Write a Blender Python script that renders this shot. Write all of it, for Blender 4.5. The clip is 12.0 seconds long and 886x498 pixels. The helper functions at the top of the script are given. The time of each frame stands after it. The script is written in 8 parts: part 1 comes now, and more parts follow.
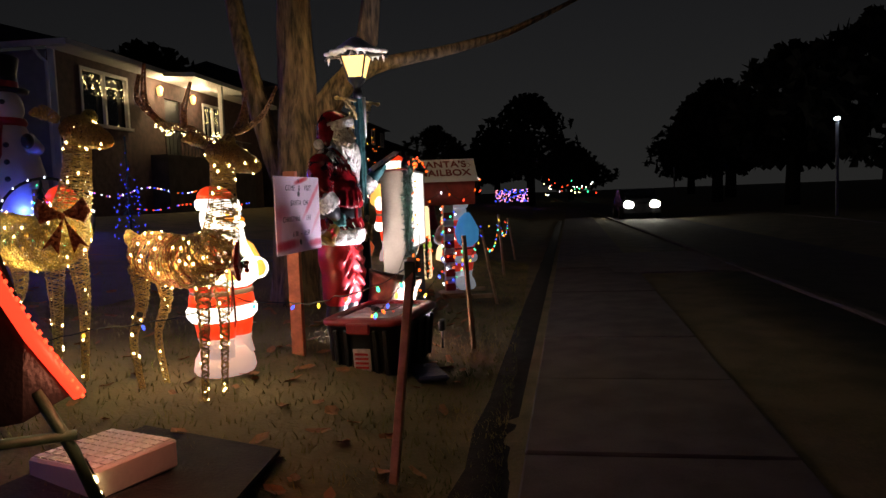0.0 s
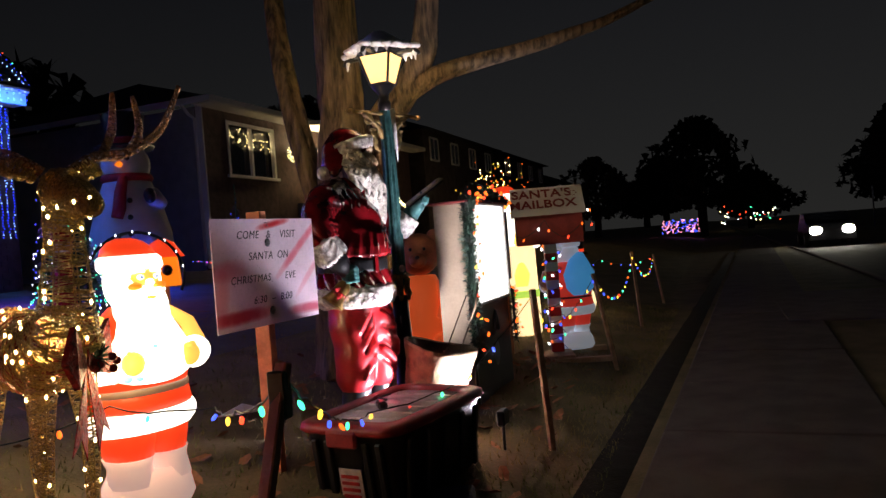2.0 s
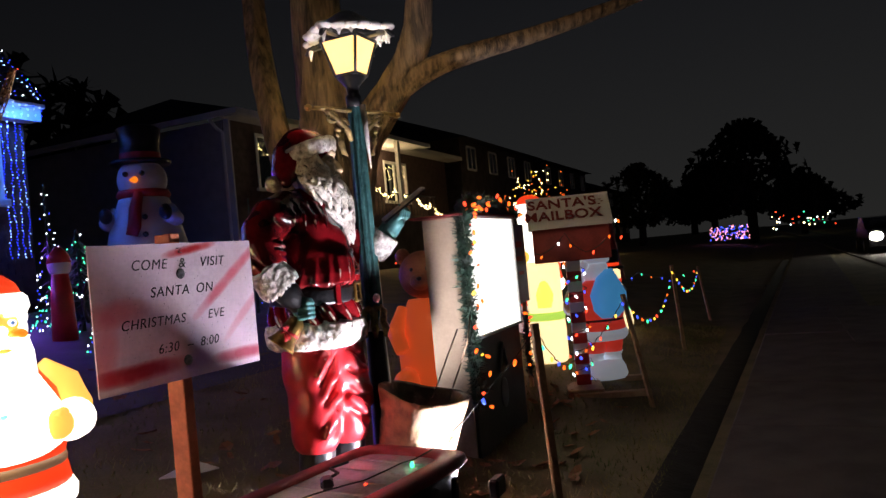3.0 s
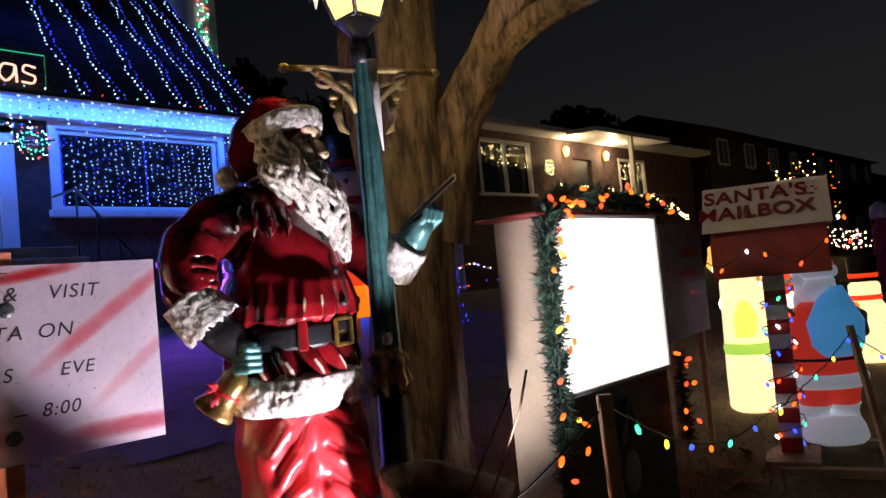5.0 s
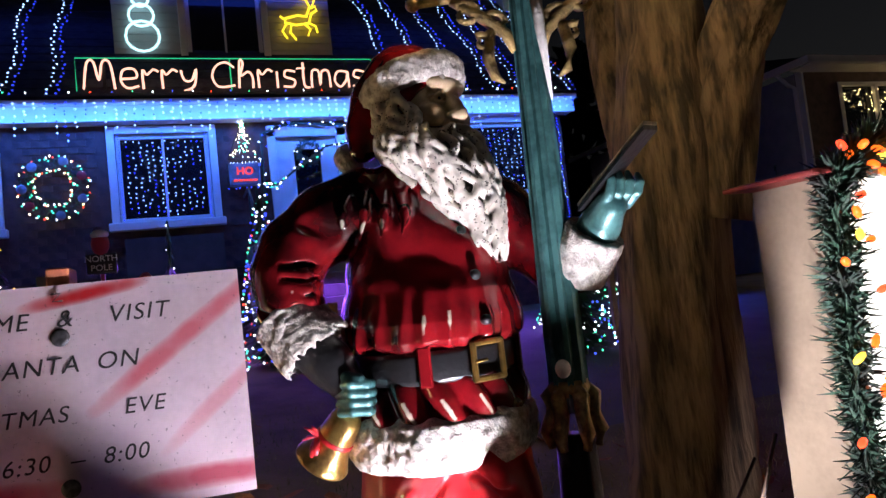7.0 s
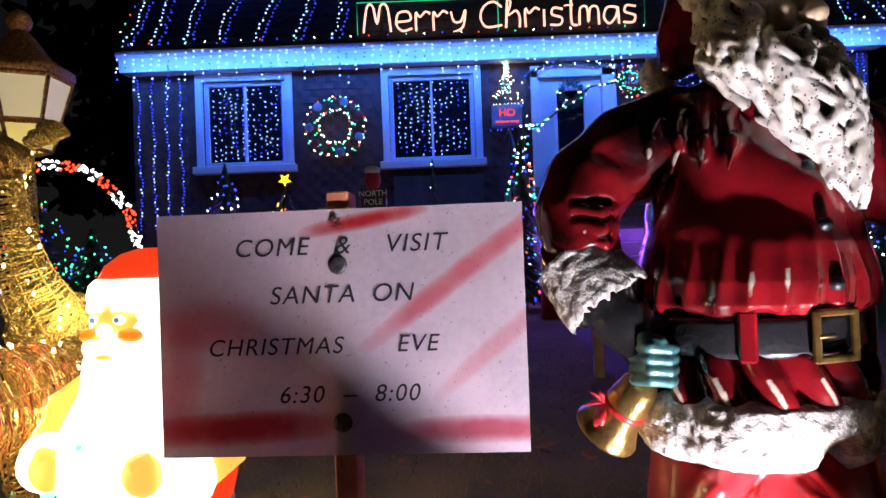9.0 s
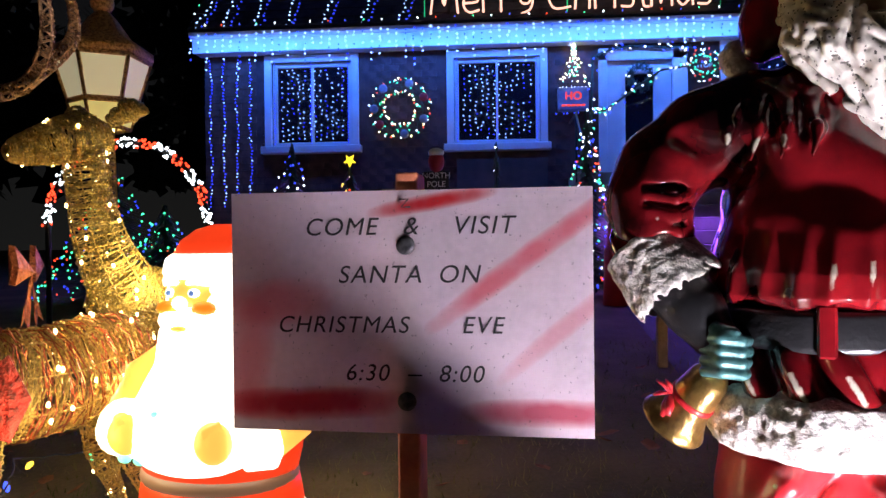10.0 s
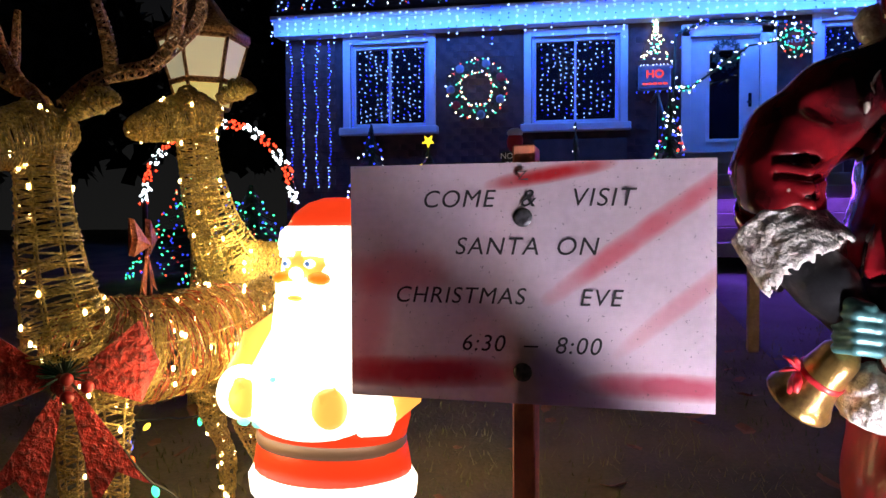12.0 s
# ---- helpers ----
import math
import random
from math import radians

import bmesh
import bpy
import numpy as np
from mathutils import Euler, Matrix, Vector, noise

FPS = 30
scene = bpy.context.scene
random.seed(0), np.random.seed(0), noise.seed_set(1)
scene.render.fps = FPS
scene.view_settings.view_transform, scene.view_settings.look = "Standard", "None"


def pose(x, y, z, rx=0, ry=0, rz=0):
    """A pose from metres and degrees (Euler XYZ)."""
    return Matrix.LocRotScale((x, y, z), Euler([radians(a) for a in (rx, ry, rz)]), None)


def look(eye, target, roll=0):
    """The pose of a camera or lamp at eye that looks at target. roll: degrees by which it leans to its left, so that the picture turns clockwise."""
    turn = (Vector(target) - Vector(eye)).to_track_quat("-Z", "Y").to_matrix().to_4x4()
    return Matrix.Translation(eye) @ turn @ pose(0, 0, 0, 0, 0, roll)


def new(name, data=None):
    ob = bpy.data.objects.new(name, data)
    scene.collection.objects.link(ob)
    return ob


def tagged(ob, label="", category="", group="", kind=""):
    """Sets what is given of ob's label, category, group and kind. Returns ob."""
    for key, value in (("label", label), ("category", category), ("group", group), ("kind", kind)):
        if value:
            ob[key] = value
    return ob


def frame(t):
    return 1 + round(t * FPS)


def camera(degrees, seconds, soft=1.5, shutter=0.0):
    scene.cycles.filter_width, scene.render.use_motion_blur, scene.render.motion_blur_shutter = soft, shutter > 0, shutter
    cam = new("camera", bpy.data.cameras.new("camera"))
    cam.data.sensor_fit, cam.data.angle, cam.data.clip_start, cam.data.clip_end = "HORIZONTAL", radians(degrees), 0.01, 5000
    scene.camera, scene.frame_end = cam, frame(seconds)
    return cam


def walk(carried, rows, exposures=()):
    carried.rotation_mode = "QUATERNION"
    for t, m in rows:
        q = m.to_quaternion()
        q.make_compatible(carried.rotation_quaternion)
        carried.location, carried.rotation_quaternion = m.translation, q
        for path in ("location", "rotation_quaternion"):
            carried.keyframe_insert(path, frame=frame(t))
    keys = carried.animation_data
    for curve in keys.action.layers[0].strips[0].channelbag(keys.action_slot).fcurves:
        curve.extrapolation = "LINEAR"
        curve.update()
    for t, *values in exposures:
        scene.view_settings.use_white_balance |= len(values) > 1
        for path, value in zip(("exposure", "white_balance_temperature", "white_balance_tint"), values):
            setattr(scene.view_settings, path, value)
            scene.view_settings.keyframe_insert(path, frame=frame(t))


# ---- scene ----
cam = camera(62.3, 12.0)
PATH = [
    (0, (0.193, 0.546, 1.341), (-0.068, 2.523, 1.195), -2.19),
    (0.5, (0.355, 0.988, 1.326), (-0.115, 2.929, 1.228), -3.22),
    (0.9, (0.432, 1.287, 1.325), (-0.173, 3.193, 1.280), -4.27),
    (1, (0.473, 1.381, 1.320), (-0.154, 3.279, 1.269), -4.99),
    (1.5, (0.597, 1.911, 1.336), (-0.147, 3.767, 1.309), -4.22),
    (2, (0.631, 2.422, 1.317), (-0.071, 4.295, 1.300), -4.67),
    (2.5, (0.628, 2.904, 1.337), (-0.121, 4.758, 1.336), -5.12),
    (4.3, (0.706, 4.420, 1.373), (-0.439, 6.057, 1.465), -5.46),
    (4.5, (0.722, 4.582, 1.369), (-0.513, 6.152, 1.465), -5.56),
    (5, (0.719, 4.954, 1.350), (-0.657, 6.402, 1.446), -5.42),
    (5.5, (0.597, 5.274, 1.359), (-0.959, 6.525, 1.478), -5.22),
    (6, (0.525, 5.516, 1.376), (-1.181, 6.552, 1.502), -5.29),
    (6.5, (0.524, 5.759, 1.403), (-1.279, 6.616, 1.526), -5.49),
    (7, (0.392, 5.839, 1.389), (-1.489, 6.507, 1.516), -6.28),
    (7.2, (0.320, 5.847, 1.403), (-1.581, 6.456, 1.528), -6.20),
    (8.8, (0.112, 5.795, 1.396), (-1.887, 5.847, 1.437), -2.60),
    (9, (0.100, 5.791, 1.390), (-1.900, 5.789, 1.422), -2.10),
    (9.5, (0.102, 5.780, 1.388), (-1.895, 5.664, 1.391), -1.10),
    (10, (0.099, 5.775, 1.389), (-1.894, 5.608, 1.379), -0.59),
    (10.5, (0.099, 5.770, 1.390), (-1.891, 5.572, 1.376), -0.49),
    (11, (0.105, 5.758, 1.389), (-1.881, 5.518, 1.365), -0.38),
    (11.5, (0.106, 5.721, 1.374), (-1.871, 5.420, 1.335), -0.28),
    (12, (0.125, 5.673, 1.367), (-1.843, 5.319, 1.310), -0.17),
]
walk(cam, [(t, look(eye, target, roll)) for t, eye, target, roll in PATH])

# ---- night sky and exposure ----
world = bpy.data.worlds.new("night_sky")
scene.world = world
world.use_nodes = True
wn, wl = world.node_tree.nodes, world.node_tree.links
wbg = wn["Background"]
wtc, wsep, wramp = wn.new("ShaderNodeTexCoord"), wn.new("ShaderNodeSeparateXYZ"), wn.new("ShaderNodeValToRGB")
wl.new(wtc.outputs["Generated"], wsep.inputs[0])
wl.new(wsep.outputs["Z"], wramp.inputs[0])
wl.new(wramp.outputs[0], wbg.inputs[0])
wramp.color_ramp.elements[0].position, wramp.color_ramp.elements[0].color = 0.0, (0.0148, 0.0146, 0.0140, 1)
wramp.color_ramp.elements[1].position, wramp.color_ramp.elements[1].color = 0.45, (0.0038, 0.0041, 0.0060, 1)
# town glow over the far end of the street
wtown = wn.new("ShaderNodeMapRange")
wtown.inputs[1].default_value, wtown.inputs[2].default_value = 0.45, 1.0
wtown.inputs[3].default_value, wtown.inputs[4].default_value = 0.62, 1.2
wl.new(wsep.outputs["Y"], wtown.inputs[0])
wl.new(wtown.outputs[0], wbg.inputs[1])
scene.view_settings.exposure = 0.0


def lamp(name, kind, place, energy, color, size=0.1, target=None, spot=60, label="", size_y=None):
    d = bpy.data.lights.new(name, kind)
    d.energy, d.color = energy, color
    if kind == "AREA":
        d.size = size
        if size_y:
            d.shape, d.size_y = "RECTANGLE", size_y
    else:
        d.shadow_soft_size = size
    if kind == "SPOT":
        d.spot_size, d.spot_blend = radians(spot), 0.5
    o = new(name, d)
    o.matrix_world = look(place, target) if target else Matrix.Translation(place)
    return o


WARM, BLUE = (1.0, 0.72, 0.38), (0.035, 0.095, 1.0)
lamp("lantern_glow", "POINT", (-1.31, 6.745, 2.425), 44, WARM, 0.05)
lamp("ground_flood", "SPOT", (-0.69, 6.57, 0.275), 245, (0.94, 0.87, 1.0), 0.03, (-1.46, 6.36, 1.15), 142)
lamp("eave_string_glow", "AREA", (-11.62, 6.89, 4.80), 260, (0.03, 0.16, 1.0), 12.6, (-12.25, 6.89, 4.0), size_y=0.15)
lamp("lawn_string_glow", "AREA", (-9.6, 6.5, 2.1), 230, (0.28, 0.08, 1.0), 10.0, (-8.8, 6.5, 0.0), size_y=0.6)
lamp("roof_string_glow", "AREA", (-13.0, 7.0, 7.2), 26, BLUE, 12.0, (-13.6, 7.0, 6.0), size_y=0.5)
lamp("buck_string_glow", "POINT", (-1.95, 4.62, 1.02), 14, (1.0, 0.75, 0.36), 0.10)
lamp("snowman_glow", "POINT", (-9.9, 13.9, 1.35), 80, (0.05, 0.10, 1.0), 0.2)
lamp("corner_string_glow", "AREA", (-12.0, 13.75, 3.7), 4, BLUE, 1.2, (-13.0, 21.0, 3.6), size_y=2.0)
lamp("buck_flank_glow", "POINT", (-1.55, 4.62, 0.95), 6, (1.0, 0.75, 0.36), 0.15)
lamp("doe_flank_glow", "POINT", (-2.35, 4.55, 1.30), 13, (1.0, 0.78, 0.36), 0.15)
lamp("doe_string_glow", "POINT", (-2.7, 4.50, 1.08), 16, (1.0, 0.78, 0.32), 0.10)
lamp("porch_glow", "POINT", (-13.95, 27.77, 5.84), 110, WARM, 0.10)
lamp("porch_glow_far", "POINT", (-13.95, 30.55, 5.84), 110, WARM, 0.10)
lamp("sled_glow", "POINT", (-1.35, 2.95, 0.75), 5, (1.0, 0.30, 0.16), 0.1)


# ---- materials ----
def mat(name, color, rough=0.6, metal=0.0, var=0.25, scale=8.0, bump=0.15, fine=60.0, second=None, spec=0.5, rnd=0.0, coat=0.0, stretch=1.0):
    m = bpy.data.materials.new(name)
    m.use_nodes = True
    n, l = m.node_tree.nodes, m.node_tree.links
    b = n["Principled BSDF"]
    b.inputs["Roughness"].default_value, b.inputs["Metallic"].default_value = rough, metal
    b.inputs["Specular IOR Level"].default_value = spec
    b.inputs["Coat Weight"].default_value = coat
    tc, n1, n2 = n.new("ShaderNodeTexCoord"), n.new("ShaderNodeTexNoise"), n.new("ShaderNodeTexNoise")
    n1.inputs["Scale"].default_value, n2.inputs["Scale"].default_value = scale, fine
    n1.inputs["Detail"].default_value, n2.inputs["Detail"].default_value = 4, 3
    mp = n.new("ShaderNodeMapping")
    mp.inputs["Scale"].default_value = (1, 1, stretch)
    l.new(tc.outputs["Object"], mp.inputs["Vector"])
    l.new(mp.outputs[0], n1.inputs["Vector"]), l.new(mp.outputs[0], n2.inputs["Vector"])
    mix = n.new("ShaderNodeMix")
    mix.data_type = "RGBA"
    c2 = second or tuple(c * (1 - 1.4 * var) for c in color)
    mix.inputs[6].default_value, mix.inputs[7].default_value = (*color, 1), (*c2, 1)
    ramp = n.new("ShaderNodeMapRange")
    ramp.inputs[1].default_value, ramp.inputs[2].default_value = 0.38, 0.66
    add = n.new("ShaderNodeMath")
    add.operation = "MULTIPLY_ADD"
    l.new(n2.outputs[0], add.inputs[0])
    add.inputs[1].default_value = 0.35
    l.new(n1.outputs[0], add.inputs[2])
    sub = n.new("ShaderNodeMath")
    sub.operation = "SUBTRACT"
    l.new(add.outputs[0], sub.inputs[0])
    sub.inputs[1].default_value = 0.175
    l.new(sub.outputs[0], ramp.inputs[0])
    l.new(ramp.outputs[0], mix.inputs[0])
    out = mix.outputs[2]
    if rnd:
        oi, hs = n.new("ShaderNodeObjectInfo"), n.new("ShaderNodeHueSaturation")
        mr = n.new("ShaderNodeMapRange")
        mr.inputs[3].default_value, mr.inputs[4].default_value = 1 - rnd, 1 + rnd
        l.new(oi.outputs["Random"], mr.inputs[0]), l.new(mr.outputs[0], hs.inputs["Value"]), l.new(out, hs.inputs["Color"])
        out = hs.outputs[0]
    l.new(out, b.inputs["Base Color"])
    if bump:
        bp = n.new("ShaderNodeBump")
        bp.inputs["Strength"].default_value, bp.inputs["Distance"].default_value = min(1.0, bump * 2), 0.02
        l.new(add.outputs[0], bp.inputs["Height"]), l.new(bp.outputs[0], b.inputs["Normal"])
    return m


def glow(name, color, strength, base=None, rough=0.4):
    m = bpy.data.materials.new(name)
    m.use_nodes = True
    b = m.node_tree.nodes["Principled BSDF"]
    b.inputs["Base Color"].default_value = (*(base or color), 1)
    b.inputs["Roughness"].default_value = rough
    b.inputs["Emission Color"].default_value = (*color, 1)
    b.inputs["Emission Strength"].default_value = strength
    return m


M_lawn = mat("lawn_soil", (0.17, 0.13, 0.065), 0.95, var=0.4, scale=2.2, bump=0.5, fine=45, second=(0.095, 0.085, 0.035))
M_grass = mat("dry_grass", (0.27, 0.23, 0.085), 0.9, var=0.4, scale=1.2, bump=0, second=(0.08, 0.11, 0.03))
M_leaf = mat("fallen_leaf", (0.33, 0.15, 0.06), 0.8, var=0.3, scale=9, bump=0.1, second=(0.20, 0.09, 0.04))
M_conc = mat("sidewalk_concrete", (0.112, 0.090, 0.084), 0.9, var=0.3, scale=3.0, bump=0.25, fine=120, rnd=0.06)
M_asph = mat("asphalt", (0.055, 0.052, 0.052), 0.85, var=0.3, scale=2.5, bump=0.35, fine=160)
M_drive = mat("driveway_asphalt", (0.09, 0.09, 0.10), 0.8, var=0.25, scale=1.5, bump=0.3, fine=120)
M_bark = mat("tree_bark", (0.20, 0.135, 0.08), 0.92, var=0.35, scale=19, bump=1.0, fine=60, second=(0.035, 0.024, 0.016), stretch=0.16)
M_red = mat("red_resin_coat", (0.25, 0.007, 0.012), 0.20, var=0.6, scale=3.6, bump=0.07, fine=14, second=(0.016, 0.002, 0.003), coat=0.7)
M_redtrouser = mat("red_resin_trousers", (0.52, 0.020, 0.028), 0.36, var=0.4, scale=7.0, bump=0.05, fine=16, second=(0.30, 0.010, 0.014), coat=0.25)
M_fur = mat("white_resin_fur", (0.80, 0.76, 0.70), 0.6, var=0.4, scale=40, bump=0.30, fine=170, second=(0.34, 0.30, 0.26))
M_beard = mat("grey_white_resin_beard", (0.74, 0.70, 0.62), 0.42, var=0.3, scale=14, bump=0.2, fine=50, second=(0.42, 0.37, 0.31))
M_skin = mat("pale_painted_skin", (0.62, 0.49, 0.31), 0.42, var=0.25, scale=12, bump=0.08, second=(0.42, 0.28, 0.16))
M_black = mat("black_painted_resin", (0.018, 0.018, 0.020), 0.32, var=0.3, scale=9, bump=0.15)
M_gold = mat("worn_gold_paint", (0.50, 0.32, 0.09), 0.28, 0.85, var=0.35, scale=16, bump=0.15, second=(0.20, 0.11, 0.04))
M_oldgold = mat("worn_gold_paint", (0.50, 0.36, 0.14), 0.45, 0.45, var=0.4, scale=30, bump=0.25, fine=90, second=(0.22, 0.16, 0.08))
M_teal = mat("teal_metal_paint", (0.10, 0.27, 0.26), 0.35, 0.35, var=0.3, scale=12, bump=0.12, second=(0.04, 0.12, 0.12))
M_beardbase = mat("gap_shade_washed_resin_beard", (0.15, 0.135, 0.115), 0.5, var=0.4, scale=20, bump=0.3, fine=60)
M_scuff = mat("cream_scuffed_paint", (0.62, 0.55, 0.42), 0.5, var=0.3, scale=30, bump=0.2)
M_snow = mat("painted_snow", (0.85, 0.82, 0.78), 0.6, var=0.12, scale=12, bump=0.4)
M_wood = mat("pale_stake_wood", (0.46, 0.32, 0.19), 0.75, var=0.3, scale=10, bump=0.2, second=(0.30, 0.19, 0.10), rnd=0.15)
M_glowtintwood = mat("glow_tinted_wood", (0.62, 0.20, 0.11), 0.7, var=0.25, scale=12, bump=0.15)
M_greenpost = mat("green_painted_steel", (0.05, 0.13, 0.08), 0.5, 0.2, var=0.3, scale=12, bump=0.1)
M_tote = mat("black_plastic", (0.012, 0.012, 0.014), 0.42, var=0.3, scale=8, bump=0.08)
M_lid = mat("red_plastic_lid", (0.34, 0.025, 0.03), 0.45, var=0.3, scale=7, bump=0.08)
M_lidgrey = mat("clear_grey_lid_panel", (0.74, 0.70, 0.73), 0.4, var=0.3, scale=7, bump=0.1)
M_label = mat("printed_label", (0.55, 0.50, 0.48), 0.5, var=0.2, scale=20, bump=0)
M_redprint = mat("red_print", (0.5, 0.03, 0.03), 0.5, var=0.3, scale=20, bump=0)
M_ink = mat("black_letters", (0.012, 0.012, 0.014), 0.5, var=0.1, bump=0)
M_redink = mat("dark_red_letters", (0.22, 0.02, 0.02), 0.6, var=0.2, bump=0)
M_beige = mat("beige_painted_board", (0.36, 0.28, 0.19), 0.7, var=0.2, scale=4, bump=0.1)
M_dkpanel = mat("dark_grey_panel", (0.035, 0.04, 0.045), 0.5, var=0.3, scale=5, bump=0.1)
M_bluegrey = mat("faded_sign_board", (0.28, 0.30, 0.38), 0.6, var=0.25, scale=6, bump=0.1)
M_needle = mat("green_garland", (0.030, 0.085, 0.050), 0.6, var=0.4, scale=14, bump=0, second=(0.03, 0.035, 0.03))
M_wire = mat("dark_green_wire", (0.012, 0.018, 0.014), 0.5, var=0.2, bump=0)
M_goldwire = mat("gold_glitter_thread", (0.95, 0.72, 0.22), 0.30, 0.20, var=0.5, scale=110, bump=0.5, fine=420, second=(0.45, 0.29, 0.08))
M_bronzewire = mat("bronze_glitter_thread", (0.55, 0.32, 0.15), 0.4, 0.35, var=0.5, scale=70, bump=0.2, fine=240, second=(0.15, 0.07, 0.03))
M_redthread = mat("red_glitter_thread", (0.75, 0.20, 0.09), 0.4, 0.3, var=0.5, scale=70, bump=0.2, fine=240)
M_bow = mat("red_glitter_ribbon", (0.55, 0.035, 0.030), 0.38, 0.25, var=0.6, scale=50, bump=0.5, fine=190, second=(0.14, 0.008, 0.008))
M_copperbow = mat("copper_glitter_ribbon", (0.60, 0.20, 0.09), 0.42, 0.4, var=0.6, scale=50, bump=0.5, fine=190, second=(0.24, 0.06, 0.02))
M_brick = mat("dark_brick", (0.10, 0.055, 0.05), 0.85, var=0.3, scale=5, bump=0.3, rnd=0.25)
M_mortar = mat("dark_mortar", (0.075, 0.065, 0.065), 0.9, var=0.2, scale=10, bump=0.3)
M_white = mat("white_paint", (0.78, 0.76, 0.74), 0.5, var=0.08, scale=3, bump=0.05)
M_siding = mat("pale_siding", (0.45, 0.44, 0.46), 0.7, var=0.12, scale=3, bump=0.1)
M_roof = mat("asphalt_shingle", (0.035, 0.035, 0.045), 0.9, var=0.35, scale=7, bump=0.6, fine=50, rnd=0.2)
M_glass = mat("night_window_glass", (0.008, 0.009, 0.014), 0.06, var=0.1, bump=0.0, spec=0.8)
M_step = mat("concrete_step", (0.26, 0.24, 0.24), 0.85, var=0.2, scale=4, bump=0.3)
M_rail = mat("black_iron", (0.015, 0.015, 0.016), 0.4, 0.5, var=0.2, bump=0.05)
M_stump = mat("carved_stump_resin", (0.20, 0.13, 0.068), 0.6, var=0.5, scale=10, bump=0.6, fine=30, second=(0.10, 0.065, 0.04))
M_stumpin = mat("hollow_stump_dark", (0.05, 0.03, 0.02), 0.9, var=0.3, bump=0.3)
M_plastic = mat("white_snow_plastic", (0.80, 0.77, 0.76), 0.45, var=0.08, scale=5, bump=0.03)
M_farwall = mat("far_house_wall", (0.10, 0.085, 0.08), 0.9, var=0.3, scale=2, bump=0.1)
M_farleaf = mat("far_tree_foliage", (0.018, 0.020, 0.016), 0.9, var=0.4, scale=1.0, bump=0)
M_car = mat("dark_car_paint", (0.03, 0.03, 0.035), 0.25, 0.4, var=0.1, bump=0)
M_tyre = mat("tyre_rubber", (0.02, 0.02, 0.02), 0.8, var=0.2, bump=0.1)
M_pinkshirt = mat("pink_red_cloth", (0.55, 0.05, 0.09), 0.7, var=0.3, scale=8, bump=0.2)
M_bluesack = mat("blue_plastic_sack", (0.10, 0.42, 0.62), 0.4, var=0.2, scale=6, bump=0.05)
M_redplastic = mat("red_plastic", (0.48, 0.03, 0.03), 0.4, var=0.2, scale=6, bump=0.04)
M_mailred = mat("mailbox_red_paint", (0.30, 0.045, 0.04), 0.6, var=0.25, scale=8, bump=0.12)
M_scarf = mat("red_scarf_paint", (0.42, 0.02, 0.03), 0.6, var=0.2, bump=0.05)
M_inflate = mat("white_inflatable_fabric", (0.62, 0.62, 0.66), 0.6, var=0.1, scale=3, bump=0.1)
M_mat = mat("dark_ground_cloth", (0.025, 0.024, 0.03), 0.95, var=0.3, scale=6, bump=0.4)
M_edgeshadow = mat("painted_edge_shadow", (0.022, 0.018, 0.014), 1.0, var=0.3, scale=6, bump=0.6)
M_tarp = mat("dark_blue_plastic_sheet", (0.035, 0.045, 0.12), 0.45, var=0.3, scale=8, bump=0.3)
M_paperwhite = mat("white_plywood_paint", (0.72, 0.72, 0.75), 0.6, var=0.1, scale=4, bump=0.1)

def dry_brushed(m):
    """Cream paint dragged over the ridges that carry the scuff attribute, broken up by grain."""
    n, l = m.node_tree.nodes, m.node_tree.links
    b = n["Principled BSDF"]
    src = b.inputs["Base Color"].links[0].from_socket
    at, nz, mul, mr, mx, tc = n.new("ShaderNodeAttribute"), n.new("ShaderNodeTexNoise"), n.new("ShaderNodeMath"), n.new("ShaderNodeMapRange"), n.new("ShaderNodeMix"), n.new("ShaderNodeTexCoord")
    at.attribute_name = "scuff"
    nz.inputs["Scale"].default_value, nz.inputs["Detail"].default_value = 90, 4
    l.new(tc.outputs["Object"], nz.inputs["Vector"])
    mul.operation = "ADD"
    l.new(at.outputs["Fac"], mul.inputs[0]), l.new(nz.outputs[0], mul.inputs[1])
    mr.inputs[1].default_value, mr.inputs[2].default_value, mr.inputs[4].default_value = 0.85, 1.35, 0.9
    l.new(mul.outputs[0], mr.inputs[0])
    mx.data_type = "RGBA"
    mx.inputs[7].default_value = (0.60, 0.53, 0.42, 1)
    l.new(src, mx.inputs[6]), l.new(mr.outputs[0], mx.inputs[0]), l.new(mx.outputs[2], b.inputs["Base Color"])


dry_brushed(M_red), dry_brushed(M_redtrouser)

G_white = glow("lit_white_plastic", (1.0, 0.93, 0.80), 2.6)
G_red = glow("lit_red_plastic", (1.0, 0.055, 0.012), 0.85)
G_skin = glow("lit_face_plastic", (1.0, 0.52, 0.09), 1.15)
G_blush = glow("lit_cheek_plastic", (1.0, 0.28, 0.02), 0.9)
G_belt = glow("lit_brown_belt", (0.30, 0.17, 0.10), 0.35)
G_eye = glow("lit_blue_eye", (0.20, 0.35, 0.75), 0.6)
G_teal = glow("lit_teal_speckle", (0.25, 0.95, 0.75), 1.1)
# unlit base; weak emission stands in for the light falling on it
G_base = glow("unlit_white_base_added_emission", (1.0, 0.66, 0.58), 0.42)
G_lime = glow("lit_green_plastic", (0.45, 0.75, 0.10), 0.9)
G_dimwhite = glow("weakly_emissive_white_plastic", (0.85, 0.90, 1.0), 0.16)
G_dimred = glow("weakly_emissive_red_plastic", (0.80, 0.05, 0.03), 0.30)
G_dimblue = glow("weakly_emissive_blue_plastic", (0.08, 0.38, 0.80), 0.34)
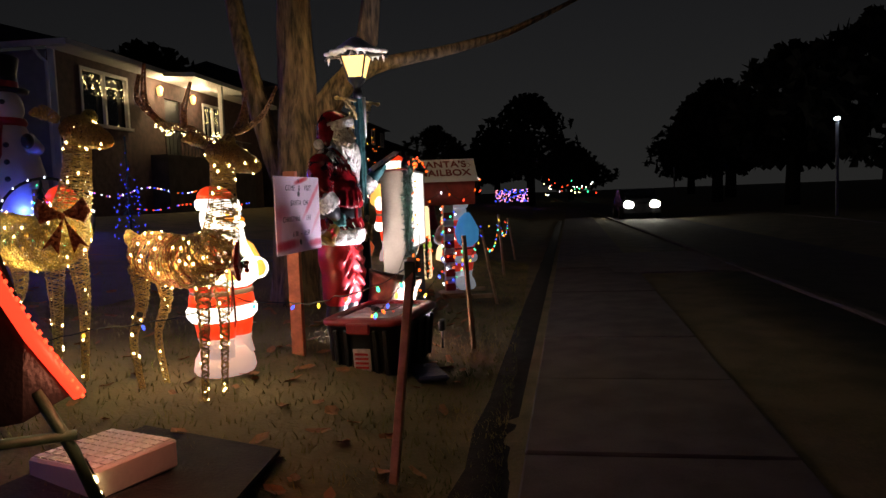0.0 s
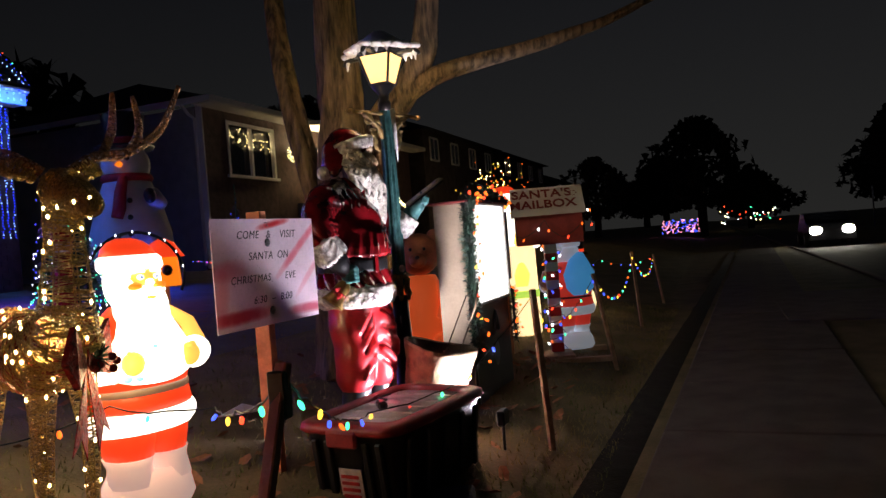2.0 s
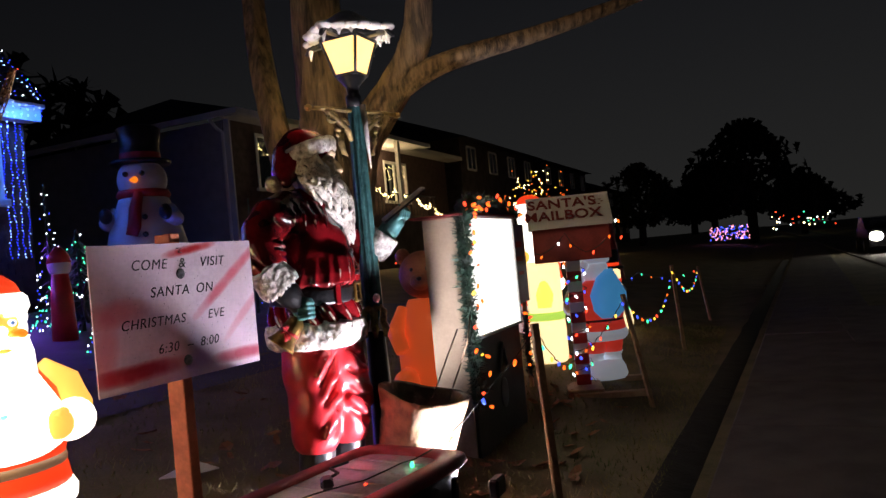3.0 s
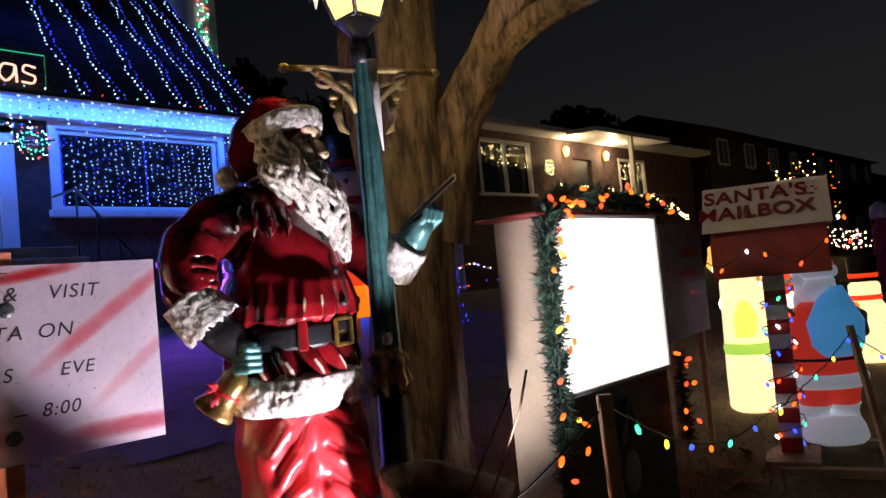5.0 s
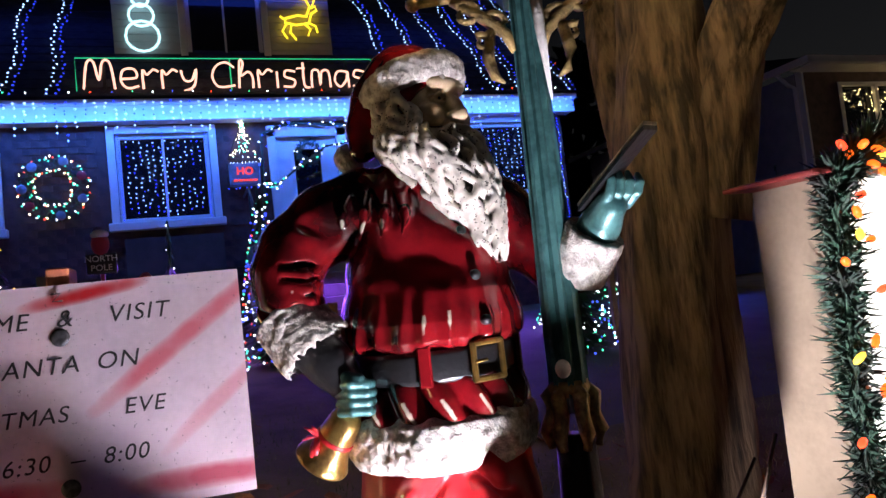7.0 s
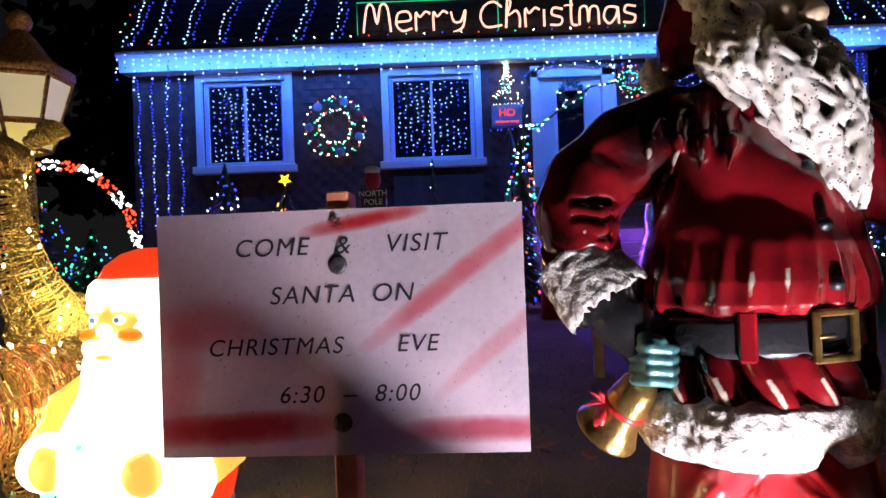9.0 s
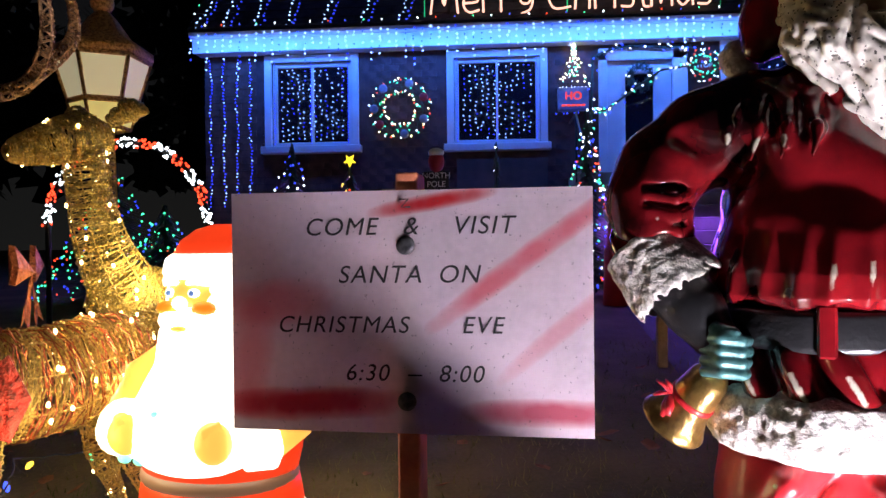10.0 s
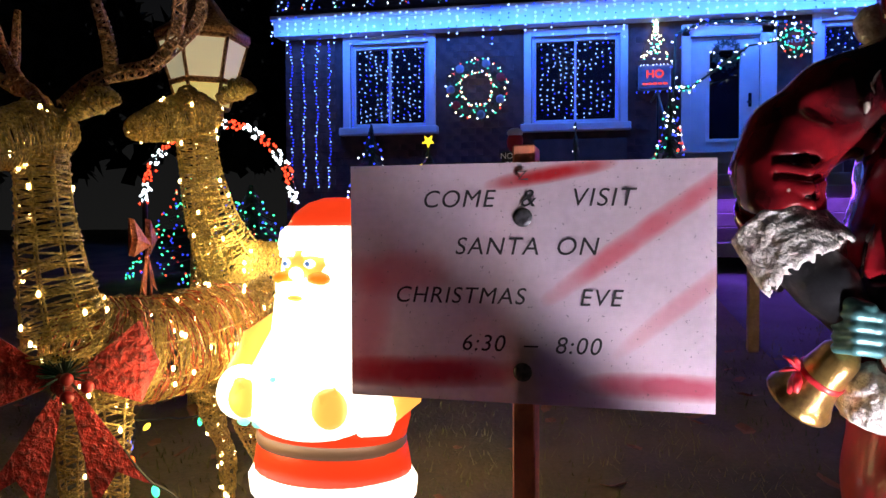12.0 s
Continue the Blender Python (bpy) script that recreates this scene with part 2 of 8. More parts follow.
G_bear = glow("lit_orange_bear_plastic", (0.90, 0.13, 0.03), 0.30)
M_bear = mat("brown_bear_plastic", (0.36, 0.14, 0.08), 0.5, var=0.3, scale=9, bump=0.15)
M_washer = mat("dull_steel_washer", (0.10, 0.10, 0.11), 0.45, 0.6, var=0.4, scale=60, bump=0.1)
G_warmwhite = glow("lit_warm_plastic", (1.0, 0.74, 0.38), 1.3)
G_yellow = glow("lit_yellow_plastic", (1.0, 0.60, 0.08), 1.9)
G_orange = glow("lit_orange_plastic", (1.0, 0.22, 0.01), 1.0)
G_board = glow("lit_white_panel", (1.0, 0.97, 0.92), 2.4)
G_pane = glow("lantern_pane", (1.0, 0.62, 0.20), 2.0)
G_panedim = glow("dim_lantern_pane", (1.0, 0.84, 0.30), 0.38)
G_panecool = glow("cool_lantern_pane", (0.80, 0.74, 0.50), 0.34)
G_headlight = glow("headlight", (1.0, 0.93, 0.75), 60)
G_redrope = glow("red_rope_light", (1.0, 0.04, 0.015), 2.2)
G_neon = glow("pink_white_rope_light", (1.0, 0.55, 0.42), 1.6)
G_greenrope = glow("green_rope_light", (0.03, 0.75, 0.32), 0.7)
G_yellowrope = glow("yellow_rope_light", (1.0, 0.72, 0.03), 2.0)
G_cyanrope = glow("cyan_white_rope_light", (0.55, 0.95, 1.0), 1.8)
G_digit = glow("red_display_digit", (1.0, 0.06, 0.02), 1.6)
BULB = {"white": glow("bulb_white", (0.85, 0.92, 1.0), 6), "cool": glow("bulb_cool", (0.34, 0.54, 1.0), 4), "blue": glow("bulb_blue", (0.025, 0.05, 1.0), 2.2), "warm": glow("bulb_warm", (1.0, 0.74, 0.30), 13),
        "red": glow("bulb_red", (1.0, 0.06, 0.02), 3.2), "green": glow("bulb_green", (0.06, 1.0, 0.40), 3), "orange": glow("bulb_orange", (1.0, 0.13, 0.012), 2.4), "yellow": glow("bulb_yellow", (1.0, 0.60, 0.05), 3),
        "cblue": glow("bulb_c_blue", (0.045, 0.09, 1.0), 2.4), "pink": glow("bulb_pink", (1.0, 0.30, 0.40), 3)}


# ---- mesh building ----
class Geo:
    def __init__(self):
        self.v, self.f, self.m, self.s = [], [], [], []

    def add(self, vs, fs, m=0, smooth=True):
        o = len(self.v)
        self.v += [tuple(p) for p in vs]
        self.f += [tuple(i + o for i in f) for f in fs]
        self.m += [m] * len(fs)
        self.s += [smooth] * len(fs)
        return self

    def box(self, c, size, m=0, rot=None, bev=0.0):
        x, y, z = (s / 2 for s in size)
        if bev:
            b = min(bev, 0.45 * min(size))
            vs = []
            for sx in (-1, 1):
                for sy in (-1, 1):
                    for sz in (-1, 1):
                        vs += [(sx * x, sy * (y - b), sz * (z - b)), (sx * (x - b), sy * y, sz * (z - b)), (sx * (x - b), sy * (y - b), sz * z)]
            bm = bmesh.new()
            for p in vs:
                bm.verts.new(p)
            bmesh.ops.convex_hull(bm, input=bm.verts)
            bmesh.ops.dissolve_limit(bm, angle_limit=0.02, verts=bm.verts, edges=bm.edges)
            bm.verts.index_update()
            vs = [p.co.copy() for p in bm.verts]
            fs = [[p.index for p in f.verts] for f in bm.faces]
            bm.free()
        else:
            vs = [Vector((sx * x, sy * y, sz * z)) for sx in (-1, 1) for sy in (-1, 1) for sz in (-1, 1)]
            fs = [(0, 1, 3, 2), (4, 6, 7, 5), (0, 4, 5, 1), (2, 3, 7, 6), (0, 2, 6, 4), (1, 5, 7, 3)]
        r = rot or Matrix.Identity(3)
        return self.add([Vector(c) + r @ Vector(p) for p in vs], fs, m, False)

    def tube(self, pts, rad, n=8, m=0, cap=True, smooth=True, flat=1.0):
        pts = [Vector(p) for p in pts]
        k = len(pts)
        rad = rad if isinstance(rad, (list, tuple)) else [rad] * k
        up = Vector((0.13, 0.21, 1)).normalized()
        vs, fs = [], []
        for i, p in enumerate(pts):
            d = (pts[min(i + 1, k - 1)] - pts[max(i - 1, 0)]).normalized()
            a = d.cross(up)
            a = a.normalized() if a.length > 1e-3 else d.cross(Vector((1, 0, 0))).normalized()
            b = a.cross(d)
            for j in range(n):
                t = 2 * math.pi * j / n
                vs.append(p + rad[i] * (math.cos(t) * a + flat * math.sin(t) * b))
        for i in range(k - 1):
            for j in range(n):
                fs.append((i * n + j, i * n + (j + 1) % n, (i + 1) * n + (j + 1) % n, (i + 1) * n + j))
        if cap:
            fs += [tuple(range(n))[::-1], tuple((k - 1) * n + j for j in range(n))]
        return self.add(vs, fs, m, smooth)

    def loft(self, rings, n=24, m=0, cap=True, power=2.0, pick=None):
        """rings of (z, cx, cy, rx, ry)."""
        vs, fs = [], []
        for z, cx, cy, rx, ry in rings:
            for j in range(n):
                t = 2 * math.pi * j / n
                c, s = math.cos(t), math.sin(t)
                e = 2 / power
                vs.append((cx + rx * math.copysign(abs(c) ** e, c), cy + ry * math.copysign(abs(s) ** e, s), z))
        k = len(rings)
        o = len(self.v)
        for i in range(k - 1):
            for j in range(n):
                fs.append((i * n + j, i * n + (j + 1) % n, (i + 1) * n + (j + 1) % n, (i + 1) * n + j))
        if cap:
            fs += [tuple(range(n))[::-1], tuple((k - 1) * n + j for j in range(n))]
        self.add(vs, fs, m, True)
        if pick:
            for q in range(len(self.f) - len(fs), len(self.f)):
                c = sum((Vector(self.v[i]) for i in self.f[q]), Vector()) / len(self.f[q])
                self.m[q] = pick(c, self.m[q])
        return self

    def ball(self, c, r, m=0, seg=12, rows=8, rot=None):
        r = r if isinstance(r, (tuple, list)) else (r, r, r)
        q = rot or Matrix.Identity(3)
        vs, fs = [], []
        for i in range(rows + 1):
            a = math.pi * i / rows
            for j in range(seg):
                t = 2 * math.pi * j / seg
                vs.append(Vector(c) + q @ Vector((r[0] * math.sin(a) * math.cos(t), r[1] * math.sin(a) * math.sin(t), r[2] * math.cos(a))))
        for i in range(rows):
            for j in range(seg):
                fs.append((i * seg + j, (i + 1) * seg + j, (i + 1) * seg + (j + 1) % seg, i * seg + (j + 1) % seg))
        return self.add(vs, fs, m, True)

    def slab(self, pts, d, m=0):
        """A flat outline, made thick along d."""
        k = len(pts)
        d = Vector(d)
        vs = [Vector(p) for p in pts] + [Vector(p) + d for p in pts]
        fs = [tuple(range(k)), tuple(range(2 * k - 1, k - 1, -1))] + [(i, i + k, (i + 1) % k + k, (i + 1) % k) for i in range(k)]
        return self.add(vs, fs, m, False)

    def mesh(self, name, mats):
        me = bpy.data.meshes.new(name)
        me.from_pydata(self.v, [], self.f)
        for x in mats:
            me.materials.append(x)
        me.polygons.foreach_set("material_index", self.m)
        me.polygons.foreach_set("use_smooth", self.s)
        me.update()
        return me


def rz(a):
    return Matrix.Rotation(radians(a), 3, "Z")


def thing(name, at, label, category, group="", kind="", yaw=0.0, geo=None, mats=None):
    ob = new(name, geo.mesh(name, mats) if geo else None)
    ob.matrix_basis = pose(*at, 0, 0, yaw)
    return tagged(ob, label, category, group, kind)


def part(name, geo, mats, parent, label=""):
    me = geo if isinstance(geo, bpy.types.Mesh) else geo.mesh(name, mats if isinstance(mats, (list, tuple)) else [mats])
    ob = new(name, me)
    ob.parent = parent
    if label:
        ob["label"] = label
    return ob


def letters(name, text, size, material, parent, m, depth=0.002, space=1.0, shear=0.0, bold=0.0):
    cu = bpy.data.curves.new(name, "FONT")
    cu.body, cu.size, cu.extrude, cu.align_x, cu.align_y = text, size, depth, "CENTER", "CENTER"
    cu.space_character, cu.shear, cu.offset = space, shear, bold
    tmp = bpy.data.objects.new(name, cu)
    scene.collection.objects.link(tmp)
    bpy.context.view_layer.update()
    me = bpy.data.meshes.new_from_object(tmp.evaluated_get(bpy.context.evaluated_depsgraph_get()))
    bpy.data.objects.remove(tmp)
    me.materials.clear()
    me.materials.append(material)
    ob = new(name, me)
    ob.parent = parent
    ob.matrix_basis = m
    return ob


FACE_STREET = Matrix(((0, 0, 1, 0), (1, 0, 0, 0), (0, 1, 0, 0), (0, 0, 0, 1)))   # text in the y-z plane, read from +x


def bulb_mesh(color, r=0.012, long=1.6):
    g = Geo().ball((0, 0, 0), (r, r, r * long), 0, 6, 4)
    return g.mesh("bulb", [BULB[color]])


BULBS = {(c, k): bulb_mesh(c, r, q) for c in BULB for k, r, q in (("c9", 0.0095, 1.8), ("mini", 0.0056, 1.5))}
rnd = random.Random(7)


def ground_z(x, y=0.0):
    if x > 3.35:
        return -0.14
    if x > -0.3:
        return -0.015
    if x > -1.6:
        return 0.24 * (-0.3 - x) / 1.3
    if x > -12.5:
        return 0.24 + 0.075 * (-1.6 - x)
    return 0.24 + 0.075 * 10.9


def bulb_string(name, pts, colors, step, label, sag=0.0, kind_="c9", group="string lights", hang=0.022):
    """A wire along pts, sagging between them, with each bulb a part."""
    ob = thing(name, pts[0], label, "string lights", group)
    base = Vector(pts[0])
    line = []
    for a, b in zip(pts, pts[1:]):
        a, b = Vector(a), Vector(b)
        k = max(2, int((b - a).length / 0.06))
        for i in range(k):
            s = i / k
            p = a.lerp(b, s)
            p.z -= 4 * sag * s * (1 - s) * (b - a).length
            line.append(p + Vector((rnd.uniform(-1, 1), rnd.uniform(-1, 1), rnd.uniform(-1, 1))) * 0.006 - base)
    line.append(Vector(pts[-1]) - base)
    part("wire", Geo().tube(line, 0.0035, 4), M_wire, ob)
    acc, n = 0.0, 0
    for a, b in zip(line, line[1:]):
        acc += (b - a).length
        if acc >= step:
            acc = 0
            bo = part("bulb", BULBS[(colors[n % len(colors)], kind_)], None, ob)
            bo.location = b + Vector((rnd.uniform(-0.01, 0.01), rnd.uniform(-0.01, 0.01), -hang))
            bo.rotation_euler = (rnd.uniform(-0.7, 0.7), rnd.uniform(-0.7, 0.7), 0)
            n += 1
    return ob


def bulb_cloud(geo, pts, r, mi):
    """Many tiny bulbs in one mesh; mi: a material index for each."""
    for p, k in zip(pts, mi):
        x, y, z = p
        geo.add([(x + r, y, z), (x - r, y, z), (x, y + r, z), (x, y - r, z), (x, y, z + r), (x, y, z - r)],
                [(0, 2, 4), (2, 1, 4), (1, 3, 4), (3, 0, 4), (2, 0, 5), (1, 2, 5), (3, 1, 5), (0, 3, 5)], k, True)
    return geo


# ---- ground, sidewalk, road ----
def grid(name, xs, ys, fz, material, label, category):
    vs = [(x, y, fz(x, y)) for y in ys for x in xs]
    k = len(xs)
    fs = [(j * k + i, j * k + i + 1, (j + 1) * k + i + 1, (j + 1) * k + i) for j in range(len(ys) - 1) for i in range(k - 1)]
    return thing(name, (0, 0, 0), label, category, kind="structure", geo=Geo().add(vs, fs), mats=[material])


def lawn_z(x, y):
    near = -7 < x < 0.0 and 0 < y < 16
    return ground_z(x) + (0.022 * noise.noise(Vector((x * 2.3, y * 2.3, 0))) + 0.012 * noise.noise(Vector((x * 7, y * 7, 3))) if near else 0.0)


xs = [-900, -300, -90, -40, -22, -16, -12.5] + [-12 + 0.5 * i for i in range(10)] + [-7 + 0.12 * i for i in range(59)] + [0.06, 1.0, 2.2, 3.35, 3.36, 6, 10.6, 10.61, 16, 40, 120, 400, 900]
ys = [-300, -60, -12, -3, -1] + [0.12 * i for i in range(125)] + [15 + i for i in range(10)] + [28, 34, 45, 60, 90, 150, 300, 700, 1500]
grid("ground", xs, ys, lambda x, y: lawn_z(x, y) if x < 10.6 else 0.0, M_lawn, "dull brown winter lawn sloping up to the houses", "ground")
thing("road", (7.0, 40, -0.135), "dark asphalt street running past the lawns", "road", kind="structure", geo=Geo().box((0, 200, -0.03), (7.1, 700, 0.08)), mats=[M_asph])
thing("curb", (3.42, 40, -0.06), "grey concrete kerb along the street", "curb", kind="structure", geo=Geo().box((0, 200, -0.02), (0.15, 700, 0.2), bev=0.02), mats=[M_conc])
thing("curb_far", (10.6, 40, -0.06), "grey concrete kerb on the far side of the street", "curb", kind="structure", geo=Geo().box((0, 200, -0.02), (0.15, 700, 0.2), bev=0.02), mats=[M_conc])
thing("driveway_apron", (2.35, 14.2, -0.01), "pale concrete driveway apron between sidewalk and street", "driveway", kind="structure", geo=Geo().box((0, 0, 0), (1.95, 3.6, 0.05), bev=0.01), mats=[M_conc])
g = Geo()
for i in range(14):
    x0, x1 = -3.9 - 0.52 * i, -3.9 - 0.52 * (i + 1)
    g.add([(x0, 6.9 + 0.02 * i, ground_z(x0) + 0.012), (x0, 15.5, ground_z(x0) + 0.012), (x1, 15.5, ground_z(x1) + 0.012), (x1, 6.9 + 0.02 * i + 0.02, ground_z(x1) + 0.012)], [(0, 1, 2, 3)])
thing("driveway", (0, 0, 0), "dark asphalt driveway crossing the lawn to the house", "driveway", kind="structure", geo=g, mats=[M_drive])

# dark strip laid in place of the shadow between lawn and sidewalk
g = Geo()
for i in range(60):
    y0, y1 = -2 + 0.6 * i, -2 + 0.6 * (i + 1)
    xa, xb = 0.12 + 0.042 * (y0 - 5), 0.12 + 0.042 * (y1 - 5)
    w0, w1 = 0.30 + 0.10 * noise.noise(Vector((0, y0 * 1.7, 0))), 0.30 + 0.10 * noise.noise(Vector((0, y1 * 1.7, 0)))
    g.add([(xa, y0, -0.03), (xb, y1, -0.03), (xb - w1, y1, 0.004), (xa - w0, y0, 0.004), (xa, y0, -0.2), (xb, y1, -0.2)], [(0, 1, 2, 3), (4, 5, 1, 0)])
thing("edge_shadow_strip", (0, 0, 0.006), "dark strip standing in for the shadow between lawn and sidewalk", "soil", kind="structure", geo=g, mats=[M_edgeshadow])


# ---- the house ----
HX, HG = -12.3, 1.02
house = thing("house", (HX, 7.0, HG), "dark brick house hung with blue and white string lights", "house")


def hp(x, y, z):
    return (x - HX, y - 7.0, z - HG)


def wall_with_holes(name, y0, y1, z0, z1, holes, material, parent, th=0.25, front=0.0):
    """A wall in the y-z plane whose street face lies at front; holes: (y0, y1, z0, z1)."""
    ycuts = sorted({y0, y1, *[h[0] for h in holes], *[h[1] for h in holes]})
    for a, b in zip(ycuts, ycuts[1:]):
        zs = [z0]
        for h in sorted(holes, key=lambda q: q[2]):
            if h[0] <= a and b <= h[1]:
                zs += [h[2], h[3]]
        zs.append(z1)
        for lo, hi in zip(zs[::2], zs[1::2]):
            if hi - lo > 1e-4:
                part(name, Geo().box(hp(HX + front - th / 2, (a + b) / 2, (lo + hi) / 2), (th, b - a, hi - lo)), material, parent)


WIN = [(1.80, 3.20, 3.12, 4.56), (4.95, 6.40, 3.10, 4.55), (9.45, 12.45, 3.20, 4.58)]
DOOR = (7.50, 8.56, 2.50, 4.42)
wall_with_holes("wall", 0.6, 13.1, HG - 0.4, 4.95, WIN + [DOOR], M_brick, house)
part("side_wall", Geo().box(hp(HX - 4.6, 0.72, 3.0), (8.7, 0.24, 4.6)).box(hp(HX - 4.6, 12.97, 3.0), (8.7, 0.24, 4.6)).box(hp(HX - 9, 7, 3.0), (0.24, 12.8, 4.6)), M_brick, house)
# brick courses of the street front
bricks = []
for row in range(30):
    z = 1.12 + row * 0.118
    if z > 4.6:
        break
    y = 0.62 + (0.13 if row % 2 else 0.0)
    while y < 12.85:
        if not any(h[0] - 0.2 < y + 0.25 and y < h[1] + 0.2 and h[2] - 0.24 < z < h[3] + 0.3 for h in WIN + [(7.1, 8.9, 0.9, 4.7)]):
            bricks.append((y + 0.12, z))
        y += 0.262
bm_brick = Geo().box((0, 0, 0), (0.022, 0.245, 0.10)).mesh("brick", [M_brick])
bricks.sort(key=lambda q: abs(q[0] - 5.6))
for y, z in bricks[:300]:
    b = part("brick", bm_brick, None, house)
    b.location = hp(HX + 0.008, y, z)
g = Geo()
for y, z in bricks[300:]:
    g.box(hp(HX + 0.008, y, z), (0.022, 0.245, 0.10))
part("brick_course", g, M_brick, house)["kind"] = "stuff"

part("fascia", Geo().box(hp(HX + 0.30, 6.89, 4.815), (0.05, 12.74, 0.25), bev=0.008), M_white, house, "white painted eaves board")
part("soffit", Geo().box(hp(HX + 0.14, 6.89, 4.71), (0.30, 12.7, 0.02)), M_white, house)
part("gutter", Geo().box(hp(HX + 0.38, 6.89, 4.98), (0.12, 12.78, 0.11), bev=0.02), M_white, house)
# main roof in courses of shingles
for i in range(24):
    g = Geo()
    x0, x1 = HX + 0.48 - 0.2 * i, HX + 0.48 - 0.2 * (i + 1)
    z0 = 5.03 + 0.206 * i
    g.add([hp(x0, 0.5, z0 + 0.016), hp(x0, 13.28, z0 + 0.016), hp(x1, 13.28, z0 + 0.206), hp(x1, 0.5, z0 + 0.206), hp(x0, 0.5, z0), hp(x0, 13.28, z0)], [(0, 1, 2, 3), (4, 5, 1, 0)], 0, False)
    part("shingle_course", g, M_roof, house)
g = Geo()
g.add([hp(HX + 0.48, 0.5, 5.0), hp(HX + 0.48, 13.28, 5.0), hp(HX - 4.32, 13.28, 9.94), hp(HX - 4.32, 0.5, 9.94), hp(HX - 9.2, 13.28, 5.0), hp(HX - 9.2, 0.5, 5.0)], [(3, 2, 1, 0), (3, 5, 4, 2), (0, 5, 3), (1, 2, 4)], 0, False)
part("roof", g, M_roof, house)
# upper dormer with its window
g = Geo()
DX = HX - 0.55
for a, b, lo, hi in [(5.03, 6.15, 5.3, 8.3), (7.6, 8.78, 5.3, 8.3), (6.15, 7.6, 5.3, 6.0), (6.15, 7.6, 7.6, 8.3)]:
    g.box(hp(DX - 0.08, (a + b) / 2, (lo + hi) / 2), (0.16, b - a, hi - lo))
for i in range(22):
    for a, b in ((5.03, 6.15), (7.6, 8.78)):
        part("clapboard", Geo().box(hp(DX + 0.008, (a + b) / 2, 5.45 + 0.13 * i), (0.02, b - a, 0.115)), M_siding, house)
g.box(hp(DX - 1.6, 5.07, 6.8), (3.0, 0.08, 3.0)).box(hp(DX - 1.6, 8.74, 6.8), (3.0, 0.08, 3.0)).box(hp(DX - 1.4, 6.9, 8.38), (3.6, 4.3, 0.14))
part("dormer_wall", g, M_siding, house, "pale clapboard dormer")
# right-hand upper wing
g = Geo().box(hp(HX - 3.9, 13.55, 7.3), (3.6, 0.7, 5.2))
part("upper_wing", g, M_siding, house)


def window(y0, y1, z0, z1, x, name, sill=True, mull=2):
    w = new("window", None)
    w.parent = house
    g = Geo()
    t = 0.12
    for a, b, lo, hi in [(y0 - t, y0, z0, z1 + t), (y1, y1 + t, z0, z1 + t), (y0, y1, z1, z1 + t)]:
        g.box(hp(x + 0.02, (a + b) / 2, (lo + hi) / 2), (0.08, b - a, hi - lo), bev=0.006)
    for k in range(1, mull):
        y = y0 + (y1 - y0) * k / mull
        g.box(hp(x - 0.06, y, (z0 + z1) / 2), (0.05, 0.035, z1 - z0))
    for y in (y0 + 0.04, y1 - 0.04):
        g.box(hp(x - 0.07, y, (z0 + z1) / 2), (0.06, 0.07, z1 - z0))
    for z in (z0 + 0.035, z1 - 0.035):
        g.box(hp(x - 0.07, (y0 + y1) / 2, z), (0.06, y1 - y0 - 0.14, 0.07))
    part("window_frame", g, M_white, w)
    if sill:
        part("window_sill", Geo().box(hp(x + 0.07, (y0 + y1) / 2, z0 - 0.07), (0.16, y1 - y0 + 0.34, 0.13), bev=0.012), M_white, w)
    part("pane", Geo().box(hp(x - 0.10, (y0 + y1) / 2, (z0 + z1) / 2), (0.012, y1 - y0 - 0.10, z1 - z0 - 0.10)), M_glass, w)
    g = Geo()
    for k in range(int((z1 - z0) / 0.055)):
        g.box(hp(x - 0.13, (y0 + y1) / 2, z0 + 0.05 + 0.055 * k), (0.02, y1 - y0 - 0.12, 0.03))
    part("blind_slats", g, M_dkpanel, w)
    return w


for h in WIN:
    window(*h, HX, "window", mull=2 if h[1] - h[0] < 2 else 1)
window(6.22, 7.53, 6.05, 7.52, DX, "window", sill=False)
# entrance
door = new("door", None)
door.parent = house
g = Geo()
for a, b, lo, hi in [(7.36, 7.50, 2.5, 4.55), (8.56, 8.80, 2.5, 4.55), (7.36, 8.80, 4.42, 4.62)]:
    g.box(hp(HX + 0.03, (a + b) / 2, (lo + hi) / 2), (0.09, b - a, hi - lo), bev=0.01)
part("door_frame", g, M_white, door)
g = Geo()
for a, b, lo, hi in [(7.50, 7.79, 2.5, 4.42), (8.27, 8.56, 2.5, 4.42), (7.79, 8.27, 2.5, 2.78), (7.79, 8.27, 4.22, 4.42)]:
    g.box(hp(HX - 0.06, (a + b) / 2, (lo + hi) / 2), (0.05, b - a, hi - lo))
for a, b, lo, hi in [(7.75, 7.80, 2.74, 4.26), (8.26, 8.31, 2.74, 4.26), (7.80, 8.26, 2.74, 2.79), (7.80, 8.26, 4.21, 4.26)]:
    g.box(hp(HX - 0.025, (a + b) / 2, (lo + hi) / 2), (0.03, b - a, hi - lo))
part("door_leaf", g, M_white, door)
part("door_pane", Geo().box(hp(HX - 0.065, 8.03, 3.5), (0.012, 0.48, 1.44)), M_glass, door)
part("door_handle", Geo().box(hp(HX - 0.02, 8.42, 3.40), (0.03, 0.05, 0.22), bev=0.01).tube([hp(HX + 0.01, 8.42, 3.36), hp(HX + 0.04, 8.42, 3.36), hp(HX + 0.04, 8.36, 3.36)], 0.012), M_rail, door)
steps = thing("front_steps", (HX + 1.2, 8.1, 1.0), "grey concrete front steps up to the door", "steps", kind="structure")
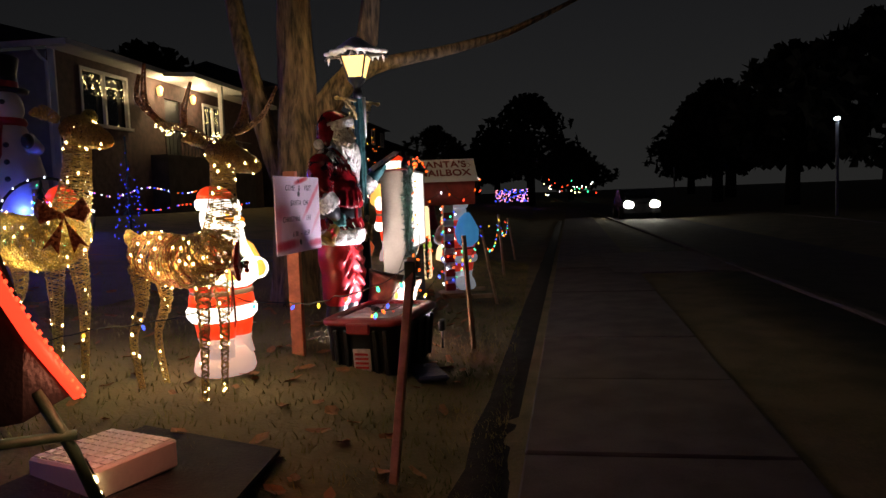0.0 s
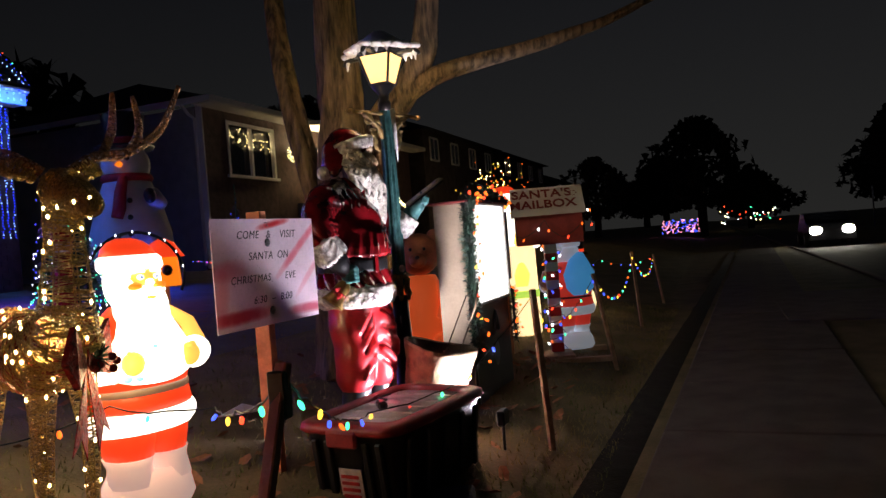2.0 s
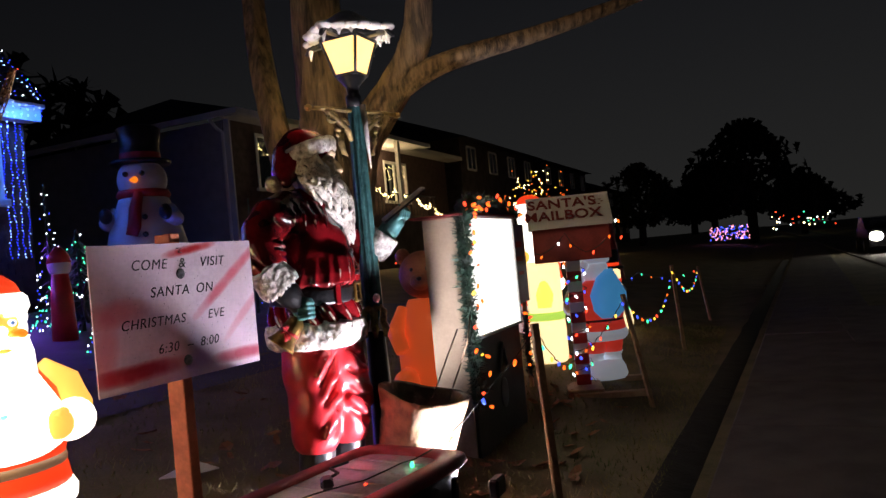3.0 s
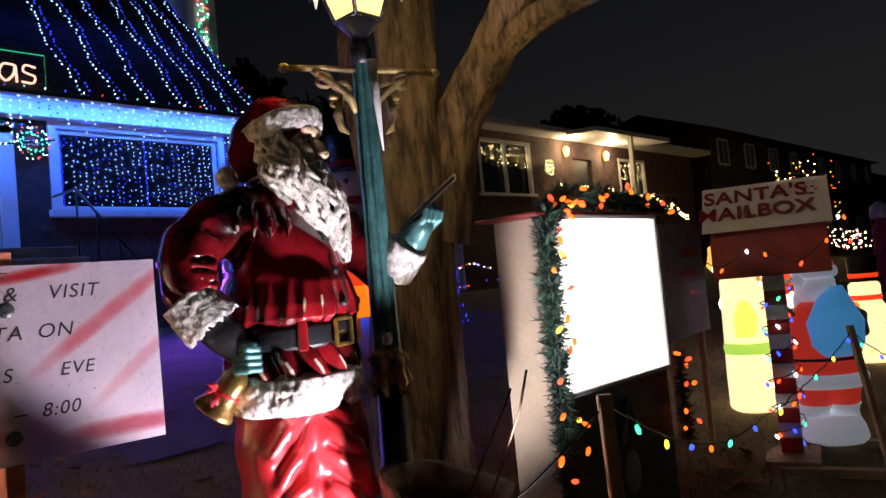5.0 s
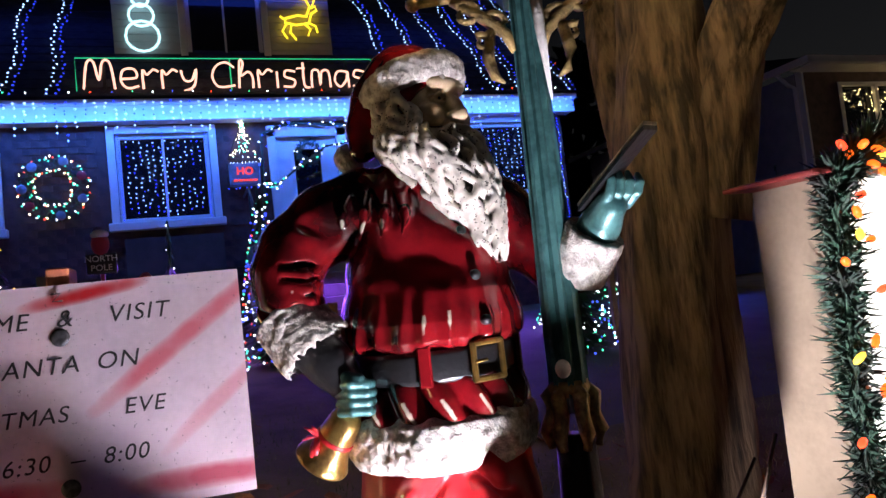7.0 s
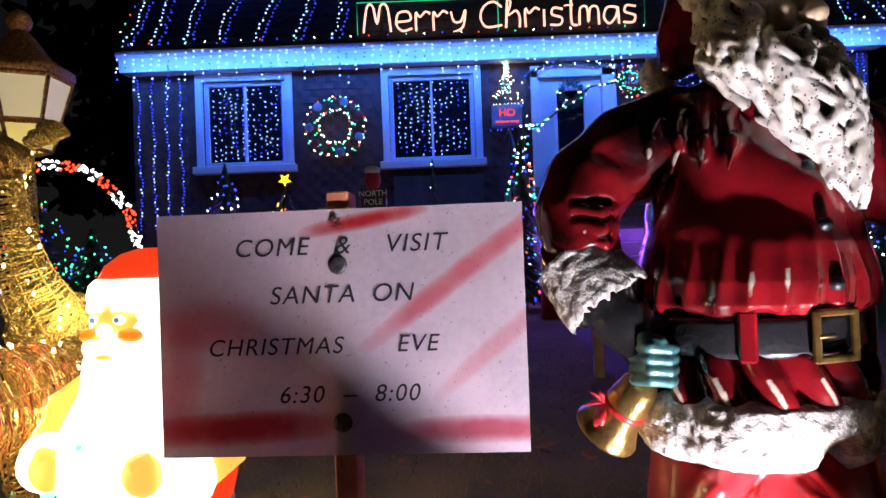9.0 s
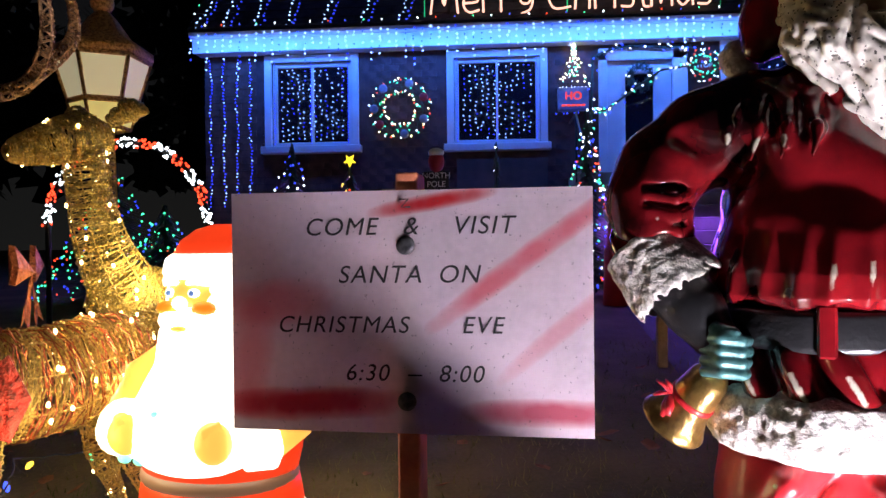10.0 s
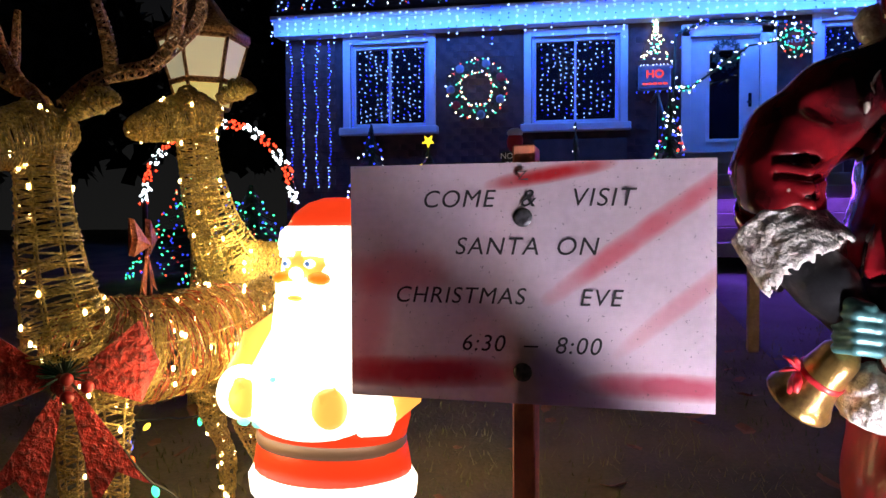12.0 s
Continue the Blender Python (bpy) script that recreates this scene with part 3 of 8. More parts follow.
for i in range(8):
    d = 1.05 + 0.29 * (7 - i)
    part("step", Geo().box((0.05 + d / 2 - 1.2, 0, 0.0925 + 0.185 * i), (d, 2.5, 0.18), bev=0.012), M_step, steps)
for yy in (-1.22, 1.22):
    g = Geo()
    for i in range(4):
        x = -0.1 + 0.75 * i
        zt = 1.48 - max(0, (x + 0.1)) * 0.64
        g.tube([(x, yy, zt - 0.4), (x, yy, zt + 0.9)], 0.016, 6)
    g.tube([(-1.1, yy, 2.4), (-0.1, yy, 2.38), (2.2, yy, 0.92)], 0.02, 6)
    part("railing", g, M_rail, steps)

# ---- lights on the house ----
gi = Geo()
pts, ks = [], []
y = 0.55
while y < 13.25:
    n = rnd.choice((3, 4, 5, 3, 6, 7))
    for i in range(n):
        pts.append((HX + 0.46 + rnd.uniform(-0.02, 0.02), y + rnd.uniform(-0.015, 0.015), 4.95 - 0.095 * i + rnd.uniform(-0.03, 0.03)))
        ks.append(rnd.choice((0, 0, 1)))
    y += 0.14
thing("icicle_lights", (0, 0, 0), "blue and white icicle lights along the gutter", "string lights", kind="stuff", geo=bulb_cloud(gi, pts, 0.0185, ks), mats=[BULB["cool"], BULB["blue"]])
c9 = []
y = 0.5
while y < 13.3:
    c9.append((HX + 0.46, y, 5.09))
    y += 0.30
bulb_string("roof_edge_lights", c9, ["white", "red", "cblue", "green", "white", "cblue"], 0.27, "coloured bulbs on a string along the roof edge", group="house lights", hang=-0.03)
# strings up the roof slope
for k, y in enumerate([0.62, 1.05, 1.6, 2.2, 2.85, 3.5, 4.1, 9.75, 10.35, 10.95, 11.6, 12.1, 12.6, 13.1]):
    gi, pts, ks = Geo(), [], []
    for i in range(42):
        s = i * 0.11
        w = 0.05 * math.sin(s * 3 + k)
        for dy, c in ((0.0, 0), (0.13, 1)):
            pts.append((HX + 0.42 - s * 0.87, y + w + dy + rnd.uniform(-0.03, 0.03), 5.09 + s * 0.87 * 1.03 + rnd.uniform(0, 0.03)))
            ks.append(c)
    thing("roof_light_string", (0, 0, 0), "blue and white bulbs strung straight up the dark roof", "string lights", "roof light strings", kind="stuff", geo=bulb_cloud(gi, pts, 0.0185, ks), mats=[BULB["cool"], BULB["blue"]])
for y in (0.52, 13.26):
    bulb_string("gable_edge_lights", [(HX + 0.46, y, 5.11), (HX - 1.8, y, 7.46), (HX - 4.2, y, 9.90)], ["white", "green", "red", "cblue", "white", "green"], 0.30, "coloured bulbs on a string up the roof's edge", group="house lights", hang=-0.03)
# curtains of bulbs on the window glass and on the brick
for y0, y1, z0, z1 in WIN:
    gi, pts, ks = Geo(), [], []
    drops = max(8, int((y1 - y0) / 0.115))
    for i in range(drops):
        y = y0 + 0.12 + (y1 - y0 - 0.24) * (i + 0.5) / drops
        z = z1 - 0.10 - rnd.uniform(0, 0.05)
        while z > z0 + 0.10:
            if rnd.random() < 0.82:
                pts.append((HX - 0.05, y + rnd.uniform(-0.022, 0.022), z))
                ks.append(rnd.choice((0, 0, 0, 1)))
            z -= rnd.uniform(0.055, 0.105)
    for y in [y0 + 0.06, (y0 + y1) / 2, y1 - 0.06]:
        for i in range(34):
            pts.append((HX + 0.05, y + rnd.uniform(-0.008, 0.008), z0 + (z1 - z0) * i / 33))
            ks.append(1)
    thing("window_light_curtain", (0, 0, 0), "net of tiny white lights hanging in a window", "string lights", "window lights", kind="stuff", geo=bulb_cloud(gi, pts, 0.0115, ks), mats=[BULB["cool"], BULB["blue"]])
for ya, yb, nn in ((0.66, 1.6, 4), (12.55, 13.08, 4)):
    gi, pts, ks = Geo(), [], []
    for k in range(nn):
        y = ya + (yb - ya) * (k + 0.3) / nn
        for i in range(46):
            z = 4.62 - 0.056 * i
            pts.append((HX + 0.07, y + 0.014 * math.sin(z * 5 + k * 2) + rnd.uniform(-0.02, 0.02), z))
            ks.append(rnd.choice((0, 1, 1)))
    thing("hanging_lights", (0, 0, 0), "strings of blue and white lights hanging down the brick corner", "string lights", "corner lights", kind="stuff", geo=bulb_cloud(gi, pts, 0.0150, ks), mats=[BULB["cool"], BULB["blue"]])
gi, pts, ks = Geo(), [], []
for i in range(130):
    pts.append((HX - 2.05, 13.55 + rnd.uniform(-0.14, 0.14), rnd.uniform(6.0, 9.6)))
    ks.append(rnd.choice((0, 1, 2)))
thing("corner_light_column", (0, 0, 0), "column of red green and blue lights on an upper corner", "string lights", kind="stuff", geo=bulb_cloud(gi, pts, 0.024, ks), mats=[BULB["green"], BULB["red"], BULB["white"]])


def wreath(name, y, z, r0, r1, label, n, mats_, discs=0):
    ob = thing(name, (HX + 0.06, y, z), label, "wreath")
    g = Geo()
    for i in range(420):
        a = rnd.uniform(0, 2 * math.pi)
        r = rnd.uniform(r0, r1)
        p = Vector((rnd.uniform(0, 0.09), r * math.cos(a), r * math.sin(a)))
        d = Vector((rnd.uniform(-0.3, 1), rnd.uniform(-1, 1), rnd.uniform(-1, 1))).normalized() * 0.07
        g.tube([p, p + d], [0.008, 0.002], 3, cap=False)
    part("greenery", g, M_needle, ob)
    pts, ks = [], []
    for i in range(n):
        a = 2 * math.pi * i / n * 2 + rnd.uniform(-0.1, 0.1)
        r = (r1 if i % 2 else r0) + rnd.uniform(-0.03, 0.03)
        if i % 5 == 0:
            r = rnd.uniform(r0, r1)
        pts.append((0.11, r * math.cos(a), r * math.sin(a)))
        ks.append(i % len(mats_))
    b = part("bulbs", bulb_cloud(Geo(), pts, 0.015, ks), mats_, ob)
    b["kind"] = "stuff"
    for i in range(discs):
        a = 2.1 + 2 * math.pi * i / discs + rnd.uniform(-0.2, 0.2)
        r = (r0 + r1) / 2 + 0.05
        part("bauble", Geo().ball((0.12, r * math.cos(a), r * math.sin(a)), (0.02, 0.075, 0.075), 0, 14, 8), M_redprint if i % 3 == 2 else M_bluegrey, ob, "round painted ornament")
    return ob


MULTI = [BULB["green"], BULB["white"], BULB["green"], BULB["red"], BULB["warm"]]
wreath("wreath", 4.05, 3.70, 0.28, 0.50, "large green wreath with coloured bulbs on dark brick", 110, MULTI, 7)
wreath("small_wreath", 9.05, 4.28, 0.15, 0.26, "small lit wreath with green bulbs beside the door", 54, [BULB["green"], BULB["red"], BULB["green"], BULB["white"]])
sg = thing("stop_sign", (HX + 0.10, 9.05, 4.28), "small red sign reading stop inside a wreath", "sign", geo=Geo().ball((0, 0, 0), (0.015, 0.15, 0.15), 0, 8, 6), mats=[M_redprint])
letters("lettering", "STOP", 0.11, M_plastic, sg, Matrix.Translation((0.02, 0, 0)) @ FACE_STREET)
# lit counter box and light tree beside the door
cb = thing("countdown_box", (HX + 0.12, 6.93, 3.78), "grey box showing red glowing letters on the wall", "display")
part("case", Geo().box((0, 0, 0), (0.16, 0.50, 0.38), bev=0.015), M_bluegrey, cb)
letters("lettering", "HO", 0.18, G_digit, cb, Matrix.Translation((0.085, 0, 0.04)) @ FACE_STREET, bold=0.002)
g = Geo()
for i in range(5):
    g.box((0.085, -0.16 + 0.08 * i, -0.11), (0.004, 0.06, 0.03))
part("lettering_bars", g, G_digit, cb)
bulb_string("counter_lights", [(HX + 0.22, 6.64, 3.99), (HX + 0.22, 7.2, 3.99)], ["white"], 0.05, "row of white bulbs on top of a box", kind_="mini", group="house lights")
bulb_string("counter_lights", [(HX + 0.22, 6.52, 3.56), (HX + 0.22, 7.3, 3.56)], ["cblue"], 0.06, "row of blue bulbs under a box", kind_="c9", group="house lights")
lt = thing("light_tree", (HX + 0.08, 6.95, 4.02), "small wall tree made of white green lights", "light tree")
pts, ks = [], []
for i in range(90):
    z = rnd.uniform(0.0, 0.62)
    w = 0.26 * (1 - z / 0.66) * (0.7 + 0.3 * math.sin(z * 24))
    pts.append((0.05, rnd.uniform(-w, w), z + 0.05))
    ks.append(i % 3)
part("bulbs", bulb_cloud(Geo(), pts, 0.012, ks), [BULB["white"], BULB["green"], BULB["warm"]], lt)["kind"] = "stuff"
part("frame", Geo().tube([(0.02, -0.27, 0.03), (0.02, 0, 0.7), (0.02, 0.27, 0.03), (0.02, -0.27, 0.03)], 0.008, 5), M_wire, lt)


def garland(name, pts_, r, n, label, colors, nb, parent=None, sag=0.0, bulb="c9"):
    ob = thing(name, pts_[0], label, "garland")
    base = Vector(pts_[0])
    line = []
    for a, b in zip(pts_, pts_[1:]):
        a, b = Vector(a), Vector(b)
        for i in range(12):
            s = i / 12
            p = a.lerp(b, s)
            p.z -= 4 * sag * s * (1 - s)
            line.append(p - base)
    line.append(Vector(pts_[-1]) - base)
    g = Geo().tube(line, r * 0.22, 5)
    for i in range(n):
        k = rnd.randrange(len(line) - 1)
        p = line[k].lerp(line[k + 1], rnd.random())
        d = Vector((rnd.gauss(0, 1), rnd.gauss(0, 1), rnd.gauss(0, 1))).normalized() * r * rnd.uniform(0.35, 1.0) * (1.0 if i % 7 else 1.25)
        w = d.cross(Vector((rnd.random(), rnd.random(), 1))).normalized() * r * 0.034
        g.add([p - w, p + w, p + d + w * 0.4, p + d - w * 0.4, p + d * 0.6 + d.cross(w).normalized() * r * 0.08], [(0, 1, 4), (1, 2, 4), (2, 3, 4), (3, 0, 4)])
    part("needles", g, M_needle, ob)
    for i in range(nb):
        k = int((i + rnd.random() * 0.7) / nb * (len(line) - 1))
        b = part("bulb", BULBS[(colors[i % len(colors)], bulb)], None, ob)
        d = Vector((rnd.uniform(0.1, 1), rnd.uniform(-1, 1), rnd.uniform(-0.6, 0.6))).normalized()
        b.location = line[k] + d * r * 1.05
        b.rotation_euler = (rnd.uniform(-1.4, 1.4), rnd.uniform(-1.4, 1.4), 0)
        b.scale = (1.15, 1.15, 1.15)
    return ob


garland("door_garland", [(HX + 0.15, 7.22, 3.3), (HX + 0.15, 7.25, 4.45), (HX + 0.15, 7.75, 4.62), (HX + 0.15, 8.4, 4.58), (HX + 0.15, 8.92, 4.55)], 0.09, 420, "dark green garland round the front door", ["white", "cblue"], 26, sag=-0.02)
garland("rail_garland", [(HX + 2.6, 6.9, 1.9), (HX + 1.9, 7.0, 3.25), (HX + 1.8, 7.25, 3.3), (HX + 1.3, 8.1, 3.95), (HX + 1.0, 9.1, 4.15)], 0.07, 420, "lit garland swooping along the step railing", ["white", "green", "cblue", "white"], 60)
wreath("door_wreath", 8.03, 4.12, 0.13, 0.22, "dark unlit wreath on the front door", 4, [BULB["white"]])

# rope-light greeting above the gutter
xm = thing("rope_light_greeting", (HX + 0.30, 4.5, 5.14), "pink rope light letters reading merry christmas in a green frame", "light sign")
STROKES = {
    "M": ([(0, 0), (.1, .9), (.25, .95), (.35, .3), (.45, .95), (.62, .9), (.7, 0)], .8), "e": ([(.05, .35), (.4, .4), (.35, .7), (.1, .65), (.05, .25), (.2, .02), (.45, .1)], .5),
    "r": ([(.05, 0), (.05, .65), (.15, .5), (.3, .68), (.42, .6)], .45), "y": ([(.05, .65), (.12, .3), (.3, .3), (.42, .7), (.35, .1), (.1, -.1)], .5), "C": ([(.6, .75), (.4, .95), (.15, .8), (.05, .4), (.2, .05), (.6, .1)], .65),
    "h": ([(.05, 0), (.1, 1.0), (.18, .9), (.1, .45), (.3, .6), (.4, .4), (.4, 0)], .5), "i": ([(.08, .6), (.08, 0)], .18), "s": ([(.38, .6), (.15, .65), (.1, .42), (.35, .28), (.3, .04), (.05, .05)], .45), "t": ([(.15, .95), (.15, .1), (.3, 0)], .3),
    "m": ([(.05, 0), (.08, .6), (.25, .62), (.28, .1), (.34, .6), (.52, .6), (.55, 0)], .62), "a": ([(.4, .6), (.15, .6), (.06, .25), (.2, .02), (.38, .3), (.42, .6), (.44, 0)], .5)}
W0 = sum(STROKES[c][1] for c in "MerryChristmas") + 0.25
x = 0.1
for c in "Merry Christmas":
    if c == " ":
        x += 0.25 * 4.6 / W0
        continue
    st, w = STROKES[c]
    k = 4.55 / W0
    P = [Vector((0.05, x + px * k, 0.06 + pz * 0.46)) for px, pz in st]
    Q = []
    for i in range(len(P) - 1):
        a, b, c0, d = P[max(i - 1, 0)], P[i], P[i + 1], P[min(i + 2, len(P) - 1)]
        for s in range(5):
            t = s / 5
            Q.append(0.5 * ((2 * b) + (c0 - a) * t + (2 * a - 5 * b + 4 * c0 - d) * t * t + (3 * b - a - 3 * c0 + d) * t ** 3))
    Q.append(P[-1])
    g = Geo().tube(Q, 0.019, 6)
    if c == "t":
        g.tube([(0.05, x - 0.02, 0.39), (0.05, x + 0.13, 0.40)], 0.015, 5)
    part("letter", g, G_neon, xm)
    x += w * k
part("frame", Geo().tube([(0.05, 0, 0), (0.05, 4.75, 0), (0.05, 4.75, 0.56), (0.05, 0, 0.56), (0.05, 0, 0)], 0.010, 5).tube([(0.05, 2.33, 0), (0.05, 2.33, 0.56)], 0.010, 5), G_greenrope, xm, "green rope light frame")
part("legs", Geo().box((0.0, 0.4, 0.2), (0.03, 0.05, 0.7)).box((0.0, 4.3, 0.2), (0.03, 0.05, 0.7)), M_dkpanel, xm)
# rope-light figures on the dormer
for nm, y, z, cols, lab in (("rope_light_reindeer", 8.18, 6.72, G_yellowrope, "yellow rope light figure of a leaping reindeer"), ("rope_light_snowman", 5.50, 6.62, G_cyanrope, "white and blue rope light snowman outline")):
    ob = thing(nm, (DX + 0.1, y, z), lab, "light figure")
    if "reindeer" in nm:
        g = Geo().tube([(0, -.22, .02), (0, .0, .08), (0, .16, .06), (0, .22, .22), (0, .34, .26), (0, .36, .18), (0, .26, .12), (0, .20, -.06), (0, -.04, -.10), (0, -.24, -.06), (0, -.22, .02)], 0.022, 5)
        for leg in (((-.20, -.06), (-.30, -.22), (-.22, -.36)), ((-.12, -.08), (-.16, -.24), (-.06, -.38)), ((.12, -.08), (.22, -.18), (.16, -.30)), ((.18, -.05), (.32, -.12), (.34, -.24)), ((.24, .24), (.18, .38), (.06, .42)), ((.28, .25), (.34, .40), (.28, .46)), ((-.24, .0), (-.32, .06))):
            g.tube([(0, *p) for p in leg], 0.018, 5)
    else:
        g = Geo()
        for zz, r in ((-.25, .27), (.12, .2), (.4, .13)):
            g.tube([(0, r * math.cos(a), zz + r * math.sin(a)) for a in [k * math.pi / 8 for k in range(17)]], 0.022, 5)
        g.tube([(0, -.2, .52), (0, .2, .52), (0, .12, .54), (0, .12, .72), (0, -.12, .72), (0, -.12, .54)], 0.02, 5)
    part("rope", g, cols, ob)

# ---- neighbouring house ----
NX = -14.4
nb = thing("neighbour_house", (NX, 29, 1.1), "two-storey brick neighbour house with lit porch", "house")


nb.location, nb.scale = (NX, 30.22, 1.1), (1, 1.10, 1)


def ny(y):
    return 21.2 + (y - 20.8) * 1.10


def np_(x, y, z):
    return (x - NX, y - 29, z - 1.1)


def box_at(g, x0, x1, y0, y1, z0, z1, m=0):
    return g.box(np_((x0 + x1) / 2, (y0 + y1) / 2, (z0 + z1) / 2), (x1 - x0, y1 - y0, z1 - z0), m)


NW = [(22.35, 24.9, 4.15, 5.98), (30.3, 32.3, 4.0, 5.8)]
for a, b, lo, hi in [(21.3, 22.35, 1, 6.3), (24.9, 27.3, 1, 6.3), (28.5, 30.3, 1, 6.3), (32.3, 36.5, 1, 6.3), (22.35, 24.9, 1, 4.15), (22.35, 24.9, 5.98, 6.3), (30.3, 32.3, 1, 4.0), (30.3, 32.3, 5.8, 6.3), (27.3, 28.5, 1, 3.4), (27.3, 28.5, 5.6, 6.3)]:
    part("wall", box_at(Geo(), NX - 0.3, NX, a, b, lo, hi), M_brick, nb)
for a, b in ((21.3, 21.55), (36.2, 36.5)):
    part("side_wall", box_at(Geo(), NX - 11, NX - 0.3, a, b, 1, 6.3), M_siding, nb, "pale clapboard side wall")
for i in range(40):
    part("clapboard", box_at(Geo(), NX - 11, NX - 0.3, 21.285, 21.3, 1.05 + 0.13 * i, 1.165 + 0.13 * i), M_siding, nb)
g = Geo()
g.slab([np_(NX + 0.7, 20.9, 6.32), np_(NX + 0.7, 36.9, 6.32), np_(NX - 5.5, 33.5, 8.3), np_(NX - 5.5, 24.4, 8.3)], (0, 0, 0.12))
g.slab([np_(NX + 0.7, 20.9, 6.32), np_(NX - 5.5, 24.4, 8.3), np_(NX - 11.7, 20.9, 6.32)], (0, 0, 0.12))
g.slab([np_(NX + 0.7, 36.9, 6.32), np_(NX - 11.7, 36.9, 6.32), np_(NX - 5.5, 33.5, 8.3)], (0, 0, 0.12))
part("roof", g, M_roof, nb)
g = Geo()
box_at(g, NX + 0.68, NX + 0.78, 20.8, 37, 6.28, 6.46)
box_at(g, NX - 11.7, NX + 0.78, 20.75, 20.85, 6.28, 6.46)
box_at(g, NX, NX + 0.7, 20.9, 36.9, 6.26, 6.29)
part("gutter", g, M_white, nb)
part("downspout", Geo().tube([np_(NX - 0.4, 20.85, 6.3), np_(NX - 0.3, 21.05, 6.0), np_(NX - 0.25, 21.22, 5.9), np_(NX - 0.25, 21.22, 1.2)], 0.055, 8), M_white, nb)
part("corner_board", Geo().box(np_(NX - 0.1, 21.26, 3.7), (0.22, 0.06, 5.2)), M_white, nb)
for a, b, lo, hi in NW:
    w = new("window", None)
    w.parent = nb
    g = Geo()
    box_at(g, NX - 0.1, NX + 0.03, a, a + 0.1, lo, hi), box_at(g, NX - 0.1, NX + 0.03, b - 0.1, b, lo, hi), box_at(g, NX - 0.1, NX + 0.03, a + 0.1, b - 0.1, hi - 0.1, hi), box_at(g, NX - 0.1, NX + 0.10, a - 0.1, b + 0.1, lo - 0.08, lo + 0.02), box_at(g, NX - 0.1, NX, (a + b) / 2 - 0.05, (a + b) / 2 + 0.05, lo, hi)
    part("window_frame", g, M_white, w)
    g = Geo()
    box_at(g, NX - 0.18, NX - 0.16, a, b, lo, hi)
    part("pane", g, M_glass, w)
    gi, pts, ks = Geo(), [], []
    for k in range(6):
        for i in range(rnd.randint(4, 9)):
            pts.append((NX - 0.05, ny(a + 0.25 + (b - a - 0.5) * k / 5 + rnd.uniform(-0.12, 0.12)), hi - 0.15 - rnd.uniform(0, 0.7)))
            ks.append(0)
    thing("window_icicles", (0, 0, 0), "warm white icicle bulbs in a neighbour's window", "string lights", "neighbour lights", kind="stuff", geo=bulb_cloud(gi, pts, 0.014, ks), mats=[BULB["warm"]])
part("porch_roof", Geo().slab([np_(NX + 0.78, 26.0, 6.20), np_(NX + 2.0, 26.0, 6.12), np_(NX + 2.0, 31.0, 6.12), np_(NX + 0.78, 31.0, 6.20)], (0, 0, 0.16)), M_white, nb)
part("porch_column", box_at(Geo(), NX + 1.75, NX + 1.9, 28.3, 28.45, 3.3, 6.13), M_white, nb)
dn = new("door", None)
dn.parent = nb
g = Geo()
box_at(g, NX - 0.2, NX - 0.1, 27.3, 28.5, 3.4, 5.6)
part("door_leaf", g, M_dkpanel, dn)
for y in (26.77, 29.3):
    sc = thing("porch_sconce", (NX + 0.14, ny(y), 5.80), "glowing warm wall lantern beside a porch door", "wall lamp", "porch sconces")
    part("shade", Geo().loft([(-0.18, 0, 0, 0.08, 0.08), (0.1, 0, 0, 0.13, 0.13), (0.2, 0, 0, 0.03, 0.03)], 8), G_pane, sc)
    part("bracket", Geo().box((-0.1, 0, 0.0), (0.16, 0.05, 0.1)), M_rail, sc)
gi, pts, ks = Geo(), [], []
for i in range(220):
    y = rnd.uniform(25.5, 34.5)
    pts.append((NX + 0.6, ny(y), 4.25 + 0.12 * math.sin(y * 4) + rnd.uniform(-0.12, 0.12) - max(0, y - 31) * 0.25))
    ks.append(0)
thing("porch_rail_lights", (0, 0, 0), "white bulbs draped along a porch railing", "string lights", "neighbour lights", kind="stuff", geo=bulb_cloud(gi, pts, 0.024, ks), mats=[BULB["warm"]])
rl = thing("porch_railing", (NX + 0.6, ny(30), 3.3), "dark iron porch railing", "railing")
g = Geo().tube([(0, -4.2, 0.95), (0, 4.2, 0.95)], 0.03, 6)
for i in range(29):
    g.tube([(0, -4.2 + 0.3 * i, 0), (0, -4.2 + 0.3 * i, 0.95)], 0.015, 5)
part("rails", g, M_rail, rl)
part("deck", Geo().box((-0.6, 0, -1.1), (1.4, 8.6, 2.2)), M_farwall, rl)
wreath("neighbour_wreath", 25.7, 5.0, 0.12, 0.26, "lit wreath with warm bulbs on a neighbour's wall", 46, [BULB["warm"]]).location = (NX + 0.06, 26.6, 5.13)

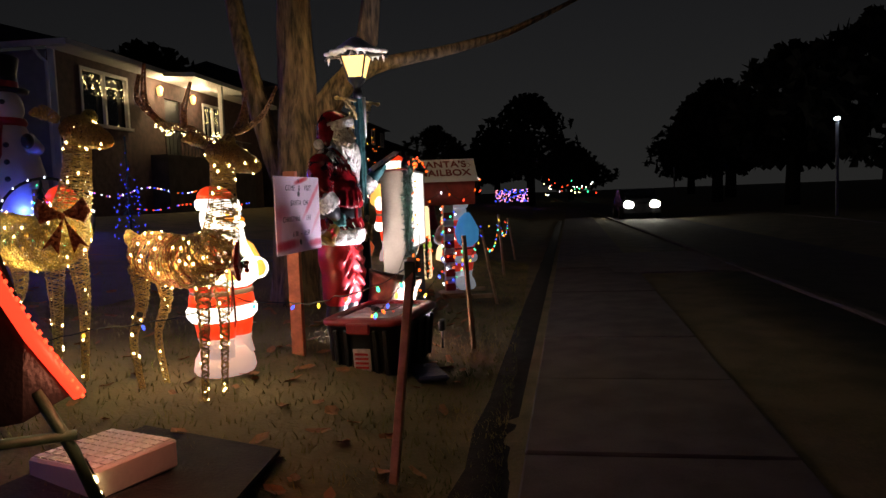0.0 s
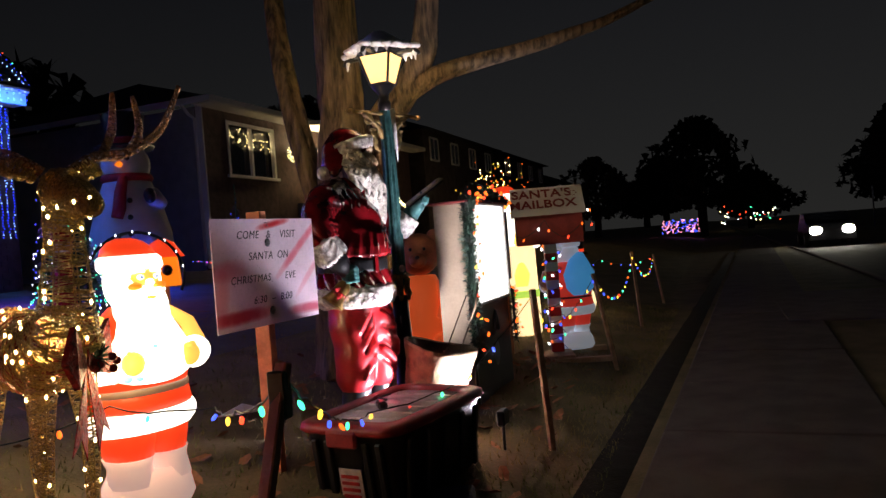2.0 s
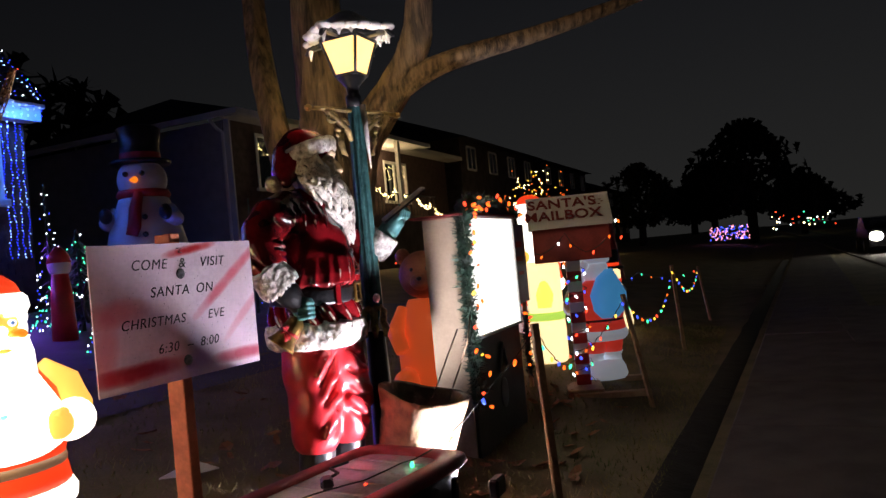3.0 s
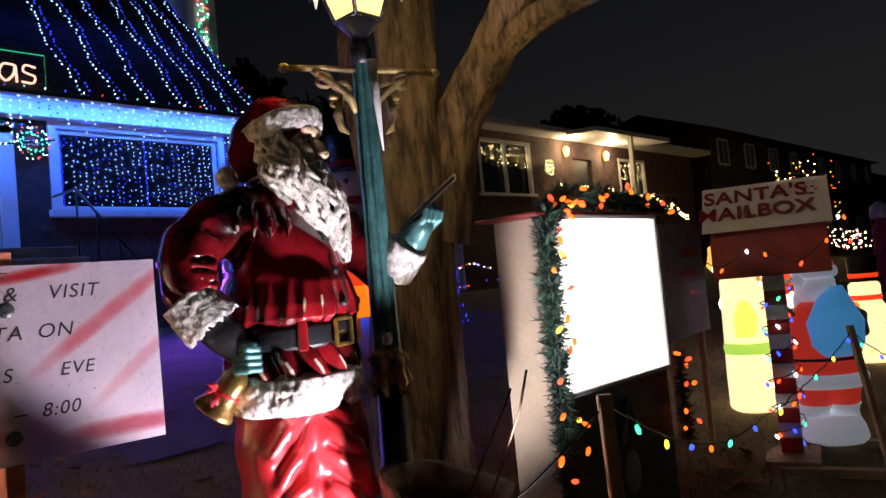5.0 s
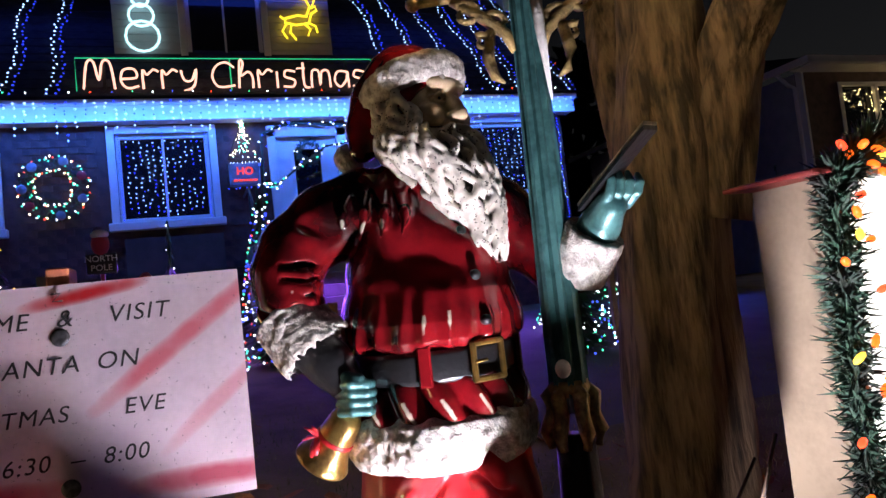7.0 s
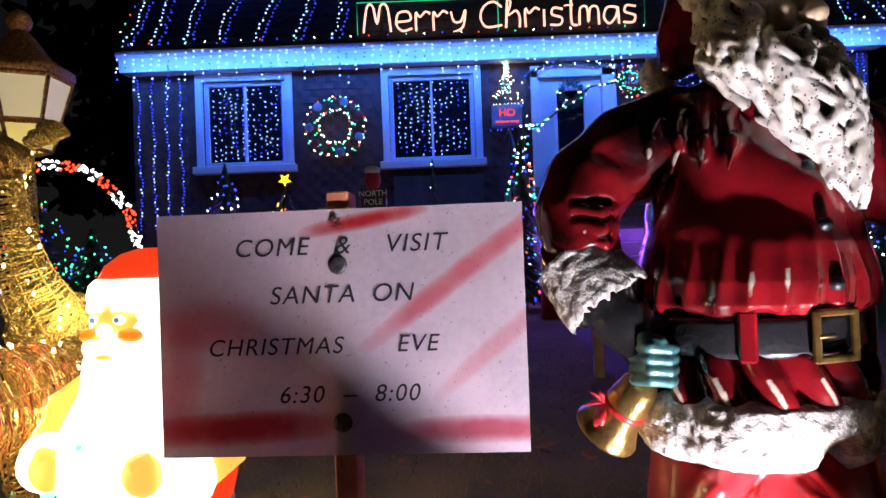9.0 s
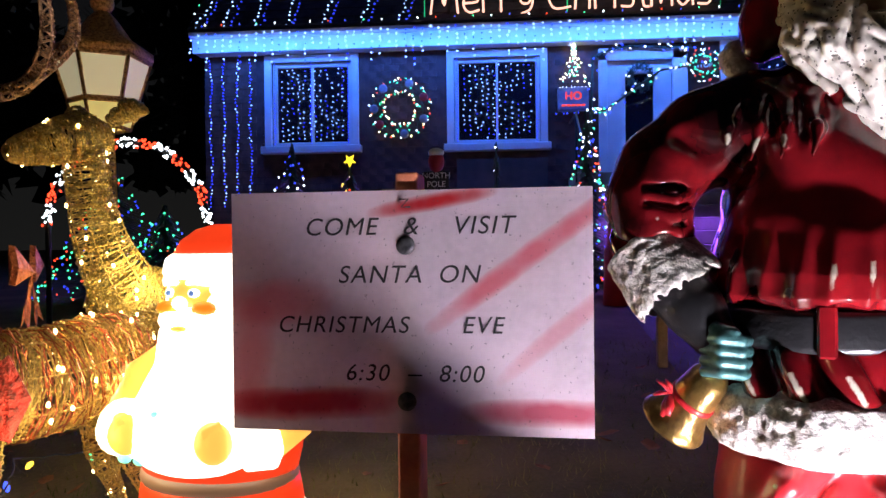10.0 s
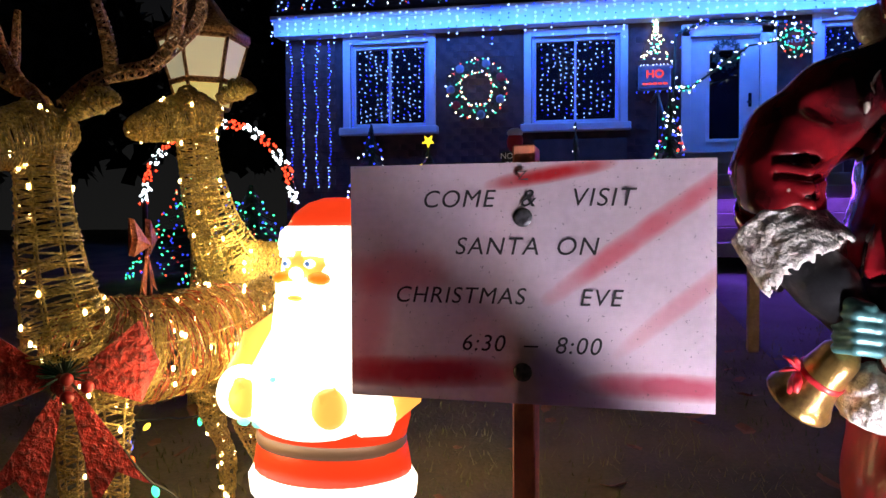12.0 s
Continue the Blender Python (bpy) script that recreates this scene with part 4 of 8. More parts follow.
# further houses down the street
for k, (y0, y1, x, hgt, lab) in enumerate([(41, 55, -14.5, 7.4, "dark two-storey house with rows of windows"), (59, 74, -15.0, 7.6, "dark far house with low roof"), (80, 96, -15, 6.5, "dark far house down the street")]):
    fh = thing("far_house", (x, (y0 + y1) / 2, 1.0), lab, "house", "houses down the street")
    L = y1 - y0
    part("wall", Geo().box((-5, 0, hgt / 2 - 0.3), (10, L, hgt - 0.6)), M_farwall, fh)
    part("roof", Geo().add([(0.6, -L / 2 - .5, hgt - 0.6), (0.6, L / 2 + .5, hgt - 0.6), (-5, L / 2 - 2.5, hgt + 1.6), (-5, -L / 2 + 2.5, hgt + 1.6), (-10.6, -L / 2 - .5, hgt - 0.6), (-10.6, L / 2 + .5, hgt - 0.6)], [(0, 1, 2, 3), (3, 2, 5, 4), (0, 3, 4), (1, 5, 2), (4, 5, 1, 0)], 0, False), M_roof, fh)
    for i in range(4):
        for zz in (1.2, hgt - 2.2):
            y = -L / 2 + 1.6 + i * (L - 3.2) / 3
            w = new("window", None)
            w.parent = fh
            part("window_frame", Geo().box((0.03, y - 0.65, zz + 0.6), (0.08, 0.1, 1.3)).box((0.03, y + 0.65, zz + 0.6), (0.08, 0.1, 1.3)).box((0.03, y, zz - 0.05), (0.08, 1.2, 0.1)).box((0.03, y, zz + 1.25), (0.08, 1.2, 0.1)).box((0.03, y, zz + 0.6), (0.06, 0.06, 1.2)), M_white, w)
            part("pane", Geo().box((0.015, y, zz + 0.6), (0.02, 1.2, 1.2)), M_glass, w)

# ---- the big tree ----
tree = thing("tree", (-2.30, 7.82, 0.30), "bare forked tree with rough brown bark on the lawn", "tree")


def limb(name, pts, rad, parent, seg=48):
    P = [Vector(p) for p in pts]
    Q, Rr = [], []
    for i in range(len(P) - 1):
        a, b, c, d = P[max(i - 1, 0)], P[i], P[i + 1], P[min(i + 2, len(P) - 1)]
        for s in range(6):
            t = s / 6
            Q.append(0.5 * ((2 * b) + (c - a) * t + (2 * a - 5 * b + 4 * c - d) * t * t + (3 * b - a - 3 * c + d) * t ** 3))
            Rr.append(rad[i] + (rad[i + 1] - rad[i]) * t)
    Q.append(P[-1]), Rr.append(rad[-1])
    g = Geo().tube(Q, Rr, seg)
    out = []
    for i, p in enumerate(g.v):
        k = i // seg
        c = Q[min(k, len(Q) - 1)]
        d = Vector(p) - c
        a = (i % seg)
        f = 1 + 0.07 * math.sin(a * 0.79 + k * 0.25) + 0.06 * noise.noise(Vector((d.x * 22, d.y * 22, k * 0.22))) + 0.07 * noise.noise(Vector((d.x * 60, d.y * 60, k * 0.16))) + 0.07 * noise.noise(Vector((d.x * 9, d.y * 9, k * 0.1)))
        out.append(tuple(c + d * f))
    g.v = out
    return part(name, g, M_bark, parent)


tr = Vector((-2.30, 7.82, 0.30))
T = lambda *p: tuple(Vector(p) - tr)
limb("trunk", [T(-2.28, 7.79, 0.2), T(-2.275, 7.79, 0.6), T(-2.245, 7.80, 1.3), T(-2.215, 7.83, 1.9), T(-2.21, 7.88, 2.4), T(-2.215, 7.89, 2.8), T(-2.21, 7.89, 3.4), T(-2.17, 7.89, 4.6), T(-2.1, 7.9, 6.2)], [0.31, 0.25, 0.222, 0.215, 0.178, 0.175, 0.165, 0.14, 0.09], tree)
limb("limb", [T(-2.15, 7.94, 1.60), T(-2.02, 8.02, 2.18), T(-1.87, 8.05, 2.42), T(-1.69, 8.06, 2.63), T(-1.54, 8.08, 2.86), T(-1.47, 8.1, 3.25), T(-1.36, 8.15, 4.2), T(-1.2, 8.2, 5.4)], [0.17, 0.142, 0.125, 0.118, 0.105, 0.095, 0.075, 0.04], tree)
limb("branch", [T(-1.72, 8.05, 2.57), T(-1.46, 8.10, 2.69), T(-1.18, 8.20, 2.765), T(-0.80, 8.42, 2.86), T(-0.40, 8.68, 3.0), T(-0.02, 8.94, 3.16), T(0.8, 9.5, 3.62)], [0.09, 0.078, 0.066, 0.056, 0.048, 0.040, 0.018], tree, 24)
limb("limb", [T(-2.40, 7.88, 1.5), T(-2.56, 7.90, 2.0), T(-2.69, 7.93, 2.48), T(-2.82, 8.02, 2.95), T(-2.98, 8.2, 3.6), T(-3.2, 8.5, 4.8)], [0.12, 0.108, 0.10, 0.095, 0.085, 0.05], tree)

# ---- statue of a bearded old man in a red coat ----
SX, SY, SZ = -1.475, 6.445, 0.25
RED, TRO, FUR, BRD, SKN, BLK, GLD, TEAL, SCF, BDK = range(10)
SM = [M_red, M_redtrouser, M_fur, M_beard, M_skin, M_black, M_gold, M_teal, M_scuff, M_beardbase]


class Sculpt:
    """A solid modelled as a distance field on a grid and skinned with quads."""

    def __init__(self, lo, hi, h):
        self.lo, self.h = np.array(lo, float), h
        self.n = np.ceil((np.array(hi) - self.lo) / h).astype(int) + 1
        ax = [self.lo[i] + h * np.arange(self.n[i]) for i in range(3)]
        self.X, self.Y, self.Z = (a.astype(np.float32) for a in np.meshgrid(*ax, indexing="ij", sparse=True))
        self.f = np.full(tuple(self.n), 1.0, np.float32)

    def box(self, lo, hi):
        a = np.clip(np.floor((np.array(lo) - self.lo) / self.h).astype(int), 0, self.n - 1)
        b = np.clip(np.ceil((np.array(hi) - self.lo) / self.h).astype(int) + 1, 1, self.n)
        s = tuple(slice(int(i), int(j)) for i, j in zip(a, b))
        return s, self.X[s[0]], self.Y[:, s[1]], self.Z[:, :, s[2]]

    def join(self, s, d, k, cut=False):
        f = self.f[s]
        if cut:
            d = -d
            q = np.maximum(k - np.abs(f - d), 0) / k
            self.f[s] = np.maximum(f, d) + q * q * k * 0.25
        else:
            q = np.maximum(k - np.abs(f - d), 0) / k
            self.f[s] = np.minimum(f, d) - q * q * k * 0.25

    def cone(self, a, b, ra, rb, k=0.01, cut=False):
        a, b = np.array(a, float), np.array(b, float)
        m = max(ra, rb) + 3 * self.h + k
        s, x, y, z = self.box(np.minimum(a, b) - m, np.maximum(a, b) + m)
        d = b - a
        t = np.clip(((x - a[0]) * d[0] + (y - a[1]) * d[1] + (z - a[2]) * d[2]) / (d @ d + 1e-9), 0, 1)
        r = np.sqrt((x - a[0] - t * d[0]) ** 2 + (y - a[1] - t * d[1]) ** 2 + (z - a[2] - t * d[2]) ** 2) - (ra + (rb - ra) * t)
        self.join(s, r, k, cut)
        return self

    def chain(self, pts, rad, k=0.01, cut=False):
        for p, q, a, b in zip(pts, pts[1:], rad, rad[1:]):
            self.cone(p, q, a, b, k, cut)
        return self

    def egg(self, c, r, k=0.01, yaw=0.0, cut=False):
        c, r = np.array(c, float), np.array(r, float)
        m = max(r) + 3 * self.h + k
        s, x, y, z = self.box(c - m, c + m)
        q, w = math.cos(radians(yaw)), math.sin(radians(yaw))
        u, v = (x - c[0]) * q + (y - c[1]) * w, -(x - c[0]) * w + (y - c[1]) * q
        k0 = np.sqrt((u / r[0]) ** 2 + (v / r[1]) ** 2 + ((z - c[2]) / r[2]) ** 2)
        k1 = np.sqrt((u / r[0] ** 2) ** 2 + (v / r[1] ** 2) ** 2 + ((z - c[2]) / r[2] ** 2) ** 2) + 1e-6
        self.join(s, k0 * (k0 - 1) / k1, k, cut)
        return self

    def turned(self, c, rows, yaw=0.0, fold=None, k=0.01):
        """An upright oval body; rows of (z, front radius, side radius); fold(angle, z) is added to the radius."""
        zs = [p[0] for p in rows]
        m = max(max(p[1:]) for p in rows) + 0.06
        s, x, y, z = self.box((c[0] - m, c[1] - m, zs[0] - 0.03), (c[0] + m, c[1] + m, zs[-1] + 0.03))
        q, w = math.cos(radians(yaw)), math.sin(radians(yaw))
        u, v = (x - c[0]) * q + (y - c[1]) * w, -(x - c[0]) * w + (y - c[1]) * q
        ru, rv = np.interp(z, zs, [p[1] for p in rows]), np.interp(z, zs, [p[2] for p in rows])
        d = (np.sqrt((u / ru) ** 2 + (v / rv) ** 2) - 1) * np.minimum(ru, rv)
        if fold:
            d = d - fold(np.arctan2(v, u), z + 0 * u)
        d = np.maximum(np.maximum(d, z - zs[-1]), zs[0] - z)
        self.join(s, d.astype(np.float32), k)
        return self

    def rough(self, amount, scale, seed=1):
        lat = np.random.RandomState(seed).rand(24, 24, 24).astype(np.float32) - 0.5
        q = [a / scale for a in (self.X, self.Y, self.Z)]
        i = [np.floor(a).astype(int) for a in q]
        t = [a - b for a, b in zip(q, i)]
        t = [a * a * (3 - 2 * a) for a in t]
        tot = 0
        for dx in (0, 1):
            for dy in (0, 1):
                for dz in (0, 1):
                    tot = tot + lat[(i[0] + dx) % 24, (i[1] + dy) % 24, (i[2] + dz) % 24] * (t[0] if dx else 1 - t[0]) * (t[1] if dy else 1 - t[1]) * (t[2] if dz else 1 - t[2])
        self.f += (amount * 2 * tot).astype(np.float32)
        return self

    def skin(self):
        f, n = self.f, self.n
        acc, cnt = np.zeros((*(n - 1), 3), np.float32), np.zeros(n - 1, np.float32)
        for ax in range(3):
            b, c = (ax + 1) % 3, (ax + 2) % 3
            for o1 in (0, 1):
                for o2 in (0, 1):
                    i0, i1 = [None] * 3, [None] * 3
                    i0[ax], i1[ax] = slice(0, -1), slice(1, None)
                    i0[b] = i1[b] = slice(o1, n[b] - 1 + o1)
                    i0[c] = i1[c] = slice(o2, n[c] - 1 + o2)
                    fa, fb = f[tuple(i0)], f[tuple(i1)]
                    m = (fa < 0) != (fb < 0)
                    acc[..., ax] += np.where(m, fa / np.where(m, fa - fb, 1), 0)
                    acc[..., b] += o1 * m
                    acc[..., c] += o2 * m
                    cnt += m
        ok = cnt > 0
        ids = np.full(ok.shape, -1)
        ids[ok] = np.arange(ok.sum())
        P = (acc[ok] / cnt[ok][:, None] + np.argwhere(ok)) * self.h + self.lo
        quads = []
        for ax in range(3):
            b, c = (ax + 1) % 3, (ax + 2) % 3
            i0, i1 = [slice(1, -1)] * 3, [slice(1, -1)] * 3
            i0[ax], i1[ax] = slice(0, -1), slice(1, None)
            fa, fb = f[tuple(i0)] < 0, f[tuple(i1)] < 0
            cells = []
            for sb, sc in ((0, 0), (1, 0), (1, 1), (0, 1)):
                j = [slice(None)] * 3
                j[b], j[c] = slice(sb, n[b] - 2 + sb), slice(sc, n[c] - 2 + sc)
                cells.append(ids[tuple(j)])
            for m, order in ((fa & ~fb, (0, 1, 2, 3)), (~fa & fb, (3, 2, 1, 0))):
                quads.append(np.stack([cells[o][m] for o in order], 1))
        return P, np.concatenate(quads)


g = Geo()
ORIGIN = np.array((SX, SY, SZ))
scuff = {}


def carve(sculpt, m, pick=None):
    P, Q = sculpt.skin()
    o = len(g.v)
    g.v += [tuple(p) for p in (P - ORIGIN).tolist()]
    g.f += [tuple(i + o for i in q) for q in Q.tolist()]
    mm = pick(P[Q].mean(1)) if pick else np.full(len(Q), m)
    g.m += mm.tolist()
    g.s += [True] * len(Q)
    return P, o


BODY, FACING = (SX, SY), 12.0


def body_point(a, z, ru, rv):
    q = radians(FACING)
    u, v = ru * math.cos(a), rv * math.sin(a)
    return (SX + u * math.cos(q) - v * math.sin(q), SY + u * math.sin(q) + v * math.cos(q), z)


def dry_brush(P, o, strokes, width=0.0055):
    """Marks strokes, given as ((x, y, z), (x, y, z)), where cream paint was dragged over the ridges."""
    for a, b in strokes:
        a, b = np.array(a), np.array(b)
        d = b - a
        t = np.clip((P - a) @ d / (d @ d), 0, 1)
        r = np.linalg.norm(P - a - t[:, None] * d, axis=1)
        val = np.clip(1.6 - r / width, 0, 1) * np.where((t > 0) & (t < 1), 1, 0.3)
        for i in np.nonzero(val > 0.05)[0]:
            scuff[o + int(i)] = max(scuff.get(o + int(i), 0.0), float(val[i]))


# bloused coat above the belt, skirt below it, and both sleeves
COAT = [(1.250, 0.185, 0.20), (1.264, 0.215, 0.225), (1.285, 0.236, 0.238), (1.33, 0.240, 0.240), (1.40, 0.226, 0.226), (1.47, 0.199, 0.211), (1.54, 0.175, 0.200), (1.61, 0.155, 0.190), (1.67, 0.138, 0.172), (1.72, 0.11, 0.13), (1.76, 0.07, 0.08)]
PLEAT = [(-1.45, 0.20), (-1.15, 0.12), (-0.86, 0.10), (-0.62, 0.06), (-0.36, 0.05), (-0.14, 0.03), (0.12, 0.0), (0.42, -0.04), (0.70, -0.05), (1.0, -0.08), (1.4, -0.1), (1.9, -0.1), (2.5, 0), (-2.0, 0.15), (-2.6, 0.1)]


def coat_fold(a, z):
    k = np.zeros_like(a)
    fade = np.clip((1.43 - z) / 0.13, 0, 1)
    for a0, tw in PLEAT:
        d = np.abs(a - a0 - tw * (z - 1.27) * 6)
        k = k + (0.006 * np.exp(-(d / 0.045) ** 2) - 0.0025 * np.exp(-((d - 0.11) / 0.05) ** 2)) * fade
    k = k + 0.006 * np.sin(z * 34 + a * 2.3) * np.clip((z - 1.40) / 0.06, 0, 1) + 0.004 * np.sin(a * 5 - z * 16)
    return k - 0.02 * np.clip((1.272 + 0.010 * np.sin(a * 9.0) - z) / 0.02, 0, 1)


sc = Sculpt((-1.76, 5.95, 1.05), (-1.16, 6.86, 1.80), 0.005)
sc.turned(BODY, COAT, FACING, coat_fold)
SKIRT = [(1.06, 0.222, 0.232), (1.10, 0.228, 0.236), (1.15, 0.222, 0.228), (1.20, 0.205, 0.214), (1.23, 0.19, 0.20)]


def skirt_fold(a, z):
    k = np.zeros_like(a)
    fade = np.clip((z - 1.07) / 0.05, 0.35, 1) * np.clip((1.225 - z) / 0.04, 0, 1)
    for i in range(15):
        d = np.abs(a - (-2.9 + 0.40 * i) - 2.2 * (1.15 - z) * (-1 if i > 8 else 1))
        k = k + (0.014 * np.exp(-(d / 0.09) ** 2) - 0.009 * np.exp(-((d - 0.19) / 0.06) ** 2)) * fade
    return k


sc.turned(BODY, SKIRT, FACING, skirt_fold, 0.004)
ARM = [(-1.49, 6.30, 1.655), (-1.50, 6.20, 1.61), (-1.495, 6.11, 1.545), (-1.480, 6.078, 1.48), (-1.465, 6.080, 1.41), (-1.455, 6.095, 1.345)]
sc.chain(ARM, [0.095, 0.096, 0.088, 0.083, 0.080, 0.075], 0.03)
for i in range(3):       # deep creases inside the elbow
    z = 1.492 - 0.034 * i
    sc.chain([(-1.44, 6.155 - 0.004 * i, z + 0.014), (-1.402, 6.115, z), (-1.395, 6.06, z + 0.010)], [0.004, 0.013, 0.004], 0.012, True)
    sc.chain([(-1.43, 6.160 - 0.004 * i, z - 0.006), (-1.391, 6.115, z - 0.018), (-1.392, 6.06, z - 0.006)], [0.004, 0.012, 0.003], 0.012)
for i in range(4):       # drag folds from the shoulder into the chest
    y = 6.235 + 0.045 * i
    sc.chain([(-1.445 + 0.02 * i, y, 1.685 - 0.006 * i), (-1.392 + 0.026 * i, y - 0.012, 1.615 - 0.004 * i), (-1.375 + 0.03 * i, y - 0.035, 1.545)], [0.003, 0.011, 0.003], 0.018)
    sc.chain([(-1.43 + 0.02 * i, y + 0.022, 1.68), (-1.378 + 0.026 * i, y + 0.012, 1.61), (-1.36 + 0.03 * i, y - 0.01, 1.55)], [0.003, 0.009, 0.003], 0.018, True)
for p, q in (((-1.41, 6.13, 1.60), (-1.40, 6.19, 1.57)), ((-1.45, 6.03, 1.43), (-1.39, 6.10, 1.385)), ((-1.52, 6.0, 1.46), (-1.42, 6.03, 1.37))):
    sc.chain([p, q], [0.010, 0.013], 0.03, True)
sc.chain([(-1.46, 6.58, 1.655), (-1.44, 6.66, 1.60), (-1.40, 6.74, 1.50), (-1.36, 6.785, 1.435), (-1.315, 6.81, 1.425)], [0.09, 0.088, 0.08, 0.075, 0.068], 0.03)
sc.chain([body_point(0.32 + 0.02 * math.sin(i), 1.62 - 0.037 * i, 0.232, 0.232) for i in range(10)], [0.003] * 10, 0.008, True)
P, o = carve(sc, RED)
strokes = []
for a0, tw in PLEAT[1:9]:
    z0 = rnd.uniform(1.29, 1.31)
    strokes.append((body_point(a0 + tw * (z0 - 1.27) * 6, z0, 0.255, 0.254), body_point(a0 + tw * (z0 - 1.21) * 6, z0 + rnd.uniform(0.05, 0.075), 0.247, 0.245)))
for i in range(2, 12):
    a0 = -2.9 + 0.40 * i
    s = -2.2 if i > 8 else 2.2
    strokes.append((body_point(a0 + s * 0.075, 1.085, 0.242, 0.25), body_point(a0 + s * 0.005, 1.15, 0.238, 0.244)))
strokes += [((-1.405, 6.13, 1.502), (-1.387, 6.085, 1.492)), ((-1.40, 6.12, 1.445), (-1.385, 6.075, 1.437)), ((-1.405, 6.225, 1.64), (-1.375, 6.21, 1.58)), ((-1.375, 6.275, 1.62), (-1.34, 6.25, 1.56)), ((-1.35, 6.315, 1.61), (-1.31, 6.29, 1.565)), ((-1.30, 6.36, 1.56), (-1.275, 6.40, 1.575)), ((-1.272, 6.36, 1.475), (-1.258, 6.43, 1.495))]
dry_brush(P, o, strokes)

# trousers and boots
sc = Sculpt((-1.68, 6.15, 0.24), (-1.16, 6.74, 1.08), 0.006)
for c, s in (((-1.475, 6.335), -1), ((-1.43, 6.545), 1)):
    sc.chain([(c[0], c[1] + 0.03 * -s, 1.06), (c[0] + 0.012, c[1] + 0.012 * -s, 0.86), (c[0] + 0.03, c[1], 0.68), (c[0] + 0.018, c[1], 0.56)], [0.138, 0.132, 0.122, 0.120], 0.03)
    for i in range(4):
        z = 0.93 - 0.10 * i
        w = 0.03 * (i % 3 - 1)
        sc.chain([(c[0] + 0.118, c[1] - 0.07 * s + w, z + 0.075), (c[0] + 0.146, c[1] + w, z), (c[0] + 0.128, c[1] + 0.06 * s + w, z - 0.075)], [0.003, 0.008, 0.003], 0.04)
        sc.chain([(c[0] + 0.110, c[1] - 0.085 * s, z + 0.02), (c[0] + 0.146, c[1] - 0.005 * s, z - 0.05), (c[0] + 0.12, c[1] + 0.06 * s, z - 0.12)], [0.003, 0.006, 0.003], 0.04, True)
P, o = carve(sc, TRO)
dry_brush(P, o, [((-1.33, 6.28 + 0.085 * i, 0.93 - 0.10 * (i % 3)), (-1.32, 6.33 + 0.085 * i, 0.87 - 0.10 * (i % 3))) for i in range(4)] + [((-1.29, 6.47 + 0.05 * i, 0.80 - 0.11 * i), (-1.30, 6.53 + 0.05 * i, 0.75 - 0.11 * i)) for i in range(3)], 0.006)
sc = Sculpt((-1.68, 6.15, 0.24), (-1.05, 6.74, 0.58), 0.007)
for c in ((-1.455, 6.335), (-1.41, 6.545)):
    sc.chain([(c[0], c[1], 0.54), (c[0] - 0.01, c[1], 0.40), (c[0] - 0.01, c[1], 0.32)], [0.092, 0.085, 0.082], 0.02)
    sc.chain([(c[0] - 0.02, c[1], 0.305), (c[0] + 0.08, c[1], 0.305), (c[0] + 0.16, c[1] + 0.01, 0.30)], [0.072, 0.075, 0.062], 0.04)
sc.f = np.maximum(sc.f, 0.25 - sc.Z)
carve(sc, BLK)

# fur: hem parted at the front, cuffs, hat band and bobble
sc = Sculpt((-1.80, 6.12, 0.95), (-1.14, 6.76, 1.14), 0.005)


def hem_fold(a, z):
    notch = np.clip(1 - np.abs(a - 0.06) / 0.20, 0, 1) * np.clip((1.045 - z) / 0.06, 0, 1)
    return 0.006 * np.sin(a * 7) - 0.09 * notch


sc.turned(BODY, [(0.968, 0.20, 0.21), (0.985, 0.232, 0.238), (1.01, 0.246, 0.250), (1.06, 0.250, 0.254), (1.09, 0.242, 0.248), (1.108, 0.215, 0.225)], FACING, hem_fold).rough(0.0035, 0.016).rough(0.0022, 0.008, 4)
carve(sc, FUR)
sc = Sculpt((-1.62, 5.96, 1.17), (-1.30, 6.28, 1.47), 0.0045)
sc.cone((-1.465, 6.07, 1.375), (-1.438, 6.122, 1.300), 0.088, 0.100, 0.004).cone((-1.432, 6.132, 1.285), (-1.405, 6.185, 1.21), 0.092, 0.11, 0.010, True)
q = (sc.X + 1.438) * 0.29 + (sc.Y - 6.122) * 0.57 + (sc.Z - 1.300) * -0.77
sc.f = np.maximum(sc.f, np.maximum(q - 0.035, -0.115 - q))
sc.rough(0.0016, 0.016).rough(0.0016, 0.009, 4)
carve(sc, FUR)
sc = Sculpt((-1.42, 6.70, 1.36), (-1.15, 6.98, 1.58), 0.005)
sc.cone((-1.305, 6.815, 1.430), (-1.262, 6.832, 1.487), 0.080, 0.084, 0.004)
q = (sc.X + 1.262) * 0.58 + (sc.Y - 6.832) * 0.23 + (sc.Z - 1.487) * 0.78
sc.f = np.maximum(sc.f, np.maximum(q - 0.03, -0.11 - q))
sc.rough(0.003, 0.016, 2).rough(0.002, 0.008, 4)
carve(sc, FUR)

# head, turned towards the lamp post
HF, HS = Vector((math.cos(radians(32)), math.sin(radians(32)), 0)), Vector((-math.sin(radians(32)), math.cos(radians(32)), 0))
HC = Vector((-1.432, 6.452, 1.865))


def hd(f, s, z):
    return tuple(HC + HF * f + HS * s + Vector((0, 0, z)))


